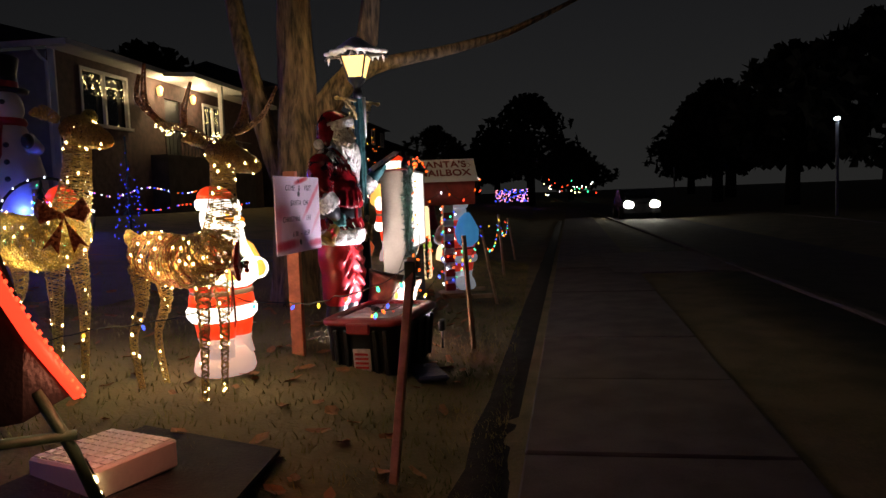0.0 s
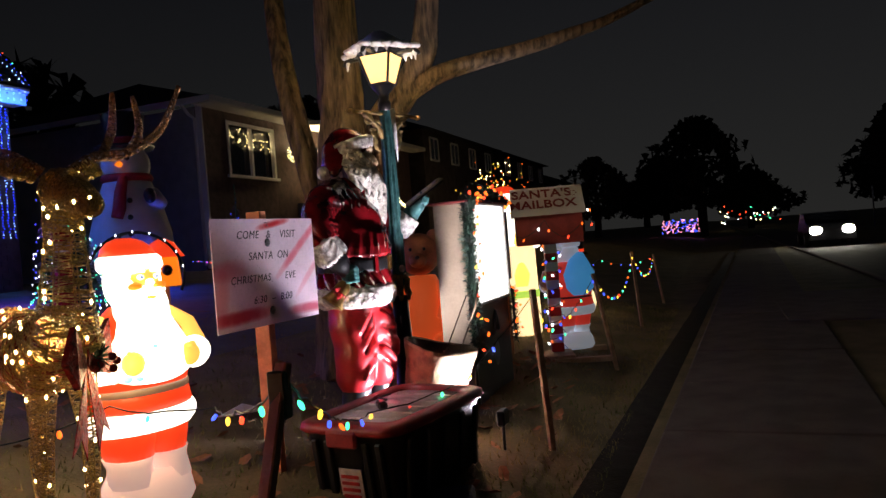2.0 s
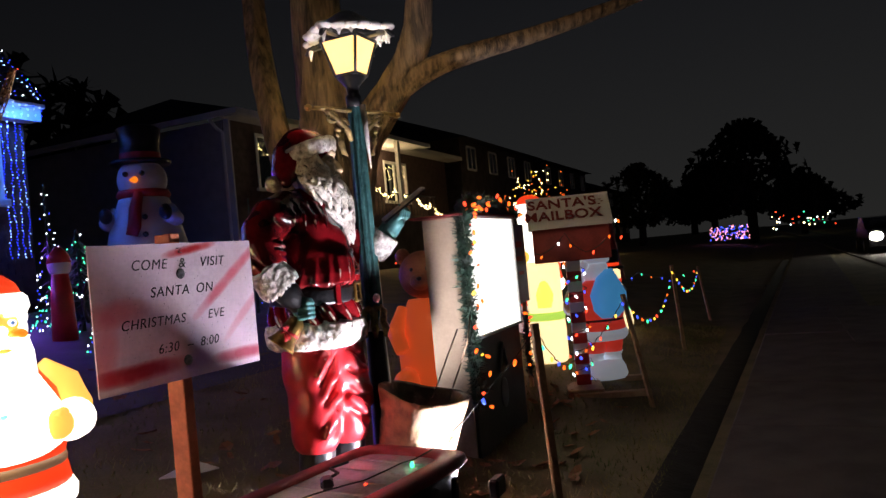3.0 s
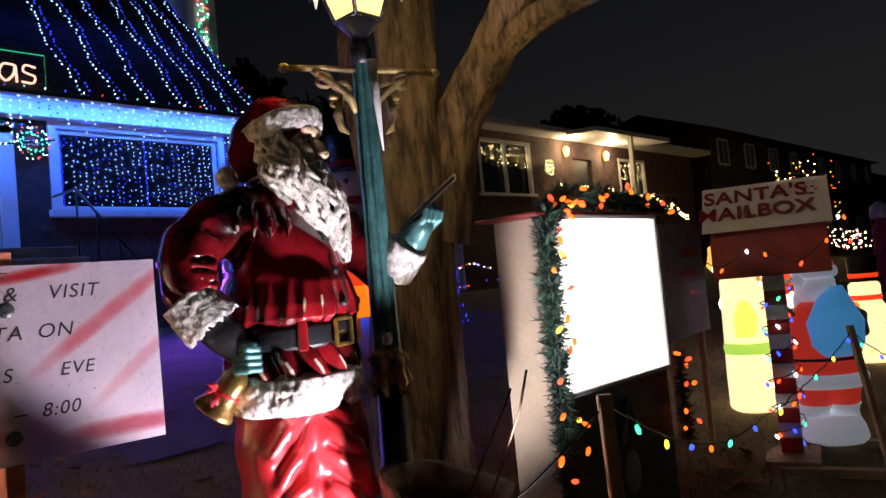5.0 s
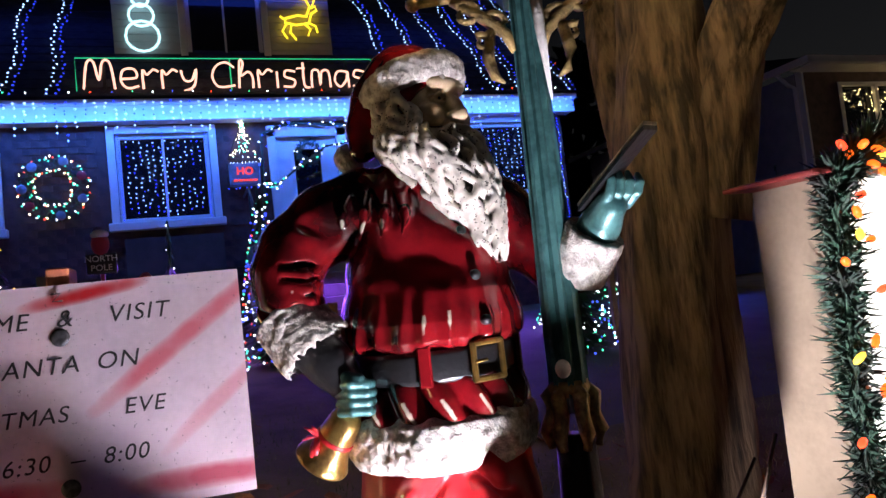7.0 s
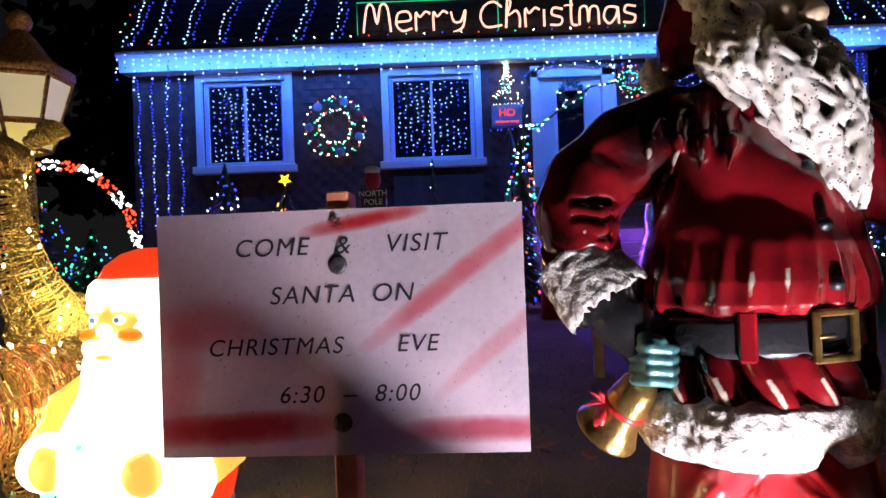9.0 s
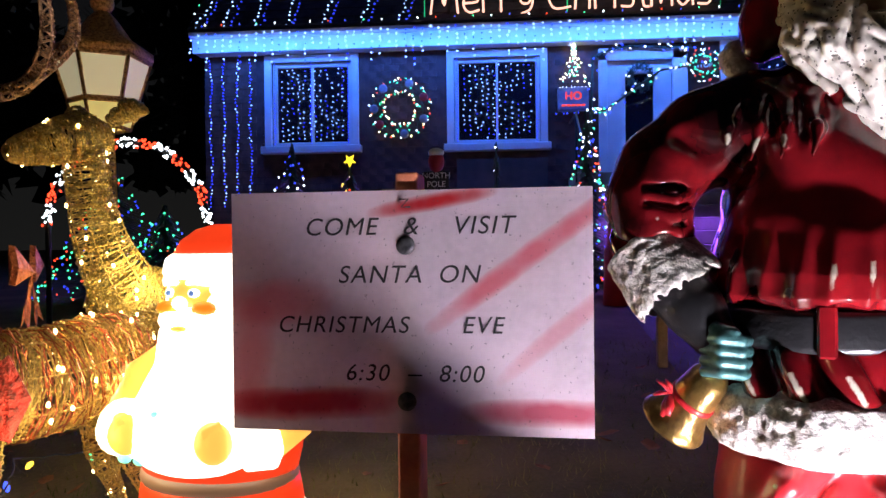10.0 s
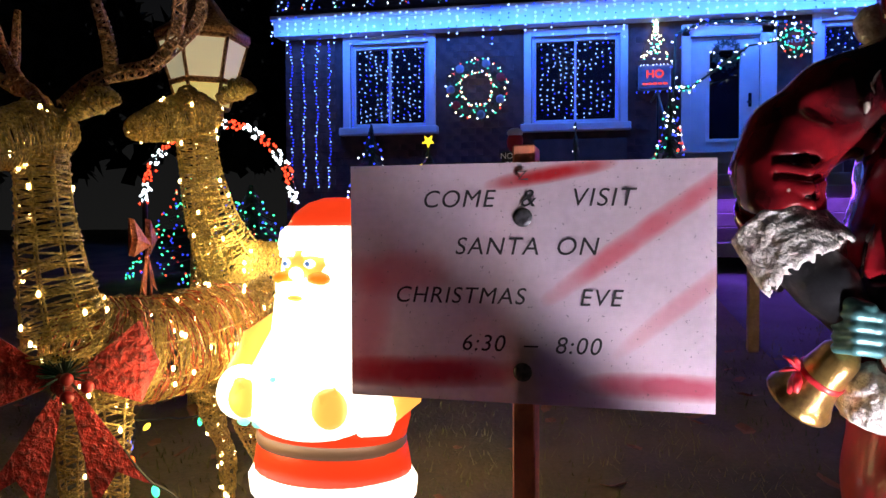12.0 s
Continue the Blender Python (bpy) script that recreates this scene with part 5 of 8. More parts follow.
sc = Sculpt(hd(0, 0, 0) - np.array((0.2, 0.2, 0.2)), hd(0, 0, 0) + np.array((0.24, 0.24, 0.18)), 0.0035)
sc.egg(hd(0, 0, 0.0), (0.112, 0.098, 0.135), 0.02, 32)
sc.chain([hd(0.108, 0, 0.038), hd(0.132, 0, 0.005), hd(0.145, 0, -0.022)], [0.013, 0.015, 0.021], 0.014)
sc.egg(hd(0.108, 0, 0.062), (0.028, 0.07, 0.022), 0.02, 32)
for s in (-1, 1):
    sc.egg(hd(0.098, 0.030 * s, 0.026), (0.022, 0.027, 0.017), 0.014, 32, True)
    sc.egg(hd(0.092, 0.052 * s, -0.022), (0.036, 0.040, 0.034), 0.016, 32)
    sc.egg(hd(0.132, 0.018 * s, -0.026), (0.013, 0.012, 0.011), 0.008, 32)
    sc.egg(hd(0.088, 0.031 * s, 0.024), (0.019, 0.021, 0.015), 0.004, 32)
    sc.chain([hd(0.108, 0.012 * s, 0.031), hd(0.115, 0.031 * s, 0.036), hd(0.100, 0.054 * s, 0.026)], [0.003, 0.0065, 0.003], 0.005)
    sc.chain([hd(0.108, 0.014 * s, 0.016), hd(0.113, 0.032 * s, 0.011), hd(0.098, 0.054 * s, 0.018)], [0.003, 0.0055, 0.003], 0.005)
carve(sc, SKN)
for s in (-1, 1):
    g.ball(Vector(hd(0.1055, 0.031 * s, 0.0235)) - Vector(ORIGIN), (0.006, 0.006, 0.006), BLK, 10, 6)

# beard: a mass, and curling locks laid over it
crnd = random.Random(12)
mass = Sculpt((-1.60, 6.26, 1.46), (-1.20, 6.72, 1.98), 0.0036)
mass.egg(hd(0.035, 0, -0.095), (0.102, 0.126, 0.080), 0.03, 32).egg(hd(0.084, 0.008, -0.180), (0.078, 0.096, 0.080), 0.04, 32).egg(hd(0.114, 0.025, -0.255), (0.048, 0.058, 0.060), 0.04, 32).egg(hd(0.130, 0.04, -0.310), (0.022, 0.026, 0.03), 0.03, 32)
mass.egg(hd(-0.015, 0.0, -0.02), (0.085, 0.118, 0.085), 0.02, 32)
mass.egg(hd(0.115, 0.0, 0.02), (0.075, 0.075, 0.066), 0.02, 32, True)
base = mass.f.copy()
locks = Sculpt((-1.60, 6.26, 1.46), (-1.20, 6.72, 1.98), 0.0036)
rows = [(-0.02, 0.015, 0.100, 0.112), (-0.075, 0.035, 0.118, 0.138), (-0.125, 0.050, 0.108, 0.134), (-0.175, 0.082, 0.094, 0.112), (-0.225, 0.102, 0.078, 0.092), (-0.275, 0.120, 0.058, 0.070), (-0.315, 0.134, 0.038, 0.042)]


def beard_at(a, z):
    zs = [-p[0] for p in rows]
    cf, ru, rv = (float(np.interp(-z, zs, [p[i] for p in rows])) for i in (1, 2, 3))
    sl = 0.055 * max(0.0, (-z - 0.12) / 0.2)
    return Vector(hd(cf + ru * math.cos(a), sl + rv * math.sin(a), z)), HF * math.cos(a) + HS * math.sin(a)


for ri, z0 in enumerate([0.065, 0.035, 0.01, -0.02, -0.05, -0.08, -0.11, -0.14, -0.17, -0.20, -0.23, -0.255, -0.28, -0.30]):
    nl = max(5, min(18, int(20.2 - 1.1 * ri)))
    for i in range(nl):
        a = -2.35 + 4.7 * (i + 0.5 * (ri % 2) + crnd.uniform(-0.25, 0.25)) / nl
        if abs(a) < 1.0 and z0 > -0.04 or abs(a) < 0.6 and z0 > -0.075 or abs(a) < 1.25 and z0 > 0.02:
            continue
        L = crnd.uniform(0.075, 0.125)
        w = crnd.choice((-1, 1)) * crnd.uniform(0.08, 0.19)
        line, rad = [], []
        for j in range(7):
            t = j / 6
            z = z0 - L * t
            p, out = beard_at(a * (1 - 0.16 * t) + w * math.sin(t * 5.2) * (1 if abs(z) < 0.2 else 1.4), max(z, -0.315) if z > -0.315 else -0.315)
            if z < -0.315:
                p.z = HC.z + z
            line.append(p + out * (-0.004 + 0.017 * math.sin(math.pi * min(1, t * 1.15)) + 0.018 * t * t))
            rad.append(0.0040 + 0.0088 * math.sin(math.pi * (0.12 + 0.83 * t)) ** 0.8 * (1 - 0.35 * t))
        rad[-1] = 0.0022
        locks.chain(line, rad, 0.003)
for s in (-1, 1):        # moustache and brows
    for i in range(4):
        line = [hd(0.128 - 0.004 * i, 0.008 * s, -0.048 - 0.005 * i), hd(0.138, 0.032 * s, -0.056 - 0.008 * i), hd(0.122, 0.062 * s, -0.068 - 0.007 * i), hd(0.105, 0.082 * s, -0.060 - 0.004 * i)]
        locks.chain(line, [0.007, 0.0095, 0.007, 0.0025], 0.003)
    for i in range(3):
        locks.chain([hd(0.122, 0.012 * s, 0.054 + 0.005 * i), hd(0.124, 0.034 * s, 0.066 + 0.005 * i), hd(0.104, 0.064 * s, 0.058 + 0.003 * i)], [0.004, 0.0075, 0.0025], 0.003)
lockf = locks.f.copy()
mass.join((slice(None),) * 3, lockf, 0.003)


# bare mass between the locks: dark wash, the gaps' shade put into its colour
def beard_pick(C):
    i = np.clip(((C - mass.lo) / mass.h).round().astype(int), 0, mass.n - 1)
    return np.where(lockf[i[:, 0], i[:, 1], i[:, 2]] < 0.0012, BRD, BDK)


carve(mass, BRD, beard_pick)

# cap with a hanging tail
sc = Sculpt((-1.68, 6.20, 1.74), (-1.24, 6.66, 2.10), 0.005)
sc.egg(hd(-0.012, 0, 0.075), (0.132, 0.122, 0.115), 0.02, 32)
sc.chain([hd(-0.04, 0.0, 0.10), hd(-0.085, -0.03, 0.05), hd(-0.115, -0.06, -0.02), hd(-0.115, -0.10, -0.07)], [0.10, 0.085, 0.062, 0.035], 0.03)
sc.chain([hd(-0.02, -0.11, 0.14), hd(-0.09, -0.10, 0.08), hd(-0.12, -0.09, 0.0)], [0.006, 0.010, 0.006], 0.02, True)
sc.egg(hd(0.13, 0, -0.03), (0.11, 0.14, 0.10), 0.01, 32, True)
carve(sc, RED)
sc = Sculpt((-1.64, 6.22, 1.70), (-1.22, 6.68, 2.06), 0.0045)
for k in range(26):
    a0, a1 = 2 * math.pi * k / 26, 2 * math.pi * (k + 1) / 26
    for dz in (-0.014, 0.012):
        b0, b1 = (hd(-0.004 + (0.121 - 0.25 * abs(dz)) * math.cos(a), (0.116 - 0.2 * abs(dz)) * math.sin(a), 0.075 + dz + 0.036 * math.cos(a)) for a in (a0, a1))
        sc.cone(b0, b1, 0.026, 0.026, 0.012)
sc.egg((-1.535, 6.285, 1.785), (0.042, 0.042, 0.042), 0.004).rough(0.003, 0.016).rough(0.0025, 0.008, 4)
carve(sc, FUR)

# gloves and bell arm
sc = Sculpt((-1.50, 6.04, 1.08), (-1.26, 6.30, 1.36), 0.0045)
sc.chain([(-1.45, 6.10, 1.32), (-1.415, 6.155, 1.255), (-1.392, 6.185, 1.205)], [0.062, 0.057, 0.046], 0.02)
carve(sc, BLK)
sc = Sculpt((-1.48, 6.10, 1.08), (-1.28, 6.31, 1.26), 0.0035)
sc.egg((-1.385, 6.205, 1.172), (0.040, 0.042, 0.050), 0.01)
for k in range(4):
    z = 1.206 - 0.0215 * k
    sc.chain([(-1.372, 6.163, z - 0.004), (-1.338, 6.185, z), (-1.336, 6.222, z - 0.004), (-1.368, 6.247, z - 0.008)], [0.011, 0.0125, 0.012, 0.010], 0.004)
sc.chain([(-1.40, 6.17, 1.205), (-1.355, 6.18, 1.222), (-1.335, 6.21, 1.218)], [0.014, 0.014, 0.010], 0.006)
carve(sc, TEAL)
bc, bx = Vector((-1.392, 6.192, 1.135)) - Vector(ORIGIN), (Vector((-1.468, 6.113, 1.005)) - Vector((-1.392, 6.192, 1.135))).normalized()
prof = [(0.0, 0.012), (0.006, 0.030), (0.022, 0.040), (0.055, 0.044), (0.09, 0.047), (0.115, 0.053), (0.138, 0.064), (0.15, 0.071), (0.156, 0.070), (0.154, 0.064), (0.13, 0.052)]
g.tube([bc + bx * d for d, r in prof], [r for d, r in prof], 28, GLD)
g.tube([bc + bx * 0.075, bc + bx * 0.077, bc + bx * 0.086, bc + bx * 0.088], [0.046, 0.0485, 0.0490, 0.046], 24, TRO)
kn = bc + bx * 0.08 + Vector((0.012, -0.048, 0.012))
for d in ((0.01, -0.03, 0.028), (0.0, -0.034, -0.004), (0.02, -0.012, 0.03), (0.012, -0.02, -0.045), (0.03, -0.012, -0.04)):
    g.tube([kn, kn + Vector(d) * 0.6 + Vector((0.006, 0, 0.004)), kn + Vector(d)], [0.005, 0.010, 0.005], 8, TRO, flat=0.5)
# raised glove with the list
sc = Sculpt((-1.34, 6.74, 1.44), (-1.02, 6.98, 1.72), 0.0042)
sc.chain([(-1.275, 6.828, 1.47), (-1.225, 6.842, 1.525), (-1.175, 6.845, 1.565)], [0.058, 0.050, 0.042], 0.02)
for k in range(4):
    d = 0.025 * k
    sc.chain([(-1.172, 6.818 + d, 1.565), (-1.135, 6.824 + d * 1.04, 1.592), (-1.128, 6.828 + d * 1.06, 1.625 - 0.004 * k), (-1.14, 6.83 + d * 1.08, 1.652 - 0.006 * k)], [0.013, 0.0128, 0.0115, 0.008], 0.0025)
carve(sc, TEAL)
pa, pb, pw = Vector((-1.205, 6.772, 1.572)) - Vector(ORIGIN), Vector((-0.985, 6.836, 1.722)) - Vector(ORIGIN), Vector((-0.065, 0.085, 0.012))
g.slab([pa, pb, pb + pw, pa + pw], (0.004, -0.004, -0.012), BLK)
g.slab([pa + Vector((0, 0, 0.002)), pb + Vector((0, 0, 0.002)), pb + pw + Vector((0, 0, 0.002)), pa + pw + Vector((0, 0, 0.002))], (-0.003, 0.002, 0.008), SCF)

# belt, loops, buckle, buttons
n = 72
vs, fs = [], []
for z, r in ((1.186, 0.206), (1.190, 0.216), (1.2, 0.2185), (1.252, 0.2195), (1.262, 0.217), (1.265, 0.206)):
    for j in range(n):
        p = body_point(2 * math.pi * j / n, z + 0.004 * math.sin(2 * math.pi * j / n * 2), r, r + 0.008)
        vs.append(Vector(p) - Vector(ORIGIN))
for i in range(5):
    for j in range(n):
        fs.append((i * n + j, i * n + (j + 1) % n, (i + 1) * n + (j + 1) % n, (i + 1) * n + j))
g.add(vs, fs, BLK)
for a in (-0.62, 0.72):
    c = Vector(body_point(a, 1.226, 0.222, 0.230)) - Vector(ORIGIN)
    g.box(c, (0.014, 0.034, 0.098), RED, rz(FACING + math.degrees(a)), bev=0.005)
bq = rz(FACING + 4)
c = Vector(body_point(0.07, 1.226, 0.230, 0.23)) - Vector(ORIGIN)
for dy, dz, sy, sz in ((-0.043, 0, 0.015, 0.100), (0.043, 0, 0.015, 0.100), (0, 0.043, 0.101, 0.014), (0, -0.043, 0.101, 0.014)):
    g.box(c + bq @ Vector((0, dy, dz)), (0.014, sy, sz), GLD, bq, bev=0.004)
g.tube([c + bq @ Vector((0.006, -0.043, 0)), c + bq @ Vector((0.008, -0.01, 0.002))], 0.004, 6, GLD)
for z, r in ((1.322, 0.246), (1.432, 0.222), (1.545, 0.182)):
    bp = Vector(body_point(0.06, z, r, r)) - Vector(ORIGIN)
    g.tube([bp - rz(FACING) @ Vector((0.02, 0, 0)), bp + rz(FACING) @ Vector((0.001, 0, 0)), bp + rz(FACING) @ Vector((0.004, 0, 0)), bp + rz(FACING) @ Vector((0.001, 0, 0))], [0.013, 0.013, 0.011, 0.007], 14, BLK)
statue = thing("father_christmas_statue", (SX, SY, SZ), "glossy red resin statue of a bearded man ringing a gold bell", "statue", geo=g, mats=SM)
att = statue.data.attributes.new("scuff", "FLOAT", "POINT")
att.data.foreach_set("value", [scuff.get(i, 0.0) for i in range(len(g.v))])

# ---- lamp post beside the statue ----
LP = (-1.31, 6.745, 0.25)
lp = thing("lamp_post", LP, "teal fluted lamp post with lit snow-capped lantern", "street lamp")
zz = lambda z: z - LP[2]
n = 24
vs, fs = [], []
for i, (z, r) in enumerate(((1.06, 0.040), (1.10, 0.052), (1.4, 0.050), (1.8, 0.044), (2.19, 0.038))):
    for j in range(n):
        q = r * (1.0 if j % 3 else 0.78)
        a = 2 * math.pi * j / n
        vs.append((q * math.cos(a), q * math.sin(a), zz(z)))
for i in range(4):
    for j in range(n):
        fs.append((i * n + j, i * n + (j + 1) % n, (i + 1) * n + (j + 1) % n, (i + 1) * n + j))
part("pole", Geo().add(vs, fs, 0, False), M_teal, lp, "fluted teal pole")
g = Geo().loft([(zz(0.2), 0, 0, 0.12, 0.12), (zz(0.27), 0, 0, 0.12, 0.12), (zz(0.32), 0, 0, 0.07, 0.07), (zz(1.0), 0, 0, 0.05, 0.05)], 16)
part("base", g, M_black, lp)
claw = part("claw_collar", Geo().loft([(zz(1.10), 0, 0, 0.05, 0.05), (zz(1.12), 0, 0, 0.055, 0.055), (zz(1.14), 0, 0, 0.05, 0.05)], 16), M_oldgold, lp, "ornate worn gold collar")
for k in range(6):
    a = k * math.pi / 3
    c, s = math.cos(a), math.sin(a)
    part("claw", Geo().tube([(0.03 * c, 0.03 * s, zz(1.13)), (0.058 * c, 0.058 * s, zz(1.10)), (0.052 * c, 0.052 * s, zz(1.05)), (0.068 * c, 0.068 * s, zz(1.01)), (0.058 * c, 0.058 * s, zz(0.97))], [0.016, 0.022, 0.020, 0.020, 0.012], 8), M_oldgold, claw)
g = Geo()
for s in (-1, 1):
    g.tube([(0, 0, zz(2.17)), (0, 0.15 * s, zz(2.175)), (0, 0.30 * s, zz(2.17))], 0.014, 8)
    g.ball((0, 0.31 * s, zz(2.17)), 0.022, 0, 10, 6)
    for oy, oz, r, tr in ((0.165, 2.115, 0.042, 0.017), (0.085, 2.075, 0.034, 0.016), (0.125, 2.015, 0.028, 0.014)):
        sc = [(0.0, s * (oy + r * (1 - 0.055 * i) * math.cos(0.9 + i * 0.55)), zz(oz + r * (1 - 0.055 * i) * math.sin(0.9 + i * 0.55))) for i in range(13)]
        g.tube(sc, [tr * (1 - 0.045 * i) for i in range(13)], 7)
    g.tube([(0, 0.20 * s, zz(2.165)), (0, 0.12 * s, zz(2.10)), (0, 0.055 * s, zz(2.03)), (0, 0.04 * s, zz(1.97))], [0.014, 0.020, 0.018, 0.010], 8)
    g.tube([(0, 0.10 * s, zz(2.05)), (0, 0.115 * s, zz(1.96)), (0, 0.10 * s, zz(1.89)), (0, 0.075 * s, zz(1.87))], [0.016, 0.019, 0.015, 0.004], 8)
    g.ball((0, 0.085 * s, zz(2.07)), 0.018, 0, 10, 6)
bar = part("cross_bar", g, M_oldgold, lp, "worn gold scrolled cross bar")
bar.rotation_euler.z = radians(-22)
bar.scale = (1, 0.95, 0.8)
bar.location.z = 0.2 * zz(2.17)
g = Geo().loft([(zz(2.19), 0, 0, 0.040, 0.040), (zz(2.25), 0, 0, 0.042, 0.042), (zz(2.26), 0, 0, 0.03, 0.03), (zz(2.30), 0, 0, 0.035, 0.035), (zz(2.345), 0, 0, 0.075, 0.075), (zz(2.355), 0, 0, 0.075, 0.075)], 16)
part("collar", g, M_black, lp)
pane_g = Geo()
fr = Geo()
for k in range(4):
    a0, a1 = math.pi / 4 + k * math.pi / 2, math.pi / 4 + (k + 1) * math.pi / 2
    P = [(0.085 * math.cos(a0), 0.085 * math.sin(a0), zz(2.36)), (0.085 * math.cos(a1), 0.085 * math.sin(a1), zz(2.36)), (0.15 * math.cos(a1), 0.15 * math.sin(a1), zz(2.545)), (0.15 * math.cos(a0), 0.15 * math.sin(a0), zz(2.545))]
    c = sum((Vector(p) for p in P), Vector()) / 4
    part("pane", Geo().slab([Vector(p).lerp(c, 0.09) for p in P], (c - Vector((0, 0, c.z))).normalized() * -0.004), G_pane, lp).visible_shadow = False
    fr.tube([P[0], P[3]], 0.009, 6).tube([P[0], P[1]], 0.009, 6).tube([P[3], P[2]], 0.010, 6)
fr.loft([(zz(2.55), 0, 0, 0.20, 0.20), (zz(2.57), 0, 0, 0.20, 0.20), (zz(2.64), 0, 0, 0.10, 0.10), (zz(2.69), 0, 0, 0.03, 0.03)], 4)
for k in range(4):
    a = k * math.pi / 2
    fr.tube([(0.12 * math.cos(a), 0.12 * math.sin(a), zz(2.56)), (0.24 * math.cos(a), 0.24 * math.sin(a), zz(2.555)), (0.27 * math.cos(a), 0.27 * math.sin(a), zz(2.52))], [0.02, 0.02, 0.01], 6)
part("lantern_frame", fr, M_black, lp)
g = Geo()
for k in range(20):
    a = 2 * math.pi * k / 20
    r = 0.235 if k % 5 == 0 else rnd.uniform(0.17, 0.21)
    L = 0.09 if k % 5 == 0 else rnd.uniform(0.02, 0.06)
    g.ball((r * math.cos(a), r * math.sin(a), zz(2.575)), (0.045, 0.045, 0.02), 0, 10, 6)
    g.tube([(r * math.cos(a), r * math.sin(a), zz(2.575)), (r * 1.03 * math.cos(a), r * 1.03 * math.sin(a), zz(2.575 - L))], [0.022, 0.003], 7)
g.loft([(zz(2.585), 0, 0, 0.19, 0.19), (zz(2.62), 0, 0, 0.16, 0.16), (zz(2.70), 0, 0, 0.04, 0.04)], 12)
part("snow_cap", g, M_snow, lp, "painted snow with hanging icicles")
# small white ball on the front of the pole
part("knob", Geo().ball((0.046, -0.036, zz(1.175)), (0.02, 0.02, 0.024), 0, 12, 8), M_snow, lp, "small round white knob")
part("icicle", Geo().tube([(0.045, 0.01, zz(2.20)), (0.052, 0.012, zz(2.05)), (0.056, 0.02, zz(1.86))], [0.018, 0.014, 0.003], 8), M_snow, lp)

# ---- hollow stump planter ----
st = thing("stump_planter", (-1.17, 6.71, 0.16), "hollow carved tree stump planter beside the statue", "planter")
n = 36
vs, fs = [], []
ringset = [(0.0, 0.25), (0.08, 0.205), (0.22, 0.19), (0.38, 0.205), (0.47, 0.225), (0.50, 0.228), (0.49, 0.20), (0.42, 0.17), (0.18, 0.15)]
for i, (z, r) in enumerate(ringset):
    for j in range(n):
        a = 2 * math.pi * j / n
        q = r * (1 + (0.13 if z < 0.1 else 0.06) * math.sin(a * 5 + z * 3) + 0.06 * noise.noise(Vector((math.cos(a) * 4, math.sin(a) * 4, z * 4))))
        vs.append((q * math.cos(a), q * math.sin(a), z + (0.014 * math.sin(a * 2 + 1) if 0.3 < z else 0)))
for i in range(len(ringset) - 1):
    for j in range(n):
        fs.append((i * n + j, i * n + (j + 1) % n, (i + 1) * n + (j + 1) % n, (i + 1) * n + j))
st.scale = (1.0, 1.0, 1.06)
st.rotation_euler = (-0.06, 0.22, 0)
part("shell", Geo().add(vs, fs), M_stump, st)
part("soil", Geo().loft([(0.15, 0, 0, 0.16, 0.16), (0.34, 0, 0, 0.16, 0.16)], 20), M_stumpin, st)
part("twig", Geo().tube([(0.1, 0.1, 0.45), (0.14, 0.16, 0.75), (0.12, 0.2, 0.88)], 0.005, 5), M_bark, st)
part("twig", Geo().tube([(0, 0.12, 0.45), (0.05, 0.22, 0.8)], 0.004, 5), M_bark, st)
fl = thing("ground_floodlight", (-0.68, 6.57, 0.085), "small black flood lamp on the grass", "flood lamp")
part("housing", Geo().box((0.045, 0.0, 0.175), (0.05, 0.11, 0.09), bev=0.01), M_black, fl)
part("spike", Geo().tube([(0.045, 0.0, -0.08), (0.045, 0.0, 0.14)], 0.01, 6), M_black, fl)

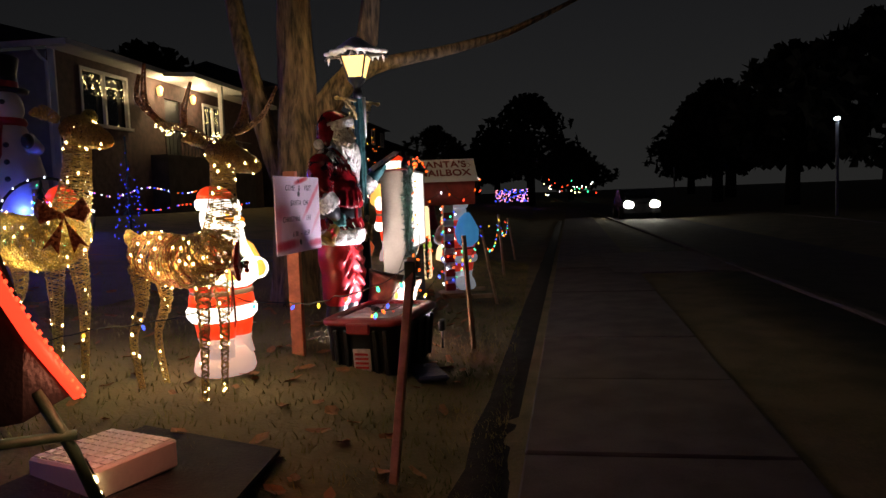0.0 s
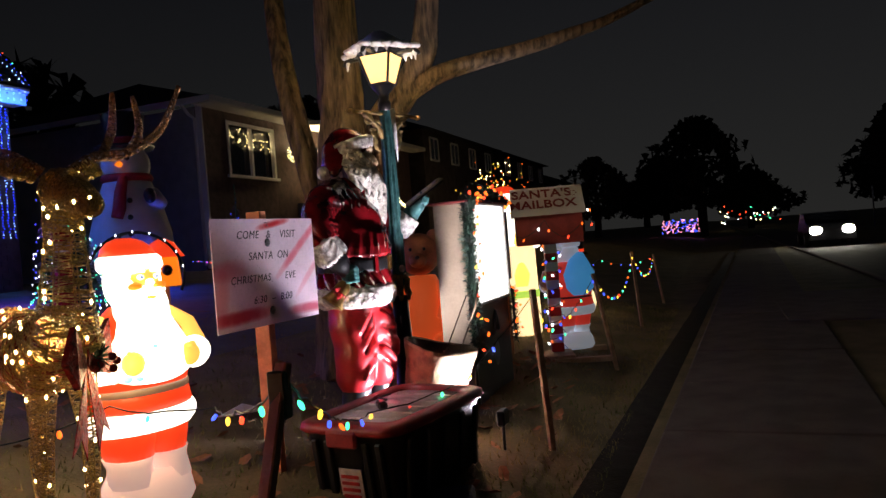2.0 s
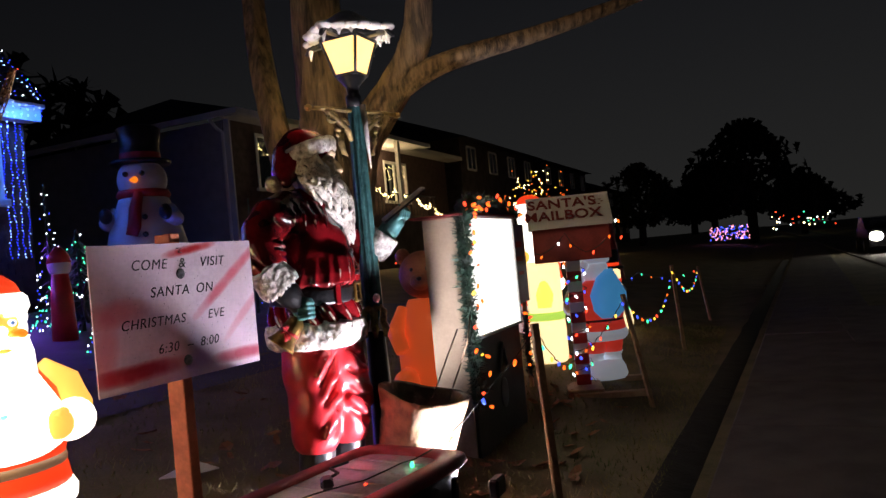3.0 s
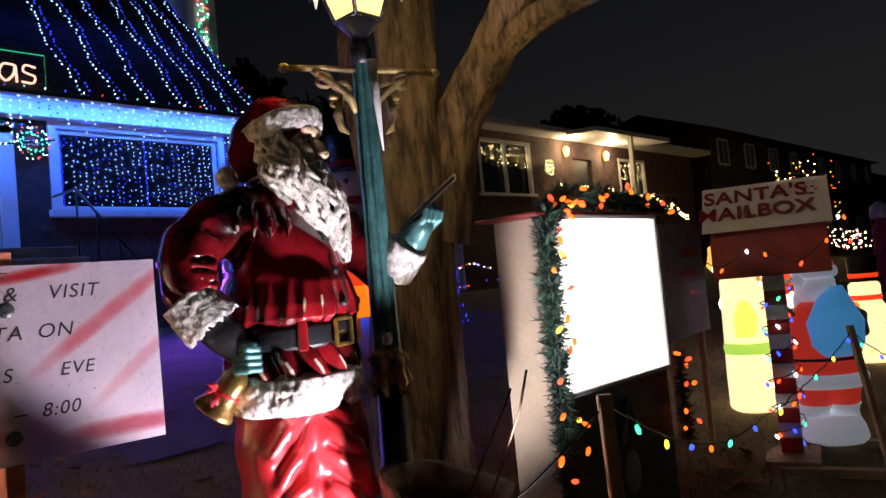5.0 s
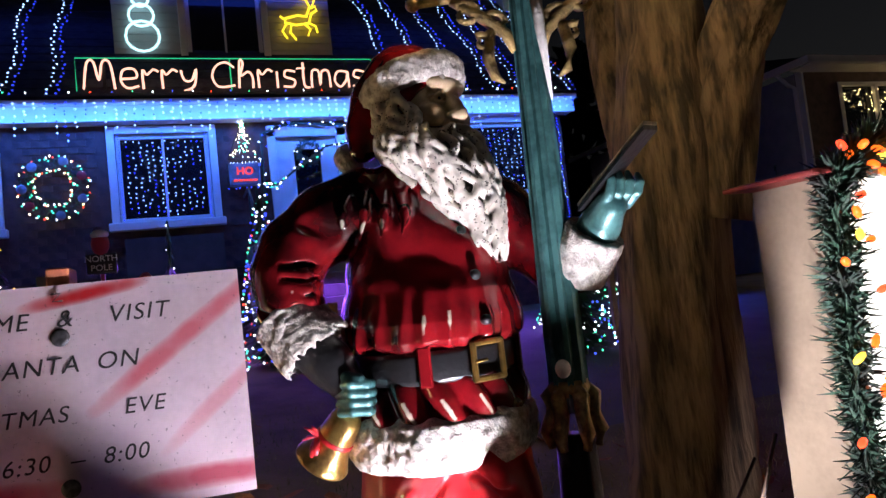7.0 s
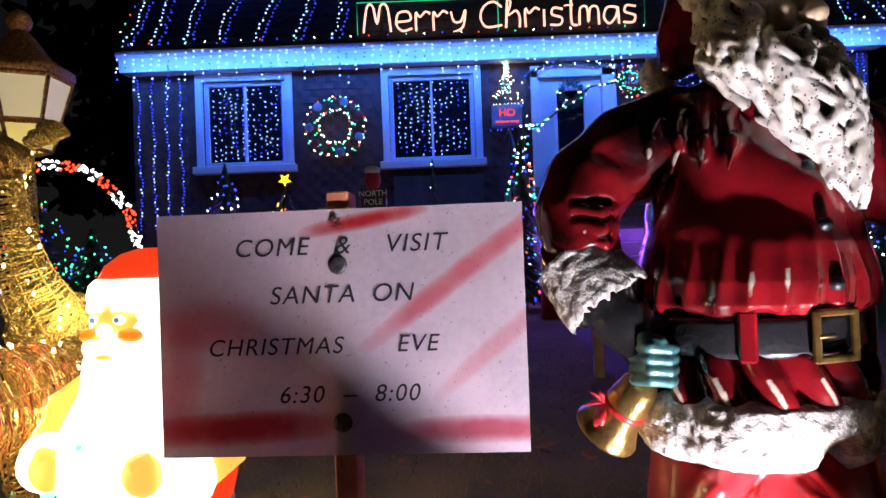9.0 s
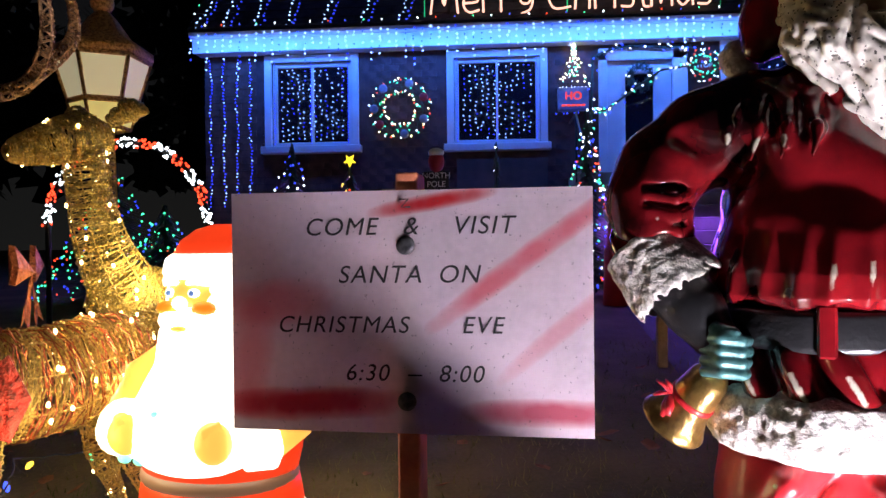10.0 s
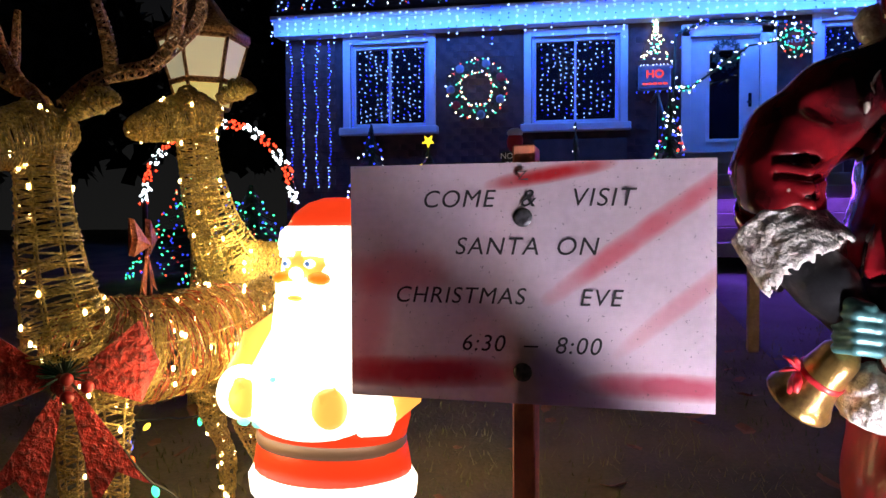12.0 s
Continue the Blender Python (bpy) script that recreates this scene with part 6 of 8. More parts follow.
# ---- notice board on a post ----
def sign_face():
    m = mat("corrugated_sign_plastic", (0.74, 0.63, 0.69), 0.5, var=0.12, scale=5, bump=0.0)
    n, l = m.node_tree.nodes, m.node_tree.links
    b = n["Principled BSDF"]
    col = b.inputs["Base Color"].links[0].from_socket
    tc = n.new("ShaderNodeTexCoord")
    sep = n.new("ShaderNodeSeparateXYZ")
    nz = n.new("ShaderNodeTexNoise")
    nz.inputs["Scale"].default_value = 14
    l.new(tc.outputs["Object"], sep.inputs[0]), l.new(tc.outputs["Object"], nz.inputs["Vector"])
    for cy, cz, ang, hw, hh, k, tint in ((0.055, 0.238, 9, 0.13, 0.018, 1.0, (0.55, 0.02, 0.03)), (0.26, 0.115, 36, 0.24, 0.024, 0.75, (0.62, 0.06, 0.10)), (-0.24, -0.205, 2, 0.22, 0.035, 0.85, (0.50, 0.02, 0.07)), (0.30, -0.215, 0, 0.17, 0.028, 0.85, (0.48, 0.02, 0.07)), (-0.30, 0.02, 4, 0.13, 0.05, 0.45, (0.60, 0.08, 0.14)), (-0.36, -0.10, 80, 0.12, 0.05, 0.4, (0.60, 0.08, 0.14)), (0.33, -0.04, 40, 0.16, 0.02, 0.4, (0.62, 0.08, 0.12))):
        c, s = math.cos(radians(ang)), math.sin(radians(ang))
        def lin(a, bb, off):
            p, q = n.new("ShaderNodeMath"), n.new("ShaderNodeMath")
            p.operation = q.operation = "MULTIPLY_ADD"
            l.new(sep.outputs["Y"], p.inputs[0])
            p.inputs[1].default_value, p.inputs[2].default_value = a, off
            l.new(sep.outputs["Z"], q.inputs[0])
            q.inputs[1].default_value = bb
            l.new(p.outputs[0], q.inputs[2])
            r = n.new("ShaderNodeMath")
            r.operation = "POWER"
            ab = n.new("ShaderNodeMath")
            ab.operation = "ABSOLUTE"
            l.new(q.outputs[0], ab.inputs[0]), l.new(ab.outputs[0], r.inputs[0])
            r.inputs[1].default_value = 2.5
            return r.outputs[0]
        u = lin(c / hw, s / hw, -(c * cy + s * cz) / hw)
        v = lin(-s / hh, c / hh, (s * cy - c * cz) / hh)
        ad, ad2, mr, mx = n.new("ShaderNodeMath"), n.new("ShaderNodeMath"), n.new("ShaderNodeMapRange"), n.new("ShaderNodeMix")
        l.new(u, ad.inputs[0]), l.new(v, ad.inputs[1])
        ad2.operation = "MULTIPLY_ADD"
        l.new(nz.outputs[0], ad2.inputs[0])
        ad2.inputs[1].default_value = 1.0
        l.new(ad.outputs[0], ad2.inputs[2])
        mr.inputs[1].default_value, mr.inputs[2].default_value, mr.inputs[3].default_value, mr.inputs[4].default_value = 0.6, 1.9, k, 0.0
        l.new(ad2.outputs[0], mr.inputs[0])
        mx.data_type = "RGBA"
        mx.inputs[7].default_value = (*tint, 1)
        l.new(col, mx.inputs[6]), l.new(mr.outputs[0], mx.inputs[0])
        col = mx.outputs[2]
    sp = n.new("ShaderNodeTexNoise")
    sp.inputs["Scale"].default_value = 130
    l.new(tc.outputs["Object"], sp.inputs["Vector"])
    mr, mx = n.new("ShaderNodeMapRange"), n.new("ShaderNodeMix")
    mr.inputs[1].default_value, mr.inputs[2].default_value, mr.inputs[3].default_value, mr.inputs[4].default_value = 0.69, 0.74, 0.0, 0.6
    l.new(sp.outputs[0], mr.inputs[0])
    mx.data_type = "RGBA"
    mx.inputs[7].default_value = (0.10, 0.09, 0.10, 1)
    l.new(col, mx.inputs[6]), l.new(mr.outputs[0], mx.inputs[0])
    l.new(mx.outputs[2], b.inputs["Base Color"])
    tr_, sh = n.new("ShaderNodeBsdfTranslucent"), n.new("ShaderNodeMixShader")
    l.new(mx.outputs[2], tr_.inputs["Color"])
    sh.inputs[0].default_value = 0.48
    l.new(b.outputs[0], sh.inputs[1]), l.new(tr_.outputs[0], sh.inputs[2])
    l.new(sh.outputs[0], n["Material Output"].inputs[0])
    return m


M_sign = sign_face()
ns = thing("notice_board", (-1.512, 5.563, 0.21), "white plastic notice with pink streaks on a wooden post", "sign", yaw=-4.0)
g = Geo()
ridge = 66
vs, fs = [], []
for k in range(ridge + 1):
    z = -0.265 + 0.53 * k / ridge
    d = 0.0 if k % 2 else -0.0002
    vs += [(0.004 + d, -0.40, z), (0.004 + d, 0.40, z)]
fs = [(2 * k, 2 * k + 1, 2 * k + 3, 2 * k + 2) for k in range(ridge)]
o = len(vs)
vs += [(-0.003, -0.40, -0.265), (-0.003, 0.40, -0.265), (-0.003, 0.40, 0.265), (-0.003, -0.40, 0.265)]
fs += [(o + 3, o + 2, o + 1, o), (0, o, o + 1, 1), (o + 3, 2 * ridge, 2 * ridge + 1, o + 2), tuple([o + 3, o] + [2 * k for k in range(ridge + 1)]), tuple([o + 1, o + 2] + [2 * k + 1 for k in range(ridge, -1, -1)])]
bd = part("board", Geo().add(vs, fs, 0, False), M_sign, ns)
bd.location = (0.025, 0, 1.035)
# the lit figure's orange glow is put into the post's colour
part("post", Geo().box((-0.028, 0, 0.64), (0.09, 0.05, 1.40), bev=0.004), M_glowtintwood, ns, "wooden post tinted orange for the lit figure's glow")
for z in (1.035 + 0.145, 1.035 - 0.195):
    part("screw", Geo().loft([(0, 0, 0, 0.021, 0.021), (0.0012, 0, 0, 0.021, 0.021), (0.0014, 0, 0, 0.011, 0.011), (0.002, 0, 0, 0.009, 0.009)], 16), M_washer, ns).matrix_basis = Matrix.Translation((0.030, 0, z)) @ FACE_STREET
part("staple", Geo().tube([(0.032, -0.012, 1.035 + 0.245), (0.036, 0.008, 1.035 + 0.245), (0.036, -0.008, 1.035 + 0.228), (0.032, 0.012, 1.035 + 0.228)], 0.0022, 5), M_washer, ns, "bent wire staple")
for txt, y, z, s in (("COME", -0.147, 0.185, 0.055), ("&", 0.010, 0.185, 0.055), ("VISIT", 0.168, 0.185, 0.055), ("SANTA", -0.06, 0.08, 0.055), ("ON", 0.115, 0.08, 0.055), ("CHRISTMAS", -0.145, -0.03, 0.052), ("EVE", 0.165, -0.03, 0.052), ("6:30", -0.09, -0.135, 0.052), ("–", 0.015, -0.135, 0.06), ("8:00", 0.118, -0.135, 0.052)):
    letters("lettering", txt, s, M_ink, ns, Matrix.Translation((0.0305, y, 1.035 + z)) @ FACE_STREET, 0.0006, 1.12, 0.22, 0.0)

# ---- storage tote ----
tz = ground_z(-0.98) - 0.03
tt = thing("storage_tote", (-0.98, 5.86, tz), "black plastic storage tote with red rimmed lid", "storage box", yaw=-9)
tub = part("tub", Geo().loft([(0.0, 0, 0, 0.215, 0.35), (0.02, 0, 0, 0.225, 0.36), (0.33, 0, 0, 0.255, 0.405), (0.34, 0, 0, 0.265, 0.415), (0.36, 0, 0, 0.265, 0.415)], 40, 0, True, 7.0), M_tote, tt)
for s in (-1, 1):
    for y in (-0.30, -0.16, 0.0, 0.16, 0.30):
        part("rib", Geo().box((s * 0.245, y, 0.17), (0.022, 0.03, 0.30), 0, Matrix.Rotation(s * 0.09, 3, "Y"), 0.005), M_tote, tub)
    for x in (-0.17, -0.10, 0.10, 0.17):
        part("rib", Geo().box((x, s * 0.392, 0.17), (0.03, 0.022, 0.30), 0, Matrix.Rotation(-s * 0.13, 3, "X"), 0.005), M_tote, tub)
g = Geo()
g.loft([(0.35, 0, 0, 0.275, 0.43), (0.36, 0, 0, 0.285, 0.44), (0.385, 0, 0, 0.28, 0.435), (0.395, 0, 0, 0.255, 0.41), (0.392, 0, 0, 0.20, 0.34), (0.375, 0, 0, 0.19, 0.33)], 40, 0, False, 7.0)
part("lid", g, M_lid, tt, "red plastic lid rim")
g = Geo().loft([(0.365, 0, 0, 0.20, 0.34), (0.378, 0, 0, 0.195, 0.335)], 40, 0, True, 7.0)
for k in range(5):
    g.box((0, -0.24 + 0.12 * k, 0.380), (0.32, 0.012, 0.006))
part("lid_panel", g, M_lidgrey, tt, "pale ribbed lid panel")
for s in (-1, 1):
    part("latch", Geo().box((0, s * 0.435, 0.335), (0.16, 0.03, 0.075), bev=0.01), M_lid, tt, "red latch")
lb = part("label_plate", Geo().box((0.0, -0.385, 0.12), (0.12, 0.006, 0.15), 0, Matrix.Rotation(0.13, 3, "X")), M_label, tt, "printed paper label")
g = Geo()
for k in range(4):
    g.box((0, -0.387 - 0.004 * k, 0.07 + 0.03 * k), (0.09, 0.006, 0.014), 0, Matrix.Rotation(0.13, 3, "X"))
part("label_bars", g, M_redprint, lb)

tt.scale = (1.08, 1.10, 1.06)

pg = thing("cable_plug", (-1.0, 5.72, 0.515), "black plug joint of the light string on a lid", "plug", yaw=35)
part("housing", Geo().box((0, 0, 0.02), (0.05, 0.085, 0.04), bev=0.012), M_black, pg)
part("cord", Geo().tube([(0, 0.04, 0.02), (0.05, 0.14, 0.012), (0.02, 0.24, 0.008), (0.10, 0.30, 0.008)], 0.006, 6), M_wire, pg)
thing("blue_tarp", (-0.62, 5.62, ground_z(-0.62) + 0.01), "folded dark blue plastic sheet on the grass", "tarp", yaw=20, geo=Geo().box((0, 0, 0.02), (0.22, 0.42, 0.04), bev=0.015), mats=[M_tarp])

# ---- lit cabinet with garland ----
cb = thing("lit_display_cabinet", (-1.22, 7.87, 0.15), "tall wooden cabinet with a glaring white lit panel", "display")
g = Geo()
for c, s in (((0.045, -0.47, 0.71), (0.22, 0.018, 1.45)), ((0.045, 0.47, 0.71), (0.22, 0.018, 1.45)), ((-0.055, 0, 0.71), (0.018, 0.92, 1.45))):
    part("side_panel", Geo().box(c, s), M_beige, cb)
part("top", Geo().box((0.035, 0, 1.45), (0.33, 1.06, 0.014), bev=0.004), M_mailred, cb, "thin reddish top board")
part("lower_panel", Geo().box((0.165, 0, 0.34), (0.02, 0.92, 0.72)), M_dkpanel, cb, "dark panel with a faint painted figure")
part("light_panel", Geo().box((0.178, 0, 1.065), (0.02, 0.90, 0.72), bev=0.004), G_board, cb, "glowing white panel")
g = Geo()
for y, z, sy, sz in ((-0.455, 1.065, 0.02, 0.76), (0.455, 1.065, 0.02, 0.76), (0, 0.695, 0.93, 0.02), (0, 1.435, 0.93, 0.02)):
    g.box((0.19, y, z), (0.03, sy, sz), bev=0.004)
part("panel_frame", g, M_white, cb)
g = Geo().tube([(0.178, -0.02, 0.42), (0.18, 0.06, 0.60), (0.178, 0.12, 0.45)], 0.012, 6).ball((0.178, 0.04, 0.28), (0.006, 0.07, 0.10), 0, 14, 8)
part("painted_figure", g, M_bluegrey, cb)
garland("cabinet_garland", [(-1.03, 7.41, 0.45), (-1.03, 7.40, 1.1), (-1.03, 7.42, 1.58), (-1.05, 7.6, 1.68)], 0.082, 4600, "green garland with orange bulbs on a cabinet edge", ["orange", "red", "orange", "orange", "yellow"], 24)
garland("cabinet_garland", [(-1.05, 7.55, 1.66), (-1.08, 7.85, 1.69), (-1.08, 8.2, 1.67), (-1.05, 8.5, 1.62)], 0.075, 2600, "green garland with orange bulbs on a cabinet top", ["orange", "orange", "red"], 13)
garland("cabinet_garland", [(-1.03, 8.44, 0.9), (-1.03, 8.46, 0.45)], 0.06, 600, "green garland with orange bulbs on a cabinet edge", ["orange", "red"], 9)
sp = thing("propped_sign", (-1.28, 9.12, 0.18), "faded blue-grey sign board with worn red print", "sign", yaw=6)
part("board", Geo().box((0, 0, 1.06), (0.02, 0.70, 0.66), bev=0.003), M_bluegrey, sp)
part("print_bars", Geo().box((0.012, 0.1, 1.22), (0.004, 0.22, 0.05)).box((0.012, 0.05, 1.10), (0.004, 0.30, 0.04)).box((0.012, 0.12, 0.98), (0.004, 0.18, 0.03)), M_redprint, sp)
for y in (-0.25, 0.25):
    part("leg", Geo().box((-0.02, y, 0.4), (0.03, 0.04, 0.85)), M_wood, sp)

# ---- letter box on a striped post ----
mb = thing("letter_box", (-0.92, 9.55, 0.10), "red wooden letter box on a striped post with lights", "mailbox", yaw=17)
post = part("post", Geo().box((0, 0, 0.63), (0.11, 0.11, 1.14)), M_redplastic, mb, "red and white striped post")
for i in range(13):
    part("stripe", Geo().box((0, 0, 0.104 + 0.088 * i), (0.12, 0.12, 0.087), 0, bev=0.004), M_paperwhite if i % 2 else M_redplastic, post)
part("body", Geo().box((0, 0, 1.28), (0.64, 0.34, 0.32), bev=0.006), M_mailred, mb)
g = Geo()
g.slab([(-0.35, -0.24, 1.40), (0.35, -0.24, 1.40), (0.35, 0.0, 1.67), (-0.35, 0.0, 1.67)], (0, 0.012, 0.012))
g.slab([(-0.35, 0.24, 1.40), (-0.35, 0.0, 1.67), (0.35, 0.0, 1.67), (0.35, 0.24, 1.40)], (0, -0.012, 0.012))
part("roof", g, M_paperwhite, mb, "white painted roof boards")
part("gable", Geo().slab([(0.318, -0.17, 1.44), (0.318, 0.17, 1.44), (0.318, 0, 1.64)], (0.004, 0, 0)).slab([(-0.318, -0.17, 1.44), (-0.318, 0.17, 1.44), (-0.318, 0, 1.64)], (-0.004, 0, 0)), M_mailred, mb)
tilt = math.atan2(0.27, 0.24)
fm = Matrix.Translation((-0.05, -0.128, 1.545)) @ Matrix.Rotation(tilt, 4, "X")
letters("lettering", "SANTA'S", 0.145, M_redink, mb, fm @ Matrix.Translation((0.0, 0.085, 0.004)), 0.002, 1.05, 0, 0.003)
letters("lettering", "MAILBOX", 0.145, M_redink, mb, fm @ Matrix.Translation((0.0, -0.055, 0.004)), 0.002, 1.05, 0, 0.003)
g = Geo()
for a in range(6):
    g.ball(fm @ Vector((0.30 + 0.035 * math.cos(a), 0.07 + 0.03 * math.sin(a), 0.004)), (0.012, 0.010, 0.004), 0, 6, 4)
part("painted_holly", g, M_redink, mb)
part("base", Geo().box((0, 0, 0.02), (0.30, 0.42, 0.05), bev=0.005).box((0, -0.22, -0.005), (1.05, 0.07, 0.05), bev=0.004).box((0.05, 0.5, -0.01), (1.0, 0.07, 0.05), bev=0.004).box((0, 0.15, -0.02), (0.3, 0.7, 0.04), bev=0.004), M_wood, mb, "pale timber base planks")
pl = []
for i in range(64):
    a = i * 0.72
    pl.append(Vector((-0.92, 9.55, 0.18)) + Vector((0.095 * math.cos(a), 0.095 * math.sin(a), 0.018 * i)))
bulb_string("post_lights", pl, ["cblue", "red", "white", "orange", "cblue", "green", "white"], 0.085, "coloured bulbs wound round a striped post")
bulb_string("mailbox_lights", [(-1.24, 9.30, 1.35), (-1.1, 9.22, 1.30), (-0.9, 9.30, 1.45), (-0.75, 9.36, 1.28), (-0.55, 9.43, 1.42), (-0.50, 9.6, 1.62), (-0.52, 9.75, 1.4)], ["orange", "white", "orange", "red"], 0.15, "orange and white bulbs looped over a letter box", sag=0.1)


# ---- glowing hollow plastic figures ----
def blow_mold(name, at, h, yaw, mats, label, lit=True):
    """A standing bearded figure in a cap, height 1 before scaling; front is +x."""
    g = Geo()
    W, RD, SK, BL, BT, EY, TE, BS = range(8)
    s = h / 1.21
    def P(z):
        return z * s
    g.loft([(P(0.0), 0, 0, .17 * s, .20 * s), (P(.03), 0, 0, .185 * s, .215 * s), (P(.10), 0, 0, .175 * s, .20 * s), (P(.17), 0, 0, .135 * s, .165 * s)], 26, BS)
    for sd in (-1, 1):
        g.loft([(P(.12), .03 * s, .09 * sd * s, .12 * s, .095 * s), (P(.2), .02 * s, .085 * sd * s, .11 * s, .09 * s), (P(.24), .01 * s, .085 * sd * s, .125 * s, .105 * s)], 18, BS)
        g.loft([(P(.24), .01 * s, .08 * sd * s, .125 * s, .10 * s), (P(.32), .01 * s, .08 * sd * s, .14 * s, .115 * s), (P(.42), 0, .075 * sd * s, .155 * s, .13 * s)], 18, RD)
    g.loft([(P(.35), 0, 0, .17 * s, .225 * s), (P(.38), 0, 0, .195 * s, .25 * s), (P(.42), 0, 0, .20 * s, .255 * s), (P(.45), 0, 0, .18 * s, .24 * s)], 30, W)
    g.loft([(P(.44), 0, 0, .185 * s, .24 * s), (P(.50), 0, 0, .182 * s, .228 * s), (P(.53), 0, 0, .175 * s, .222 * s)], 30, RD)
    g.loft([(P(.515), .005 * s, 0, .176 * s, .222 * s), (P(.53), .005 * s, 0, .182 * s, .226 * s), (P(.548), .005 * s, 0, .178 * s, .222 * s)], 30, BT)
    g.loft([(P(.54), .0, 0, .172 * s, .22 * s), (P(.60), .0, 0, .185 * s, .235 * s), (P(.68), .0, 0, .19 * s, .24 * s), (P(.78), 0, 0, .165 * s, .215 * s), (P(.85), 0, 0, .12 * s, .16 * s), (P(.90), 0, 0, .09 * s, .10 * s)], 30, RD)
    # broad beard over a white bag
    g.loft([(P(.575), .08 * s, 0, .10 * s, .13 * s), (P(.62), .10 * s, 0, .125 * s, .19 * s), (P(.70), .10 * s, 0, .13 * s, .20 * s), (P(.77), .09 * s, 0, .11 * s, .165 * s), (P(.84), .08 * s, 0, .10 * s, .125 * s), (P(.92), .07 * s, 0, .09 * s, .125 * s), (P(.98), .05 * s, 0, .08 * s, .115 * s)], 28, W)
    for k in range(16):
        g.ball((.185 * s + rnd.uniform(-.01, .03), rnd.uniform(-.17, .1) * s, P(rnd.choice((.60, .62, .64, .72)))), (.012 * s, .022 * s, .015 * s), TE, 8, 5)
    # bag held in both arms
    g.ball((.115 * s, 0, P(.66)), (.125 * s, .215 * s, .115 * s), W, 24, 14)
    for sd in (-1, 1):
        g.tube([(0, .15 * sd * s, P(.84)), (.02 * s, .225 * sd * s, P(.77)), (.06 * s, .245 * sd * s, P(.69)), (.12 * s, .225 * sd * s, P(.655))], [.055 * s, .075 * s, .07 * s, .055 * s], 18, SK)
        g.tube([(.09 * s, .235 * sd * s, P(.665)), (.105 * s, .228 * sd * s, P(.66)), (.155 * s, .19 * sd * s, P(.66)), (.165 * s, .18 * sd * s, P(.66))], [.045 * s, .075 * s, .07 * s, .045 * s], 18, W)
        g.ball((.205 * s, .135 * sd * s, P(.665)), (.040 * s, .050 * s, .052 * s), SK, 16, 10)
        g.tube([(.20 * s, .155 * sd * s, P(.70)), (.235 * s, .125 * sd * s, P(.69))], [.022 * s, .016 * s], 10, SK)
    # head
    g.ball((.02 * s, 0, P(1.0)), (.125 * s, .125 * s, .14 * s), W, 22, 14)
    g.ball((.055 * s, 0, P(1.02)), (.105 * s, .092 * s, .065 * s), SK, 18, 10)
    g.ball((.158 * s, 0, P(1.0)), (.022 * s, .02 * s, .018 * s), W, 10, 6)
    for sd in (-1, 1):
        g.ball((.135 * s, .055 * sd * s, P(.985)), (.03 * s, .034 * s, .02 * s), BL, 10, 6)
        g.ball((.148 * s, .036 * sd * s, P(1.025)), (.012 * s, .018 * s, .012 * s), W, 8, 6)
        g.ball((.158 * s, .036 * sd * s, P(1.025)), (.006 * s, .008 * s, .008 * s), EY, 8, 6)
        g.tube([(.148 * s, .015 * sd * s, P(1.05)), (.15 * s, .045 * sd * s, P(1.06)), (.125 * s, .075 * sd * s, P(1.045))], [.006 * s, .014 * s, .005 * s], 6, W)
        g.tube([(.155 * s, .0, P(.965)), (.158 * s, .045 * sd * s, P(.955)), (.12 * s, .09 * sd * s, P(.965))], [.014 * s, .022 * s, .008 * s], 8, W)
    g.ball((.165 * s, 0, P(.935)), (.012 * s, .026 * s, .008 * s), SK, 8, 5)
    g.loft([(P(1.055), .01 * s, 0, .125 * s, .13 * s), (P(1.075), .01 * s, 0, .138 * s, .142 * s), (P(1.11), .005 * s, 0, .135 * s, .138 * s), (P(1.125), 0, 0, .12 * s, .125 * s)], 24, W)
    g.loft([(P(1.12), 0, 0, .12 * s, .123 * s), (P(1.16), -.01 * s, 0, .105 * s, .108 * s), (P(1.19), -.02 * s, 0, .07 * s, .075 * s), (P(1.205), -.03 * s, 0, .03 * s, .035 * s)], 24, RD)
    g.ball((-.05 * s, .12 * s, P(1.04)), .04 * s, W, 10, 8)
    return thing(name, at, label, "plastic figure", yaw=yaw, geo=g, mats=mats)


LIT = [G_white, G_red, G_skin, G_blush, G_belt, G_eye, G_teal, G_base]
UNLIT = [M_plastic, M_redplastic, M_skin, M_skin, M_black, M_black, M_plastic, M_plastic]
blow_mold("lit_christmas_figure", (-1.84, 5.00, ground_z(-1.84)), 1.20, -16, LIT, "glowing hollow plastic figure in a red cap with white beard")
# weak emission on this figure's white, red and blue parts
blow_mold("plastic_christmas_figure", (-0.86, 10.12, ground_z(-0.86)), 1.22, 125, [G_dimwhite, G_dimred, M_skin, M_skin, M_black, M_black, G_dimblue, G_dimwhite], "weakly emissive red and white plastic figure with blue sack")
sk = Geo().loft([(0.56, -0.12, -0.03, .08, .10), (0.64, -0.15, -0.04, .13, .16), (0.78, -0.15, -0.04, .14, .17), (0.92, -0.11, -0.06, .09, .10), (1.0, -0.06, -0.09, .04, .05)], 24, 0)
sk = part("sack", sk, G_dimblue, bpy.data.objects["plastic_christmas_figure"], "weakly emissive blue sack")
blow_mold("lit_tall_figure", (-2.15, 12.5, ground_z(-2.15)), 1.77, -60, LIT, "tall glowing figure in a red cap behind the letter box")
g = Geo().loft([(0.0, 0, 0, .165, .165), (.03, 0, 0, .185, .185), (.30, 0, 0, .185, .185), (.42, 0, 0, .18, .18)], 26, 0)
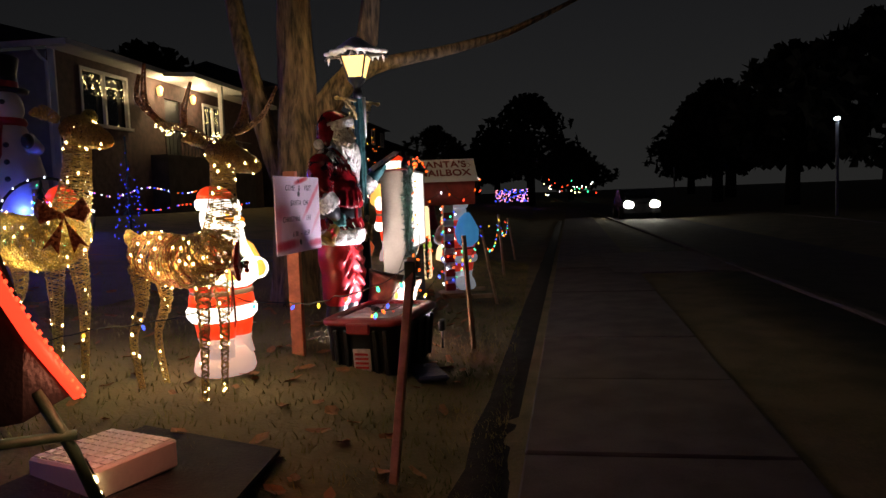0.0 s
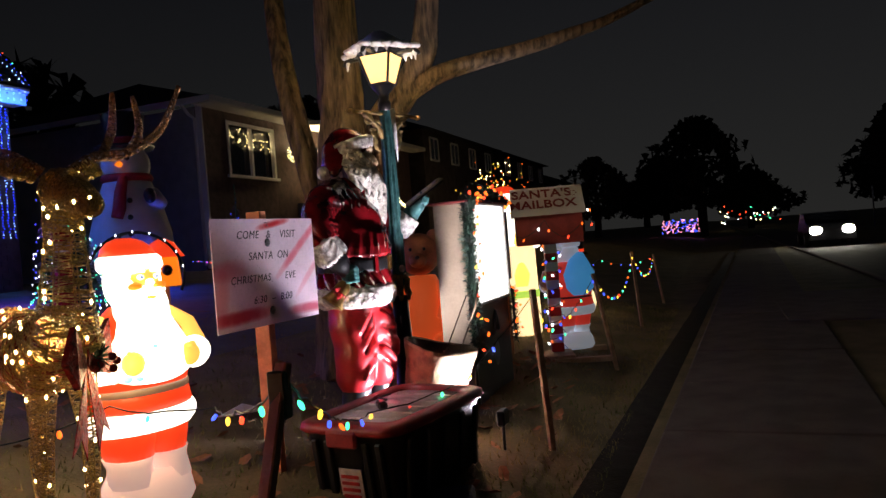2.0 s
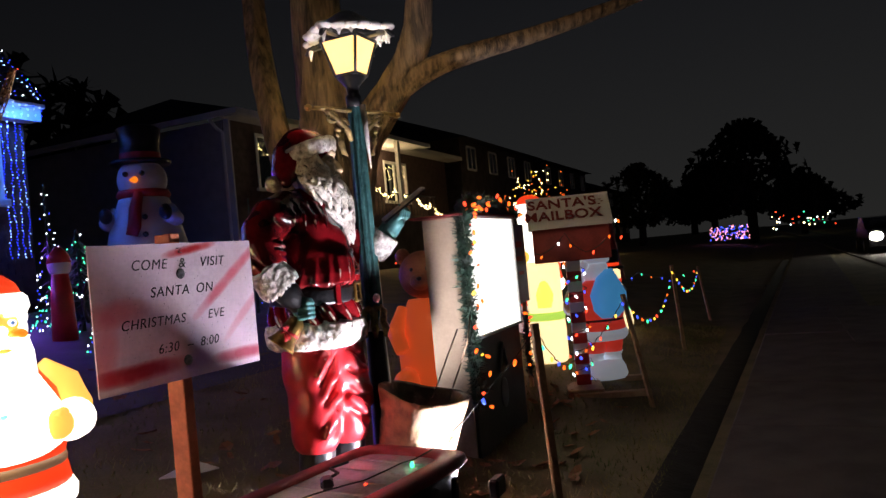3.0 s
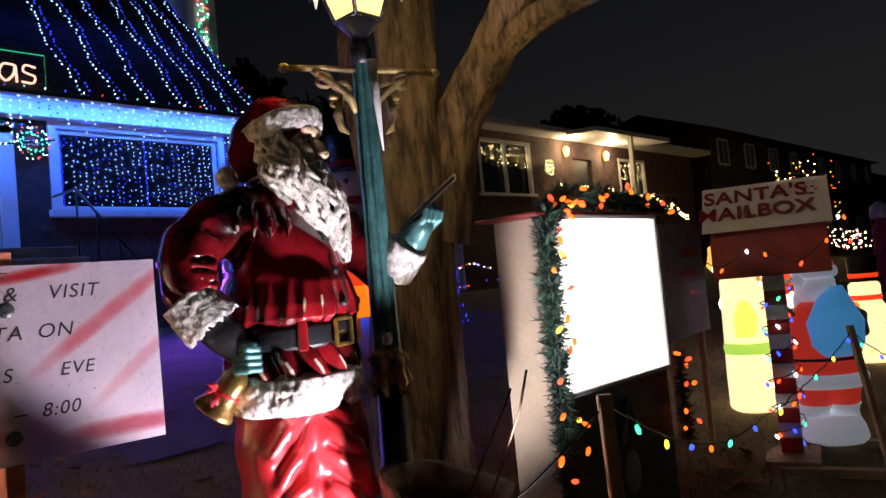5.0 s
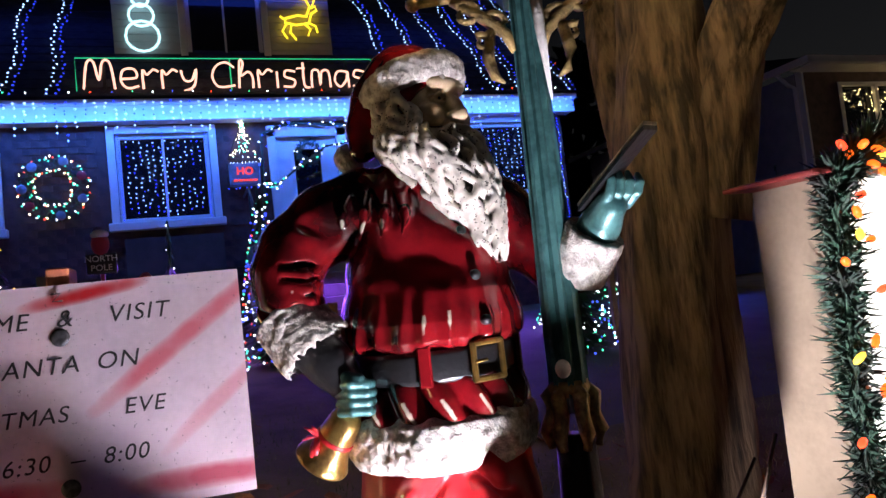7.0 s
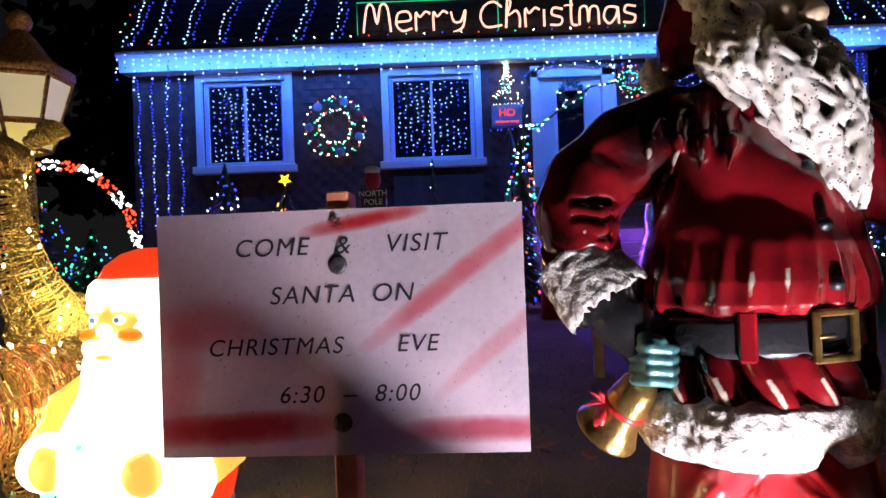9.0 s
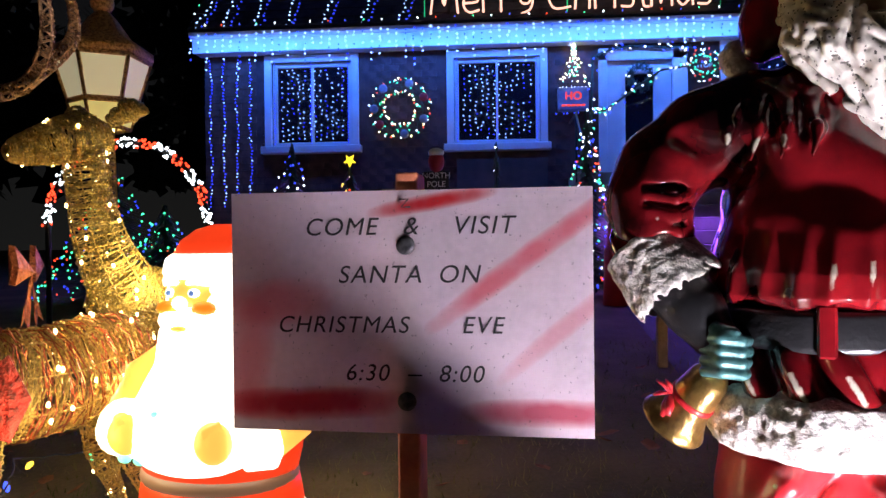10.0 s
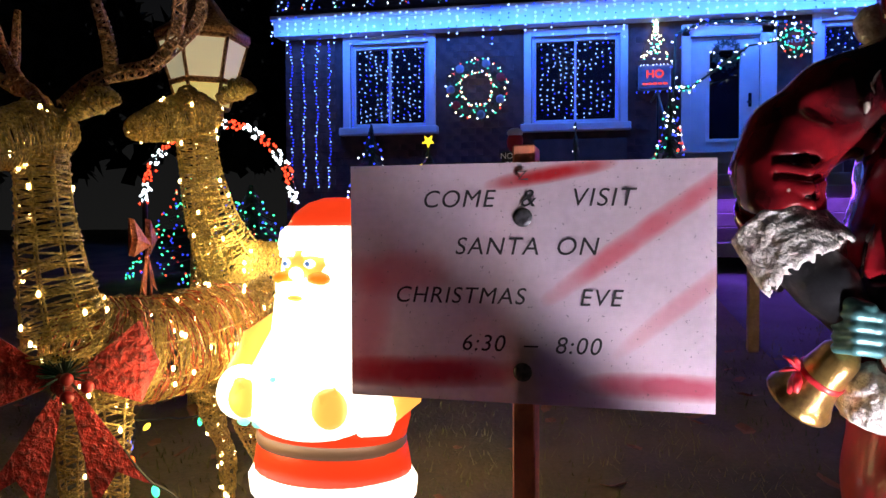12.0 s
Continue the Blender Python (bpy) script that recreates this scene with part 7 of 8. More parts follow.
g.loft([(.42, 0, 0, .182, .182), (.46, 0, 0, .19, .19), (.50, 0, 0, .182, .182)], 26, 1)
g.loft([(.50, 0, 0, .178, .178), (.95, 0, 0, .17, .17), (1.0, 0, 0, .15, .15), (.98, 0, 0, .10, .10)], 26, 0)
g.loft([(.55, .10, -.05, .085, .085), (.68, .11, -.05, .10, .09), (.80, .10, -.05, .07, .06), (.93, .09, -.05, .01, .01)], 18, 2)
g.loft([(.97, 0, 0, .03, .03), (1.03, 0, 0, .06, .06), (1.12, 0, 0, .045, .045), (1.22, 0, 0, .005, .005)], 14, 2)
thing("lit_candle_figure", (-1.46, 10.45, ground_z(-1.46)), "glowing plastic candle with yellow flame and green band", "plastic figure", yaw=-50, geo=g, mats=[G_warmwhite, G_lime, G_yellow])
g = Geo().loft([(0.0, 0, 0, .34, .34), (.1, 0, 0, .36, .36), (.3, 0, 0, .33, .33), (.5, 0, 0, .2, .2), (.55, 0, 0, .27, .27), (.7, 0, 0, .28, .28), (.86, 0, 0, .17, .17), (.9, 0, 0, .2, .2), (1.05, 0, 0, .2, .2), (1.15, 0, 0, .1, .1)], 24, 0)
g.loft([(1.10, 0, 0, .28, .28), (1.13, 0, 0, .28, .28), (1.14, 0, 0, .18, .18), (1.45, 0, 0, .20, .20)], 24, 1).loft([(.84, 0, 0, .21, .21), (.91, 0, 0, .21, .21)], 24, 2).loft([(1.15, 0, 0, .185, .185), (1.21, 0, 0, .19, .19)], 24, 2)
g.box((0.1, -0.2, 0.68), (0.25, 0.14, 0.3), 3, bev=0.04)
thing("lit_snowman_figure", (-1.35, 13.2, ground_z(-1.35)), "glowing plastic snowman in a black top hat", "plastic figure", yaw=-60, geo=g, mats=[G_warmwhite, M_black, G_red, G_orange]).scale = (0.72, 0.72, 0.72)
g = Geo().loft([(0, 0, 0, .35, .35), (.5, 0, 0, .27, .27), (1.0, 0, 0, .2, .2), (1.3, 0, 0, .2, .24), (1.5, 0, 0, .1, .1)], 22, 0).ball((0, 0, 1.62), .15, 1).loft([(1.5, -.03, 0, .2, .2), (1.75, -.03, 0, .18, .18), (1.86, -.03, 0, .05, .05)], 20, 1)
thing("robed_figure", (-3.1, 22.1, ground_z(-3.1)), "pink and white robed lawn figure", "lawn figure", geo=g, mats=[M_pinkshirt, M_plastic])


# ---- seated bear behind the cabinet ----
g = Geo().loft([(0.0, 0, 0, .14, .16), (.05, 0, 0, .19, .21), (.25, 0, 0, .20, .22), (.45, 0, 0, .16, .18), (.58, 0, 0, .11, .12)], 24, 0)
g.ball((0.0, 0, .74), (.16, .17, .16), 1, 20, 14).ball((.13, 0, .70), (.07, .075, .06), 1, 14, 8).ball((.195, 0, .72), (.015, .02, .015), 2, 8, 6)
for s in (-1, 1):
    g.ball((0, .13 * s, .87), (.035, .055, .055), 1, 12, 8).ball((.145, .055 * s, .78), .014, 2, 8, 6)
    g.tube([(.03, .15 * s, .52), (.12, .21 * s, .38), (.18, .16 * s, .26)], [.05, .065, .05], 12, 0)
    g.tube([(.08, .12 * s, .08), (.22, .15 * s, .07), (.30, .16 * s, .09)], [.085, .08, .06], 12, 0)
thing("bear_figure", (-2.08, 8.98, ground_z(-2.08)), "seated orange glowing plastic bear with a brown head", "plastic figure", yaw=-72, geo=g, mats=[G_bear, M_bear, M_black]).scale = (1.2, 1.2, 1.28)

# ---- wire deer ----
def wrap(g, pts, rad, helix, turns, m, r=0.0032, jit=0.05, steps=26, ribs=6, ribm=None):
    P = [Vector(p) for p in pts]
    Q, Rr = [], []
    N = max(2, int(steps / (len(P) - 1)))
    for i in range(len(P) - 1):
        a, b, c, d = P[max(i - 1, 0)], P[i], P[i + 1], P[min(i + 2, len(P) - 1)]
        for s in range(N):
            t = s / N
            Q.append(0.5 * ((2 * b) + (c - a) * t + (2 * a - 5 * b + 4 * c - d) * t * t + (3 * b - a - 3 * c + d) * t ** 3))
            Rr.append(rad[i] + (rad[i + 1] - rad[i]) * t)
    Q.append(P[-1]), Rr.append(rad[-1])
    fr = []
    for i, q in enumerate(Q):
        d = (Q[min(i + 1, len(Q) - 1)] - Q[max(i - 1, 0)]).normalized()
        a = d.cross(Vector((0.11, 1, 0.07)))
        a.normalize()
        fr.append((a, a.cross(d)))
    def at(s, ang, k=1.0):
        f = s * (len(Q) - 1)
        i = min(int(f), len(Q) - 2)
        t = f - i
        a, b = fr[i]
        return Q[i].lerp(Q[i + 1], t) + (a * math.cos(ang) + b * math.sin(ang)) * (Rr[i] + (Rr[i + 1] - Rr[i]) * t) * k
    for h in range(helix):
        ph, tu = rnd.uniform(0, 6.28), turns * rnd.uniform(0.8, 1.2) * (1 if h % 3 else -1)
        st = int(max(12, abs(tu) * 11))
        line = [at(i / st, ph + 2 * math.pi * tu * i / st, 1 + rnd.uniform(-jit, jit)) for i in range(st + 1)]
        g.tube(line, r * rnd.uniform(0.7, 1.3), 3, m if not callable(m) else m(h), False)
    for k in range(ribs):
        g.tube([at(i / 14, 2 * math.pi * k / ribs) for i in range(15)], r * 1.1, 4, ribm if ribm is not None else 0, False)
    return at


def deer(name, at_, yaw, k, threads, label, antlers, bow, headturn=0.0, bowturn=0.0, lean=1.0, long=1.0):
    ob = thing(name, at_, label, "wire deer", "wire deer", yaw=yaw)
    K = lambda x, y, z: (x * k * long, y * k, z * k)
    g = Geo()
    samplers = []
    samplers.append((wrap(g, [K(-.44, 0, .86), K(-.30, 0, .86), K(0, 0, .82), K(.25, 0, .84), K(.40, 0, .92)], [c * k for c in (.085, .15, .16, .155, .11)], 24, 8, lambda h: 0 if h % 3 else 1, r=0.0026, jit=0.07, ribs=9), 46))
    part("body", g, threads, ob)
    g = Geo()
    samplers.append((wrap(g, [K(.50 - .20 * lean, 0, .86), K(.50 - .08 * lean, 0, 1.05), K(.50 - .02 * lean, 0, 1.25), K(.50, 0, 1.40)], [c * k for c in (.135, .095, .072, .068)], 8, 9, 0, jit=0.06, r=0.0028, ribs=8), 18))
    part("neck", g, threads, ob)
    g = Geo()
    hq = Matrix.Rotation(radians(headturn), 4, "Z")
    def HH(x, y, z):
        v = hq @ Vector((x, y, z))
        return ((0.48 * long + v.x) * k, v.y * k, (1.42 + v.z) * k)
    samplers.append((wrap(g, [HH(-.07, 0, .03), HH(.03, 0, .03), HH(.14, 0, -.01), HH(.25, 0, -.045), HH(.29, 0, -.05)], [c * k for c in (.045, .082, .07, .045, .022)], 18, 7, 0, jit=0.07), 8))
    part("head", g, threads, ob)
    for s in (-1, 1):
        g = Geo()
        wrap(g, [HH(-.03, .07 * s, .08), HH(-.06, .14 * s, .12), HH(-.08, .20 * s, .11)], [c * k for c in (.02, .042, .006)], 8, 5, 0, ribs=3)
        part("ear", g, threads, ob)
    for x, y in ((.30, .09), (.32, -.09), (-.32, .09), (-.34, -.09)):
        g = Geo()
        hock = [K(x + .03, y, .56), K(x - .09, y, .33)] if x < 0 else [K(x + .02, y, .52), K(x + .004, y, .26)]
        samplers.append((wrap(g, [K(x, y * .8, .80), *hock, K(x - .02, y, .0)], [c * k for c in (.070, .038, .024, .018)], 7, 11, 0, jit=0.06, ribs=4, r=0.0028), 9))
        part("leg", g, threads, ob)
    g = Geo()
    wrap(g, [K(-.44, 0, .90), K(-.52, 0, .97), K(-.55, 0, 1.02)], [c * k for c in (.04, .045, .01)], 8, 4, 0, ribs=3)
    part("tail", g, threads, ob)
    if antlers:
        for s in (-1, 1):
            g = Geo()
            wrap(g, [HH(-.02, .05 * s, .10), HH(-.05, .16 * s, .17), HH(-.10, .32 * s, .20), HH(-.06, .46 * s, .30), HH(.02, .52 * s, .48)], [c * k for c in (.021, .020, .018, .016, .007)], 6, 14, 0, jit=0.05, ribs=4, r=0.0026)
            wrap(g, [HH(-.06, .20 * s, .18), HH(-.02, .23 * s, .28), HH(.03, .22 * s, .42)], [c * k for c in (.018, .016, .007)], 5, 10, 0, ribs=4, r=0.0026)
            wrap(g, [HH(-.10, .34 * s, .21), HH(-.16, .42 * s, .32), HH(-.16, .40 * s, .46)], [c * k for c in (.017, .015, .007)], 5, 10, 0, ribs=4, r=0.0026)
            part("antler", g, [M_bronzewire, M_bronzewire], ob, "bronze glitter thread antler")
    nbulb = 0
    for smp, cnt in samplers:
        for i in range(cnt):
            b = part("bulb", BULBS[("warm", "mini")], None, ob)
            b.location = smp(rnd.random(), rnd.uniform(0, 6.28), 1.03)
            nbulb += 1
    # bow at the chest
    g = Geo()
    bx, bz = ((0.46 * long if antlers else 0.58) * k, (0.78 if antlers else 0.98) * k)
    k *= 0.95 if antlers else 0.55
    for s in (-1, 1):
        g.slab([(bx + .02, 0, bz), (bx + .05, .20 * s * k, bz + .17 * k), (bx + .03, .25 * s * k, bz + .04 * k), (bx + .05, .20 * s * k, bz - .07 * k)], (0.02, 0, 0.004))
        g.slab([(bx + .05, 0.005 * s, bz + .012), (bx + .075, .12 * s * k, bz + .07 * k), (bx + .075, .13 * s * k, bz - .0 * k)], (0.006, 0, 0.01))
        g.slab([(bx + .03, 0, bz), (bx + .035, .05 * s * k, bz - .05), (bx + .03, .22 * s * k, bz - .32 * k), (bx + .035, .13 * s * k, bz - .27 * k), (bx + .03, .07 * s * k, bz - .37 * k)], (0.004, 0, 0.0))
    g.ball((bx + .07, 0, bz), .035 * k, 0, 10, 8)
    bo = part("bow", g, bow, ob, "glittering ribbon bow")
    bo.matrix_basis = Matrix.Translation((bx - 0.04, 0, 0) if antlers else (0.54, -0.12, 0)) @ pose(0, 0, 0, 0, 0, bowturn) @ Matrix.Translation((-bx + 0.03, 0, 0))
    if antlers:
        g = Geo()
        for a in range(60):
            d = Vector((abs(rnd.gauss(.5, .3)), rnd.gauss(0, 1), rnd.gauss(0.3, 1))).normalized() * 0.06
            g.tube([(bx + .07, 0, bz + .02), Vector((bx + .07, 0, bz + .02)) + d], [.004, .002], 3, cap=False)
        part("greenery", g, M_needle, bo)
        g = Geo()
        for a in range(3):
            g.ball((bx + .12, .03 * math.cos(a * 2.1) + .03, bz + .025 * math.sin(a * 2.1)), .016, 0, 10, 8)
        part("berries", g, M_redplastic, bo)
    return ob


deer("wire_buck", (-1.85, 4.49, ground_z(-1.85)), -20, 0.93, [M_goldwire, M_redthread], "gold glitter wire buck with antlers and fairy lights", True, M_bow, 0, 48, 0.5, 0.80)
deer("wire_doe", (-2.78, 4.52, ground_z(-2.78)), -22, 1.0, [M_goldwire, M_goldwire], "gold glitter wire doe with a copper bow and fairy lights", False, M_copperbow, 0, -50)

# ---- stakes with the coloured string ----
def stake(base, top, m, label, w=0.04):
    b, t = Vector(base), Vector(top)
    ob = thing("stake", base, label, "stake", "stakes along the lawn")
    d = t - b
    q = d.to_track_quat("Z", "Y").to_matrix()
    part("shaft", Geo().box(d / 2, (w, w * 0.62, d.length + 0.06), 0, q, 0.004), m, ob)
    return ob


STK = [((-0.50, 3.72, -0.02), (-0.42, 4.0, 1.02)), ((-0.39, 6.75, -0.02), (-0.45, 6.80, 0.96)), ((-0.33, 9.35, -0.02), (-0.50, 9.45, 0.88)), ((-0.38, 12.3, 0.0), (-0.45, 12.4, 0.97)), ((-0.30, 15.3, 0.0), (-0.42, 15.4, 0.80))]
for i, (b, t) in enumerate(STK):
    stake(b, t, M_wood, "thin pale wooden stake leaning in the grass", 0.042)
part("cap", Geo().box((0.075, 0.27, 0.99), (0.05, 0.036, 0.12), bev=0.004), M_greenpost, bpy.data.objects["stake"], "green painted tip")
C9 = ["green", "yellow", "cblue", "orange", "green", "cblue", "yellow", "red"]
tops = [Vector(t) for b, t in STK]
bulb_string("lawn_lights", [(-5.2, 4.9, 0.95), (-4.0, 4.75, 0.72), (-3.0, 4.25, 0.62), (-2.2, 4.15, 0.70), (-1.55, 4.55, 0.80), (-1.35, 4.9, 0.72), (-0.95, 4.5, 0.80), tuple(tops[0])], C9, 0.30, "coloured bulbs on a dark wire strung low over the lawn", sag=0.05)
bulb_string("stake_lights", [tuple(tops[0]), (-0.85, 5.1, 0.62), (-1.0, 5.6, 0.53), (-0.82, 6.0, 0.53), (-0.75, 6.25, 0.55), tuple(tops[1])], C9, 0.20, "coloured bulbs on a dark wire over the tote lid", sag=0.03)
bulb_string("stake_lights", [tuple(tops[1]), (-0.60, 7.9, 0.60), tuple(tops[2])], C9, 0.22, "coloured bulbs on a dark wire between stakes", sag=0.04)
bulb_string("stake_lights", [tuple(tops[2]), tuple(tops[3])], C9, 0.18, "coloured bulbs on a dark wire between stakes", sag=0.12)
bulb_string("stake_lights", [tuple(tops[3]), tuple(tops[4]), (-1.4, 15.8, 0.8), (-2.4, 16.0, 0.5)], C9, 0.18, "coloured bulbs on a dark wire between stakes", sag=0.1)

# ---- further lawn ornaments ----
def cone_tree(at_, h, r, cols, label, n=90, needles=500):
    ob = thing("small_lit_tree", at_, label, "christmas tree", "small lit trees")
    g = Geo().tube([(0, 0, 0), (0, 0, h)], [0.03, 0.01], 6)
    for i in range(needles):
        z = h * (1 - math.sqrt(rnd.random())) * 0.96 + 0.05
        a = rnd.uniform(0, 6.28)
        q = r * (1 - z / h) + 0.02
        p = Vector((q * .25 * math.cos(a), q * .25 * math.sin(a), z + 0.06))
        e = Vector((q * math.cos(a), q * math.sin(a), z - 0.03))
        w = (e - p).cross(Vector((0, 0, 1))).normalized() * 0.022
        g.add([p - w, p + w, e], [(0, 1, 2)])
    part("foliage", g, M_needle, ob)
    pts, ks = [], []
    for i in range(n):
        z = h * (1 - math.sqrt(rnd.random())) * 0.97 + 0.03
        a = rnd.uniform(0, 6.28)
        q = (r * (1 - z / h) + 0.02) * 1.02
        pts.append((q * math.cos(a), q * math.sin(a), z))
        ks.append(i % len(cols))
    part("bulbs", bulb_cloud(Geo(), pts, 0.014, ks), [BULB[c] for c in cols], ob)["kind"] = "stuff"
    return ob


sm = Geo().loft([(0, 0, 0, .45, .45), (.12, 0, 0, .62, .62), (.5, 0, 0, .74, .74), (1.0, 0, 0, .70, .70), (1.4, 0, 0, .60, .60), (1.8, 0, 0, .46, .46), (2.0, 0, 0, .38, .38)], 30, 0)
sm.ball((0, 0, 2.25), (.42, .42, .40), 0, 24, 14)
sm.loft([(2.52, 0, 0, .50, .50), (2.58, 0, 0, .52, .52), (2.60, 0, 0, .34, .34), (2.85, 0, 0, .33, .33), (3.15, 0, 0, .38, .38), (3.2, 0, 0, .30, .30)], 26, 1).loft([(2.60, 0, 0, .345, .345), (2.72, 0, 0, .345, .345)], 26, 2, False)
sm.loft([(1.92, 0, 0, .42, .42), (1.98, 0, 0, .46, .46), (2.06, 0, 0, .42, .42)], 26, 2)
sm.tube([(.42, .05, 1.98), (.56, .02, 1.7), (.62, 0, 1.4), (.66, -.04, 1.25)], [.08, .10, .11, .10], 10, 2).ball((.43, -.14, 2.32), .05, 1).ball((.43, .14, 2.32), .05, 1).tube([(.40, 0, 2.22), (.66, 0, 2.18)], [.06, .015], 10, 3)
for z in (1.55, 1.25, .95):
    sm.ball((.60 + (1.55 - z) * .14, .18, z), .05, 1, 10, 6)
for s in (-1, 1):
    sm.tube([(.1, .45 * s, 1.7), (.25, .60 * s, 1.5), (.42, .50 * s, 1.55)], [.12, .13, .11], 12, 0).ball((.50, .50 * s, 1.62), (.12, .11, .14), 1, 12, 8)
thing("inflatable_snowman", (-10.6, 14.3, ground_z(-10.6)), "tall inflatable snowman with top hat and red scarf", "inflatable", yaw=-62, geo=sm, mats=[M_inflate, M_black, M_scarf, G_orange]).scale = (1.12, 1.12, 1.12)
ar2 = thing("black_arch", (-6.9, 10.4, ground_z(-6.9)), "thin black garden arch with a few bulbs", "arch", yaw=-50)
part("tube", Geo().tube([(0, 0.62 * math.cos(a), 0.55 + 0.62 * math.sin(a)) for a in [math.pi * (i - 3) / 24 for i in range(31)]], 0.022, 7), M_wire, ar2)
for i in range(9):
    a = math.pi * (i + .5) / 9
    b = part("bulb", BULBS[("white", "c9")], None, ar2)
    b.location = (0.03, 0.63 * math.cos(a), 0.55 + 0.63 * math.sin(a))
cone_tree((-6.5, 9.75, ground_z(-6.5)), 1.15, 0.36, ["white", "green", "cblue"], "small fir with pale lights inside an arch", 90, 500)
bh = thing("lit_birdhouse", (-7.6, 11.75, 0.20), "glowing red and orange lantern house on a post", "light ornament")
part("post", Geo().box((0, 0, 0.32), (0.06, 0.06, 0.66)), M_wood, bh)
part("body", Geo().loft([(0.62, 0, 0, 0.20, 0.20), (0.98, 0, 0, 0.17, 0.17)], 6), G_orange, bh)
part("roof", Geo().loft([(0.98, 0, 0, 0.26, 0.26), (1.16, 0, 0, 0.14, 0.14), (1.22, 0, 0, 0.03, 0.03)], 6), G_red, bh)
part("opening", Geo().ball((0.15, -0.12, 0.82), (0.06, 0.06, 0.07), 0, 10, 8), M_black, bh)

bh.scale = (1.35, 1.35, 1.27)

# lit arch of bulbs and tall lantern
ar = thing("light_arch", (-6.0, 2.52, ground_z(-6)), "garden arch wrapped in red and white lights", "light arch")
pts, ks = [], []
line = [(0, 0.72 * math.cos(a), 1.02 + 0.72 * math.sin(a)) for a in [math.pi * i / 24 for i in range(25)]]
line = [(0, 0.72, 0)] + line + [(0, -0.72, 0)]
part("tube", Geo().tube(line, 0.025, 7), M_wire, ar)
for i in range(330):
    a = math.pi * i / 330
    r = 0.72 + rnd.uniform(-0.04, 0.04)
    pts.append((rnd.uniform(-.03, .04), r * math.cos(a), 1.02 + r * math.sin(a)))
    ks.append(int(a * 4.2) % 2)
part("bulbs", bulb_cloud(Geo(), pts, 0.014, ks), [BULB["white"], BULB["red"]], ar)["kind"] = "stuff"
ln = thing("tall_lawn_lantern", (-3.6, 3.68, ground_z(-3.6)), "tall gold mesh lantern on a lit lattice post", "lantern")
L0 = ground_z(-3.6)
frl = Geo()
for k in range(6):
    a0, a1 = k * math.pi / 3, (k + 1) * math.pi / 3
    for (r0, z0, r1, z1) in ((0.13, 2.02, 0.17, 2.15), (0.17, 2.16, 0.235, 2.38)):
        P = [(r0 * math.cos(a0), r0 * math.sin(a0), z0 - L0), (r0 * math.cos(a1), r0 * math.sin(a1), z0 - L0), (r1 * math.cos(a1), r1 * math.sin(a1), z1 - L0), (r1 * math.cos(a0), r1 * math.sin(a0), z1 - L0)]
        c = sum((Vector(p) for p in P), Vector()) / 4
        part("pane", Geo().slab([Vector(p).lerp(c, 0.12) for p in P], (c - Vector((0, 0, c.z))).normalized() * -0.004), G_panedim if z0 < 2.1 else G_panecool, ln)
        frl.tube([P[0], P[3]], 0.010, 5).tube([P[0], P[1]], 0.011, 5).tube([P[3], P[2]], 0.011, 5)
frl.loft([(2.39 - L0, 0, 0, 0.25, 0.25), (2.43 - L0, 0, 0, 0.25, 0.25), (2.50 - L0, 0, 0, 0.14, 0.14), (2.60 - L0, 0, 0, 0.07, 0.07), (2.64 - L0, 0, 0, 0.03, 0.03)], 6).ball((0, 0, 2.68 - L0), 0.06, 0, 12, 8)
part("lantern_frame", frl, M_bronzewire, ln)
g = Geo()
for s in (0, 1, 2, 3):
    a = s * math.pi / 2 + .4
    g.tube([(0.10 * math.cos(a), 0.10 * math.sin(a), 0), (0.045 * math.cos(a), 0.045 * math.sin(a), 2.0 - L0)], 0.008, 5)
wrap(g, [(0, 0, 0.0), (0, 0, .8), (0, 0, 2.02 - L0)], [0.10, 0.07, 0.045], 12, 14, 0)
part("post", g, M_goldwire, ln)
for i in range(16):
    b = part("bulb", BULBS[("warm", "mini")], None, ln)
    b.location = (rnd.uniform(-.05, .05), rnd.uniform(-.05, .05), 0.1 + 0.1 * i)


cone_tree((-9.2, 3.04, ground_z(-9.2)), 1.92, 0.62, ["blue", "white", "cblue"], "small fir with blue and white lights by the house", 190, 1300)
t2 = cone_tree((-9.0, 3.85, ground_z(-9.0)), 1.63, 0.60, ["yellow", "green", "warm", "red"], "small fir with multicoloured lights and a gold star", 190, 1300)
part("star", Geo().slab([(0, 0.085 * math.cos(a) * (1 if i % 2 else .42), 1.67 + 0.085 * math.sin(a) * (1 if i % 2 else .42)) for i, a in enumerate([k * math.pi / 5 + math.pi / 10 for k in range(10)])], (0.03, 0, 0)), G_yellowrope, t2, "glowing gold star")
cone_tree((-8.2, 1.2, ground_z(-8.2)), 1.6, 0.9, ["green", "blue", "green", "red"], "wide bush covered in green and blue lights", 220, 900)
cone_tree((-7.6, 2.1, ground_z(-7.6)), 1.15, 0.8, ["green", "cblue", "green"], "low bush covered in green and blue lights", 170, 700)
cone_tree((-8.6, 11.0, ground_z(-8.6)), 1.5, 0.7, ["green", "white", "green"], "bush with green and white lights under a window", 160, 700)
cone_tree((-7.5, 13.6, ground_z(-7.5)), 2.0, 0.28, ["blue"], "slim cone of blue lights beside the drive", 60, 60)
cone_tree((-9.2, 11.0, ground_z(-9.2)), 2.2, 0.25, ["blue", "white"], "slim cone of blue lights beside the drive", 70, 60)
cone_tree((-9.6, 5.68, ground_z(-9.6)), 1.9, 0.22, ["white"], "slim dark cone strung with a few lights", 18, 200)
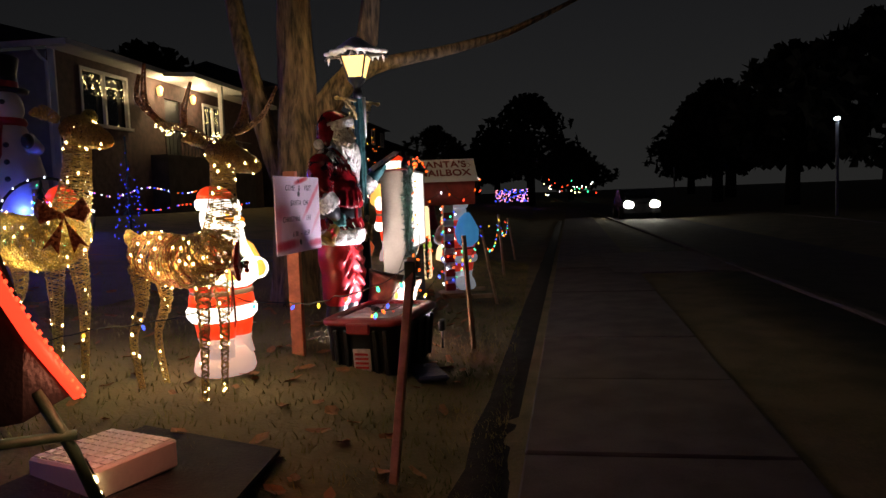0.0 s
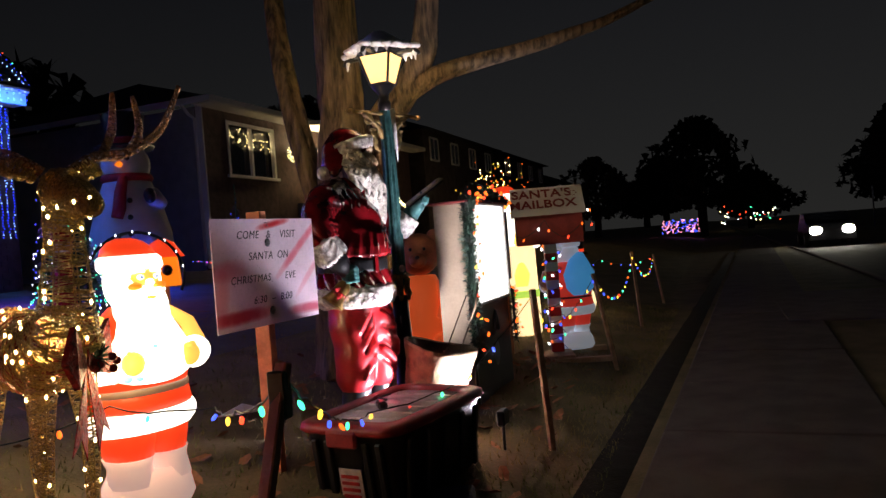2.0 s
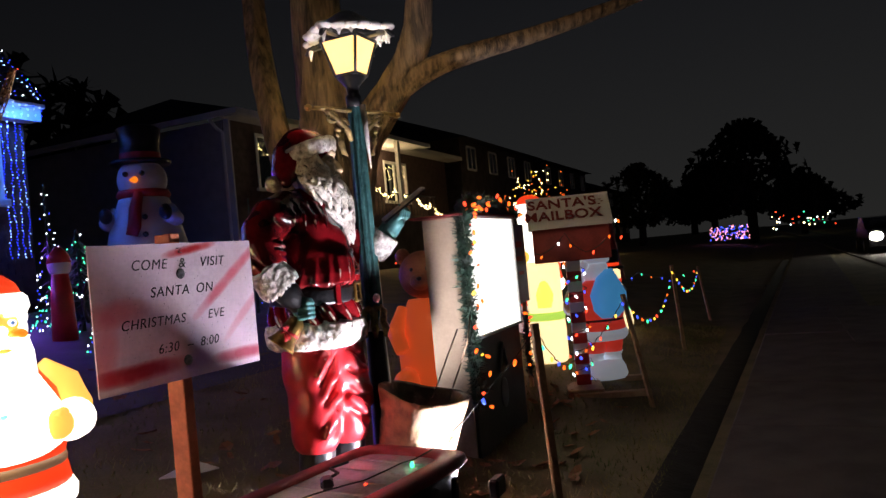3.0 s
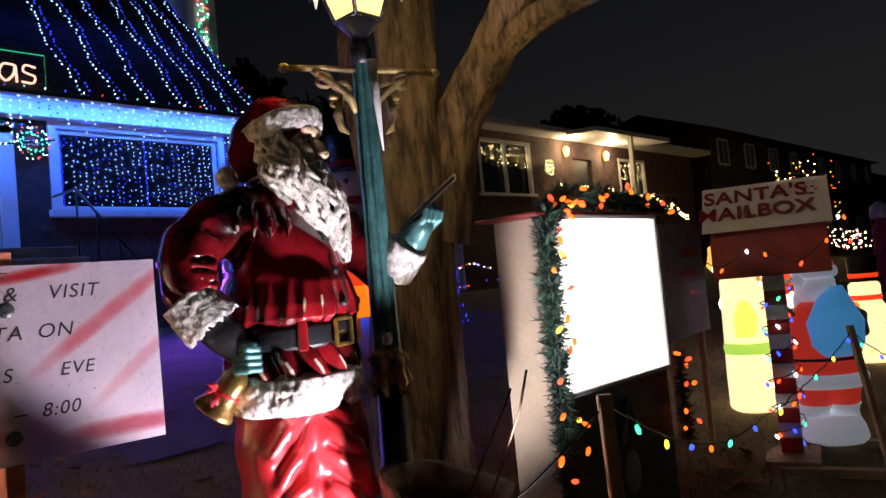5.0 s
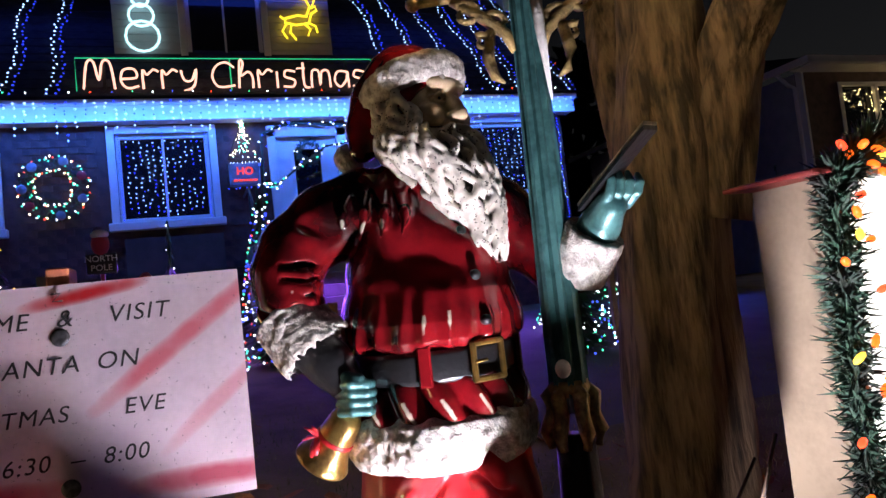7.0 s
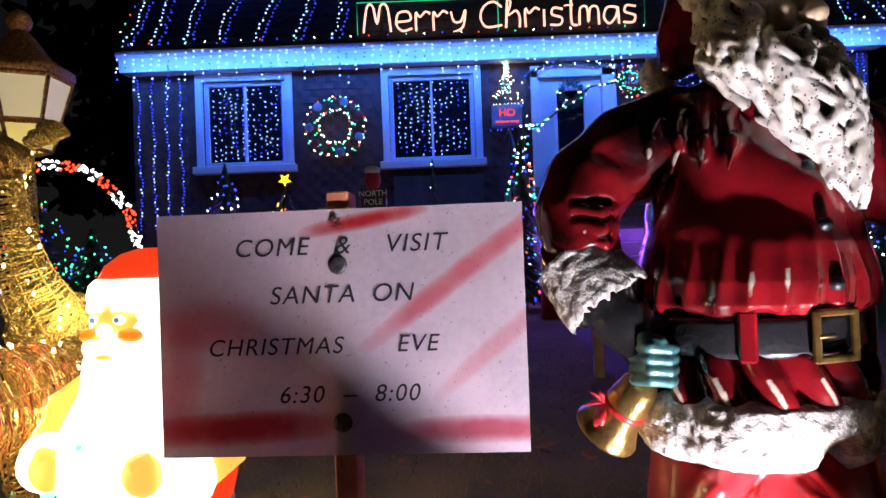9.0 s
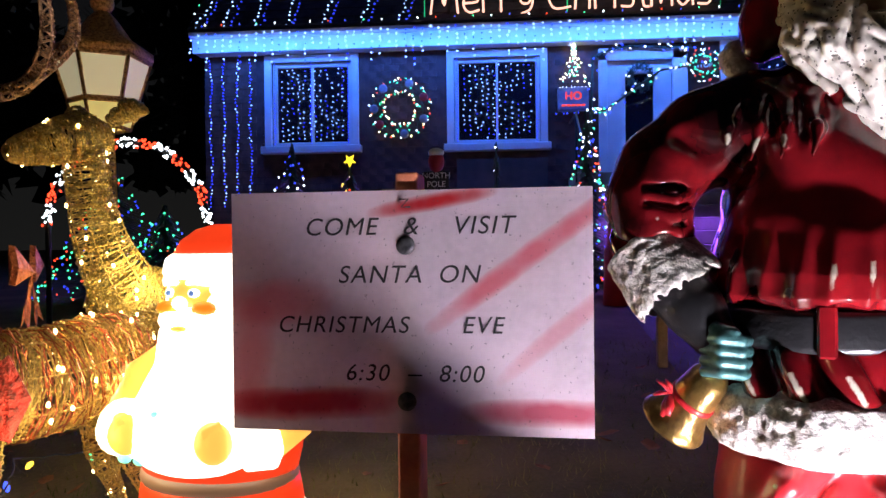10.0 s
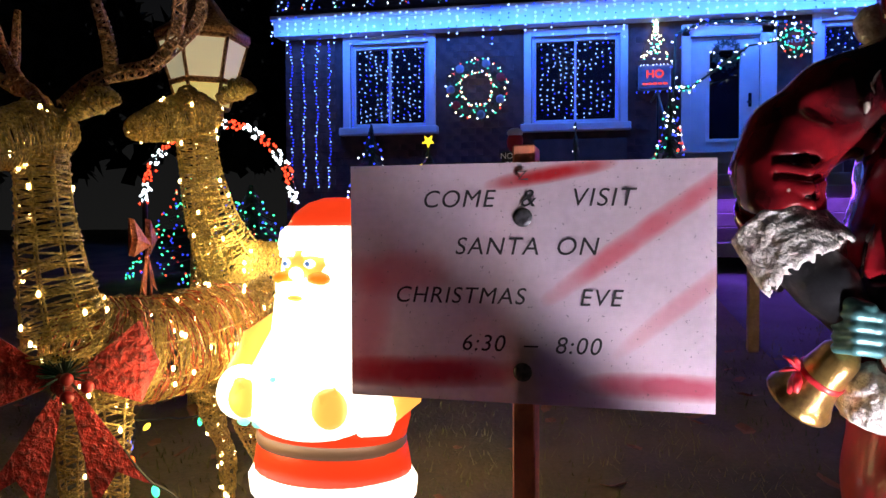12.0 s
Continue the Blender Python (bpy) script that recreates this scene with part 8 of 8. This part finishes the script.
cone_tree((-8.6, 6.74, ground_z(-8.6)), 2.18, 0.42, ["cblue", "white", "green", "blue", "red"], "tall cone of blue and white lights before the steps", 330, 900)
# north pole post, letter tray, cushions by the house
npole = thing("north_pole_sign", (-8.9, 4.95, ground_z(-8.9)), "small painted sign reading north pole with a red bird", "sign")
part("post", Geo().tube([(0, 0, 0), (0, 0, 1.32)], 0.025, 8), M_redplastic, npole)
part("board", Geo().box((0.03, 0, 1.40), (0.03, 0.33, 0.24), bev=0.01), M_black, npole)
letters("lettering", "NORTH", 0.10, M_plastic, npole, Matrix.Translation((0.05, 0, 1.455)) @ FACE_STREET)
letters("lettering", "POLE", 0.10, M_plastic, npole, Matrix.Translation((0.05, 0, 1.35)) @ FACE_STREET)
part("bird", Geo().ball((0.02, 0, 1.63), (0.08, 0.10, 0.14), 0, 12, 8), M_scarf, npole)
part("snow_cap", Geo().ball((0.02, 0, 1.74), (0.085, 0.10, 0.06), 0, 12, 8), M_snow, npole)
thing("wooden_crate", (-8.9, 4.45, ground_z(-8.9)), "small pale crate on the lawn", "box", geo=Geo().box((0, 0, 0.65), (0.25, 0.34, 1.3), bev=0.01), mats=[M_beige])
for yy, lab in ((5.45, "small red capped figure by the house"), (7.0, "small red capped figure by the steps"), (10.2, "small white and red figure under a window")):
    g = Geo().loft([(0, 0, 0, .16, .16), (.6, 0, 0, .14, .14), (.9, 0, 0, .1, .1)], 16, 0).ball((0, 0, 1.0), .15, 1).loft([(1.04, 0, 0, .16, .16), (1.16, 0, 0, .12, .12), (1.26, 0, 0, .03, .03)], 16, 0)
    thing("garden_figure", (-8.0, yy, ground_z(-8.0)), lab, "lawn figure", "garden figures", geo=g, mats=[M_redplastic, M_plastic])
thing("notice_plank", (HX + 0.2, 5.75, HG), "pale board leaning on the brick under a window", "board", geo=Geo().box((0, 0, 1.4), (0.03, 1.5, 0.8)), mats=[M_farwall])
for p, h, lab in (((-5.2, 6.88), 0.92, "plain wooden post on the lawn"), ((-5.9, 5.7), 0.9, "plain wooden post on the lawn"), ((-7.2, 10.6), 1.0, "square wooden post by the drive")):
    ob = thing("wooden_post", (*p, ground_z(p[0])), lab, "post", "lawn posts")
    part("shaft", Geo().box((0, 0, h / 2), (0.07, 0.07, h), bev=0.005), M_wood, ob)

# ---- sleigh frame and white crate by the sidewalk ----
sl = thing("sleigh", (-1.62, 2.85, ground_z(-1.62)), "dark sleigh frame edged with glowing red rope light", "sleigh")
part("panel", Geo().slab([(0.0, -0.1, 1.05), (0.02, 0.02, 0.72), (0.09, 0.14, 0.42), (0.0, 0.0, 0.36), (-0.6, -0.5, 0.36), (-0.6, -0.5, 0.9)], (0.0, 0.015, 0.01)), M_black, sl, "dark red panel")
part("rope_light", Geo().tube([(-0.06, -0.16, 1.12), (0.0, -0.07, 0.86), (0.045, 0.02, 0.66), (0.12, 0.15, 0.42)], 0.026, 8), G_redrope, sl, "red rope light")
bl = [(-0.06 + 0.18 * t, -0.16 + 0.31 * t, 1.12 - 0.70 * t) for t in [i / 22 for i in range(23)]]
part("bulbs", bulb_cloud(Geo(), [(x + 0.02, y - 0.012, z) for x, y, z in bl], 0.011, [0] * 23), [BULB["red"]], sl)
part("runner", Geo().tube([(0.02, 0.05, 0.46), (0.10, 0.12, 0.22), (0.16, 0.16, 0.0)], 0.022, 8).tube([(-0.5, -0.3, 0.30), (0.12, 0.12, 0.28)], 0.02, 8), M_greenpost, sl, "dark green metal runner")
bulb_string("sleigh_lights", [(-1.50, 3.0, 0.42), (-1.46, 3.05, 0.24), (-1.44, 3.1, 0.2)], ["warm"], 0.05, "warm white rope light by a sleigh", kind_="c9")
wc = thing("white_lattice_crate", (-1.60, 3.28, ground_z(-1.60)), "white plastic lattice crate on a dark mat", "crate", yaw=-20)
g = Geo().box((0, 0, 0.06), (0.40, 0.40, 0.12), bev=0.01)
for i in range(8):
    for j in range(8):
        g.box((-0.165 + 0.047 * i, -0.165 + 0.047 * j, 0.122), (0.036, 0.036, 0.008))
part("body", g, M_plastic, wc)
thing("dark_mat", (-1.45, 3.4, ground_z(-1.45) + 0.01), "dark fabric mat lying on the grass", "mat", geo=Geo().slab([(-.45, -.5, .06), (.45, -.45, -.05), (.42, .35, -.05), (-.3, .45, .03)], (0, 0, 0.02)), mats=[M_mat])
thing("paper_scrap", (-2.35, 6.4, ground_z(-2.35)), "crumpled white paper on the grass", "litter", geo=Geo().slab([(-.1, -.12, .02), (.1, -.1, .04), (.12, .1, .02), (-.08, .12, .05)], (0, 0, .006)), mats=[M_plastic])

# ---- street: car, lamp, far trees, far lights ----
car = thing("car", (5.0, 38.0, -0.135), "dark car with bright headlights on the street", "car", yaw=-90)
prof = [(-2.1, .3), (-2.15, .75), (-1.7, .95), (-1.1, 1.0), (-.5, 1.42), (.8, 1.45), (1.6, 1.0), (2.1, .9), (2.15, .35)]
g = Geo()
g.slab([(x, -.85, z) for x, z in prof], (0, 1.7, 0))
part("body", g, M_car, car)
for x in (-1.35, 1.35):
    for y in (-.86, .86):
        w = part("wheel", Geo().tube([(x, y - .1, .32), (x, y + .1, .32)], .32, 20), M_tyre, car)
        part("rim", Geo().tube([(x, y - .11, .32), (x, y + .11, .32)], .18, 14), M_bluegrey, w)
part("windscreen", Geo().slab([(-1.08, -.7, 1.03), (-1.08, .7, 1.03), (-.56, .62, 1.40), (-.56, -.62, 1.40)], (-.02, 0, .02)), M_glass, car)
car.matrix_basis = pose(5.0, 38.0, -0.135, 0, 0, 90)
for y in (-.6, .6):
    part("headlight", Geo().ball((-2.14, y, .70), (.07, .24, .17), 0, 12, 8), G_headlight, car)
lamp("headlight_beam", "SPOT", (5.0, 35.6, 0.6), 60, (1.0, 0.93, 0.78), 0.1, (4.2, 20, -0.4), 70)
for y, x in ((30, 6.3), (64, 11.5)):
    sp = thing("street_lamp", (x if x > 10 else 11.4, y, 0), "thin grey street lamp pole", "street lamp", "street lamps")
    part("pole", Geo().tube([(0, 0, 0), (0, 0, 3.6)], 0.06, 8), M_bluegrey, sp)
    part("head", Geo().ball((0, 0, 3.65), (.12, .12, .08), 0, 10, 6), BULB["white"], sp)
frnd = random.Random(3)


def far_tree(x, y, h, w, name="far_tree"):
    ob = thing(name, (x, y, ground_z(x) if x < 10 else 0.0), "dark bare tree against the night sky", "tree", "far trees")
    part("trunk", Geo().tube([(0, 0, 0), (0.1, 0, h * .4), (0, 0.1, h * .8)], [w * .05, w * .04, 0.03], 7), M_farleaf, ob)
    g = Geo()
    for i in range(420):
        a, e = frnd.uniform(0, 6.28), frnd.random()
        q = w * .5 * math.sqrt(frnd.random()) * math.sin(math.pi * (0.15 + 0.8 * e)) * (1 + .3 * math.sin(a * 3 + x))
        c = Vector((q * math.cos(a), q * math.sin(a), h * (.28 + .72 * e)))
        for j in range(4):
            d = Vector((frnd.gauss(0, 1), frnd.gauss(0, 1), frnd.gauss(0, 1))).normalized() * w * .07
            u = d.cross(Vector((frnd.random(), frnd.random(), 1))).normalized() * w * .025
            g.add([c + d, c - d + u, c - d - u], [(0, 1, 2)])
    part("crown", g, M_farleaf, ob)


for x, y, h, w in ((-0.5, 70, 10.0, 9), (-5, 95, 9, 9), (-8, 60, 6, 6), (5, 110, 8, 9), (14, 60, 9, 9), (16, 36, 8.5, 9), (15, 46, 9, 9), (17, 24, 9, 9), (16, 12, 8, 8), (20, 80, 11, 12), (26, 130, 11, 14), (-22, 40, 9, 10), (-22, 12, 10, 10), (-20, -2, 8, 9), (-24, -14, 9, 11), (-12, 150, 9, 14), (8, 170, 8, 16), (-30, 24, 11, 12), (-17, -10, 8, 9)):
    far_tree(x, y, h, w)
for nm, cols, gen, r, lab in (("far_hedge_lights", ["pink", "warm"], lambda: (frnd.uniform(-12, -7), 42 + frnd.uniform(-1, 1), 1.2 + frnd.uniform(0, 1.0)), 0.04, "pink string lights on a far hedge"),
                              ("far_hedge_lights", ["pink", "cblue"], lambda: (frnd.uniform(-3.2, -0.6), 60 + frnd.uniform(-1, 1), 0.6 + frnd.uniform(0, 1.0)), 0.05, "pink string lights on a far lawn"),
                              ("far_tree_lights", ["warm", "orange", "yellow"], lambda: (-9 + frnd.gauss(0, .8), 36 + frnd.gauss(0, .8), 3.4 + frnd.gauss(0, .6)), 0.03, "small far tree covered in warm bulbs"),
                              ("drive_lights", ["blue", "orange", "white"], lambda: (lambda t: (-13.5 + 5 * t, 20.5 - 2 * t, 1.75 + 0.1 * math.sin(t * 12)))(frnd.random()), 0.022, "faint string of lights on a neighbour's fence"),
                              ("drive_lights", ["red", "cblue"], lambda: (lambda t: (-13 + 6 * t, 18.5, 1.3 + 0.06 * math.sin(t * 20)))(frnd.random()), 0.02, "faint string of lights on a neighbour's lawn"),
                              ("street_end_lights", ["warm", "white", "red", "green"], lambda: (frnd.uniform(1, 9), 120 + frnd.uniform(-30, 30), frnd.uniform(0.8, 2.8)), 0.10, "scattered lights at the end of the street")):
    n = 34 if "street" in nm else (60 if "drive" in nm else 150)
    thing(nm, (0, 0, 0), lab, "string lights", "far lights", kind="stuff", geo=bulb_cloud(Geo(), [gen() for i in range(n)], r, [i % len(cols) for i in range(n)]), mats=[BULB[c] for c in cols])

# ---- sidewalk slabs, leaves and grass ----
walkway = tagged(new("sidewalk"), "worn concrete sidewalk of square slabs", "sidewalk", kind="structure")
slab = Geo().box((0, 0, 0), (1.34, 1.50, 0.09), bev=0.012).mesh("slab", [M_conc])
for i in range(40):
    y = -2.6 + 1.515 * i
    b = part("slab", slab, None, walkway)
    b.location = (0.79 + 0.042 * (y - 5), y, -0.038 + rnd.uniform(-0.004, 0.004))
    b.rotation_euler = (rnd.uniform(-0.002, 0.002), rnd.uniform(-0.003, 0.003), radians(-2.4))
lv = []
for v in range(3):
    g = Geo()
    pts = [(0, 0, 0), (.03, .025, .012), (.055, .01, .006), (.05, -.02, .014), (.02, -.03, .008), (-.03, -.018, .012), (-.045, .01, .016), (-.015, .03, .006)]
    pts = [(x * (1 + .2 * v), y * (1.2 - .15 * v), z) for x, y, z in pts]
    g.add([(0, 0, 0.0)] + pts[1:], [(0, i, i + 1) for i in range(1, 7)] + [(0, 7, 1)], 0, False)
    lv.append(g.mesh("leaf", [M_leaf]))
litter = tagged(new("fallen_leaves"), "brown fallen leaves scattered over the lawn", "leaves")
for i in range(260):
    x = -abs(rnd.gauss(0, 1.7)) - 0.4 if i % 3 else rnd.uniform(-6, -0.3)
    y = rnd.uniform(2.2, 9.5)
    o = part("leaf", lv[i % 3], None, litter)
    o.matrix_basis = Matrix.Translation((x, y, lawn_z(x, y) + 0.008)) @ Euler((rnd.uniform(-.4, .4), rnd.uniform(-.4, .4), rnd.uniform(0, 6.28))).to_matrix().to_4x4() @ Matrix.Scale(rnd.uniform(.7, 1.35), 4)
g = Geo()
for i in range(26000):
    x = -0.02 - 6.0 * rnd.random() ** 1.5
    y = rnd.uniform(1.5, 14.5)
    z = lawn_z(x, y)
    a, h = rnd.uniform(0, 6.28), rnd.uniform(0.018, 0.05)
    c, s = math.cos(a), math.sin(a)
    lean = rnd.uniform(0.3, 1.4) * h
    g.v += [(x - .004 * s, y + .004 * c, z - .004), (x + .004 * s, y - .004 * c, z - .004), (x + lean * c, y + lean * s, z + h)]
k = len(g.v) // 3
g.f = [(3 * i, 3 * i + 1, 3 * i + 2) for i in range(k)]
g.m, g.s = [0] * k, [False] * k
thing("lawn_grass", (0, 0, 0), "short dry winter grass", "grass", kind="stuff", geo=g, mats=[M_grass])
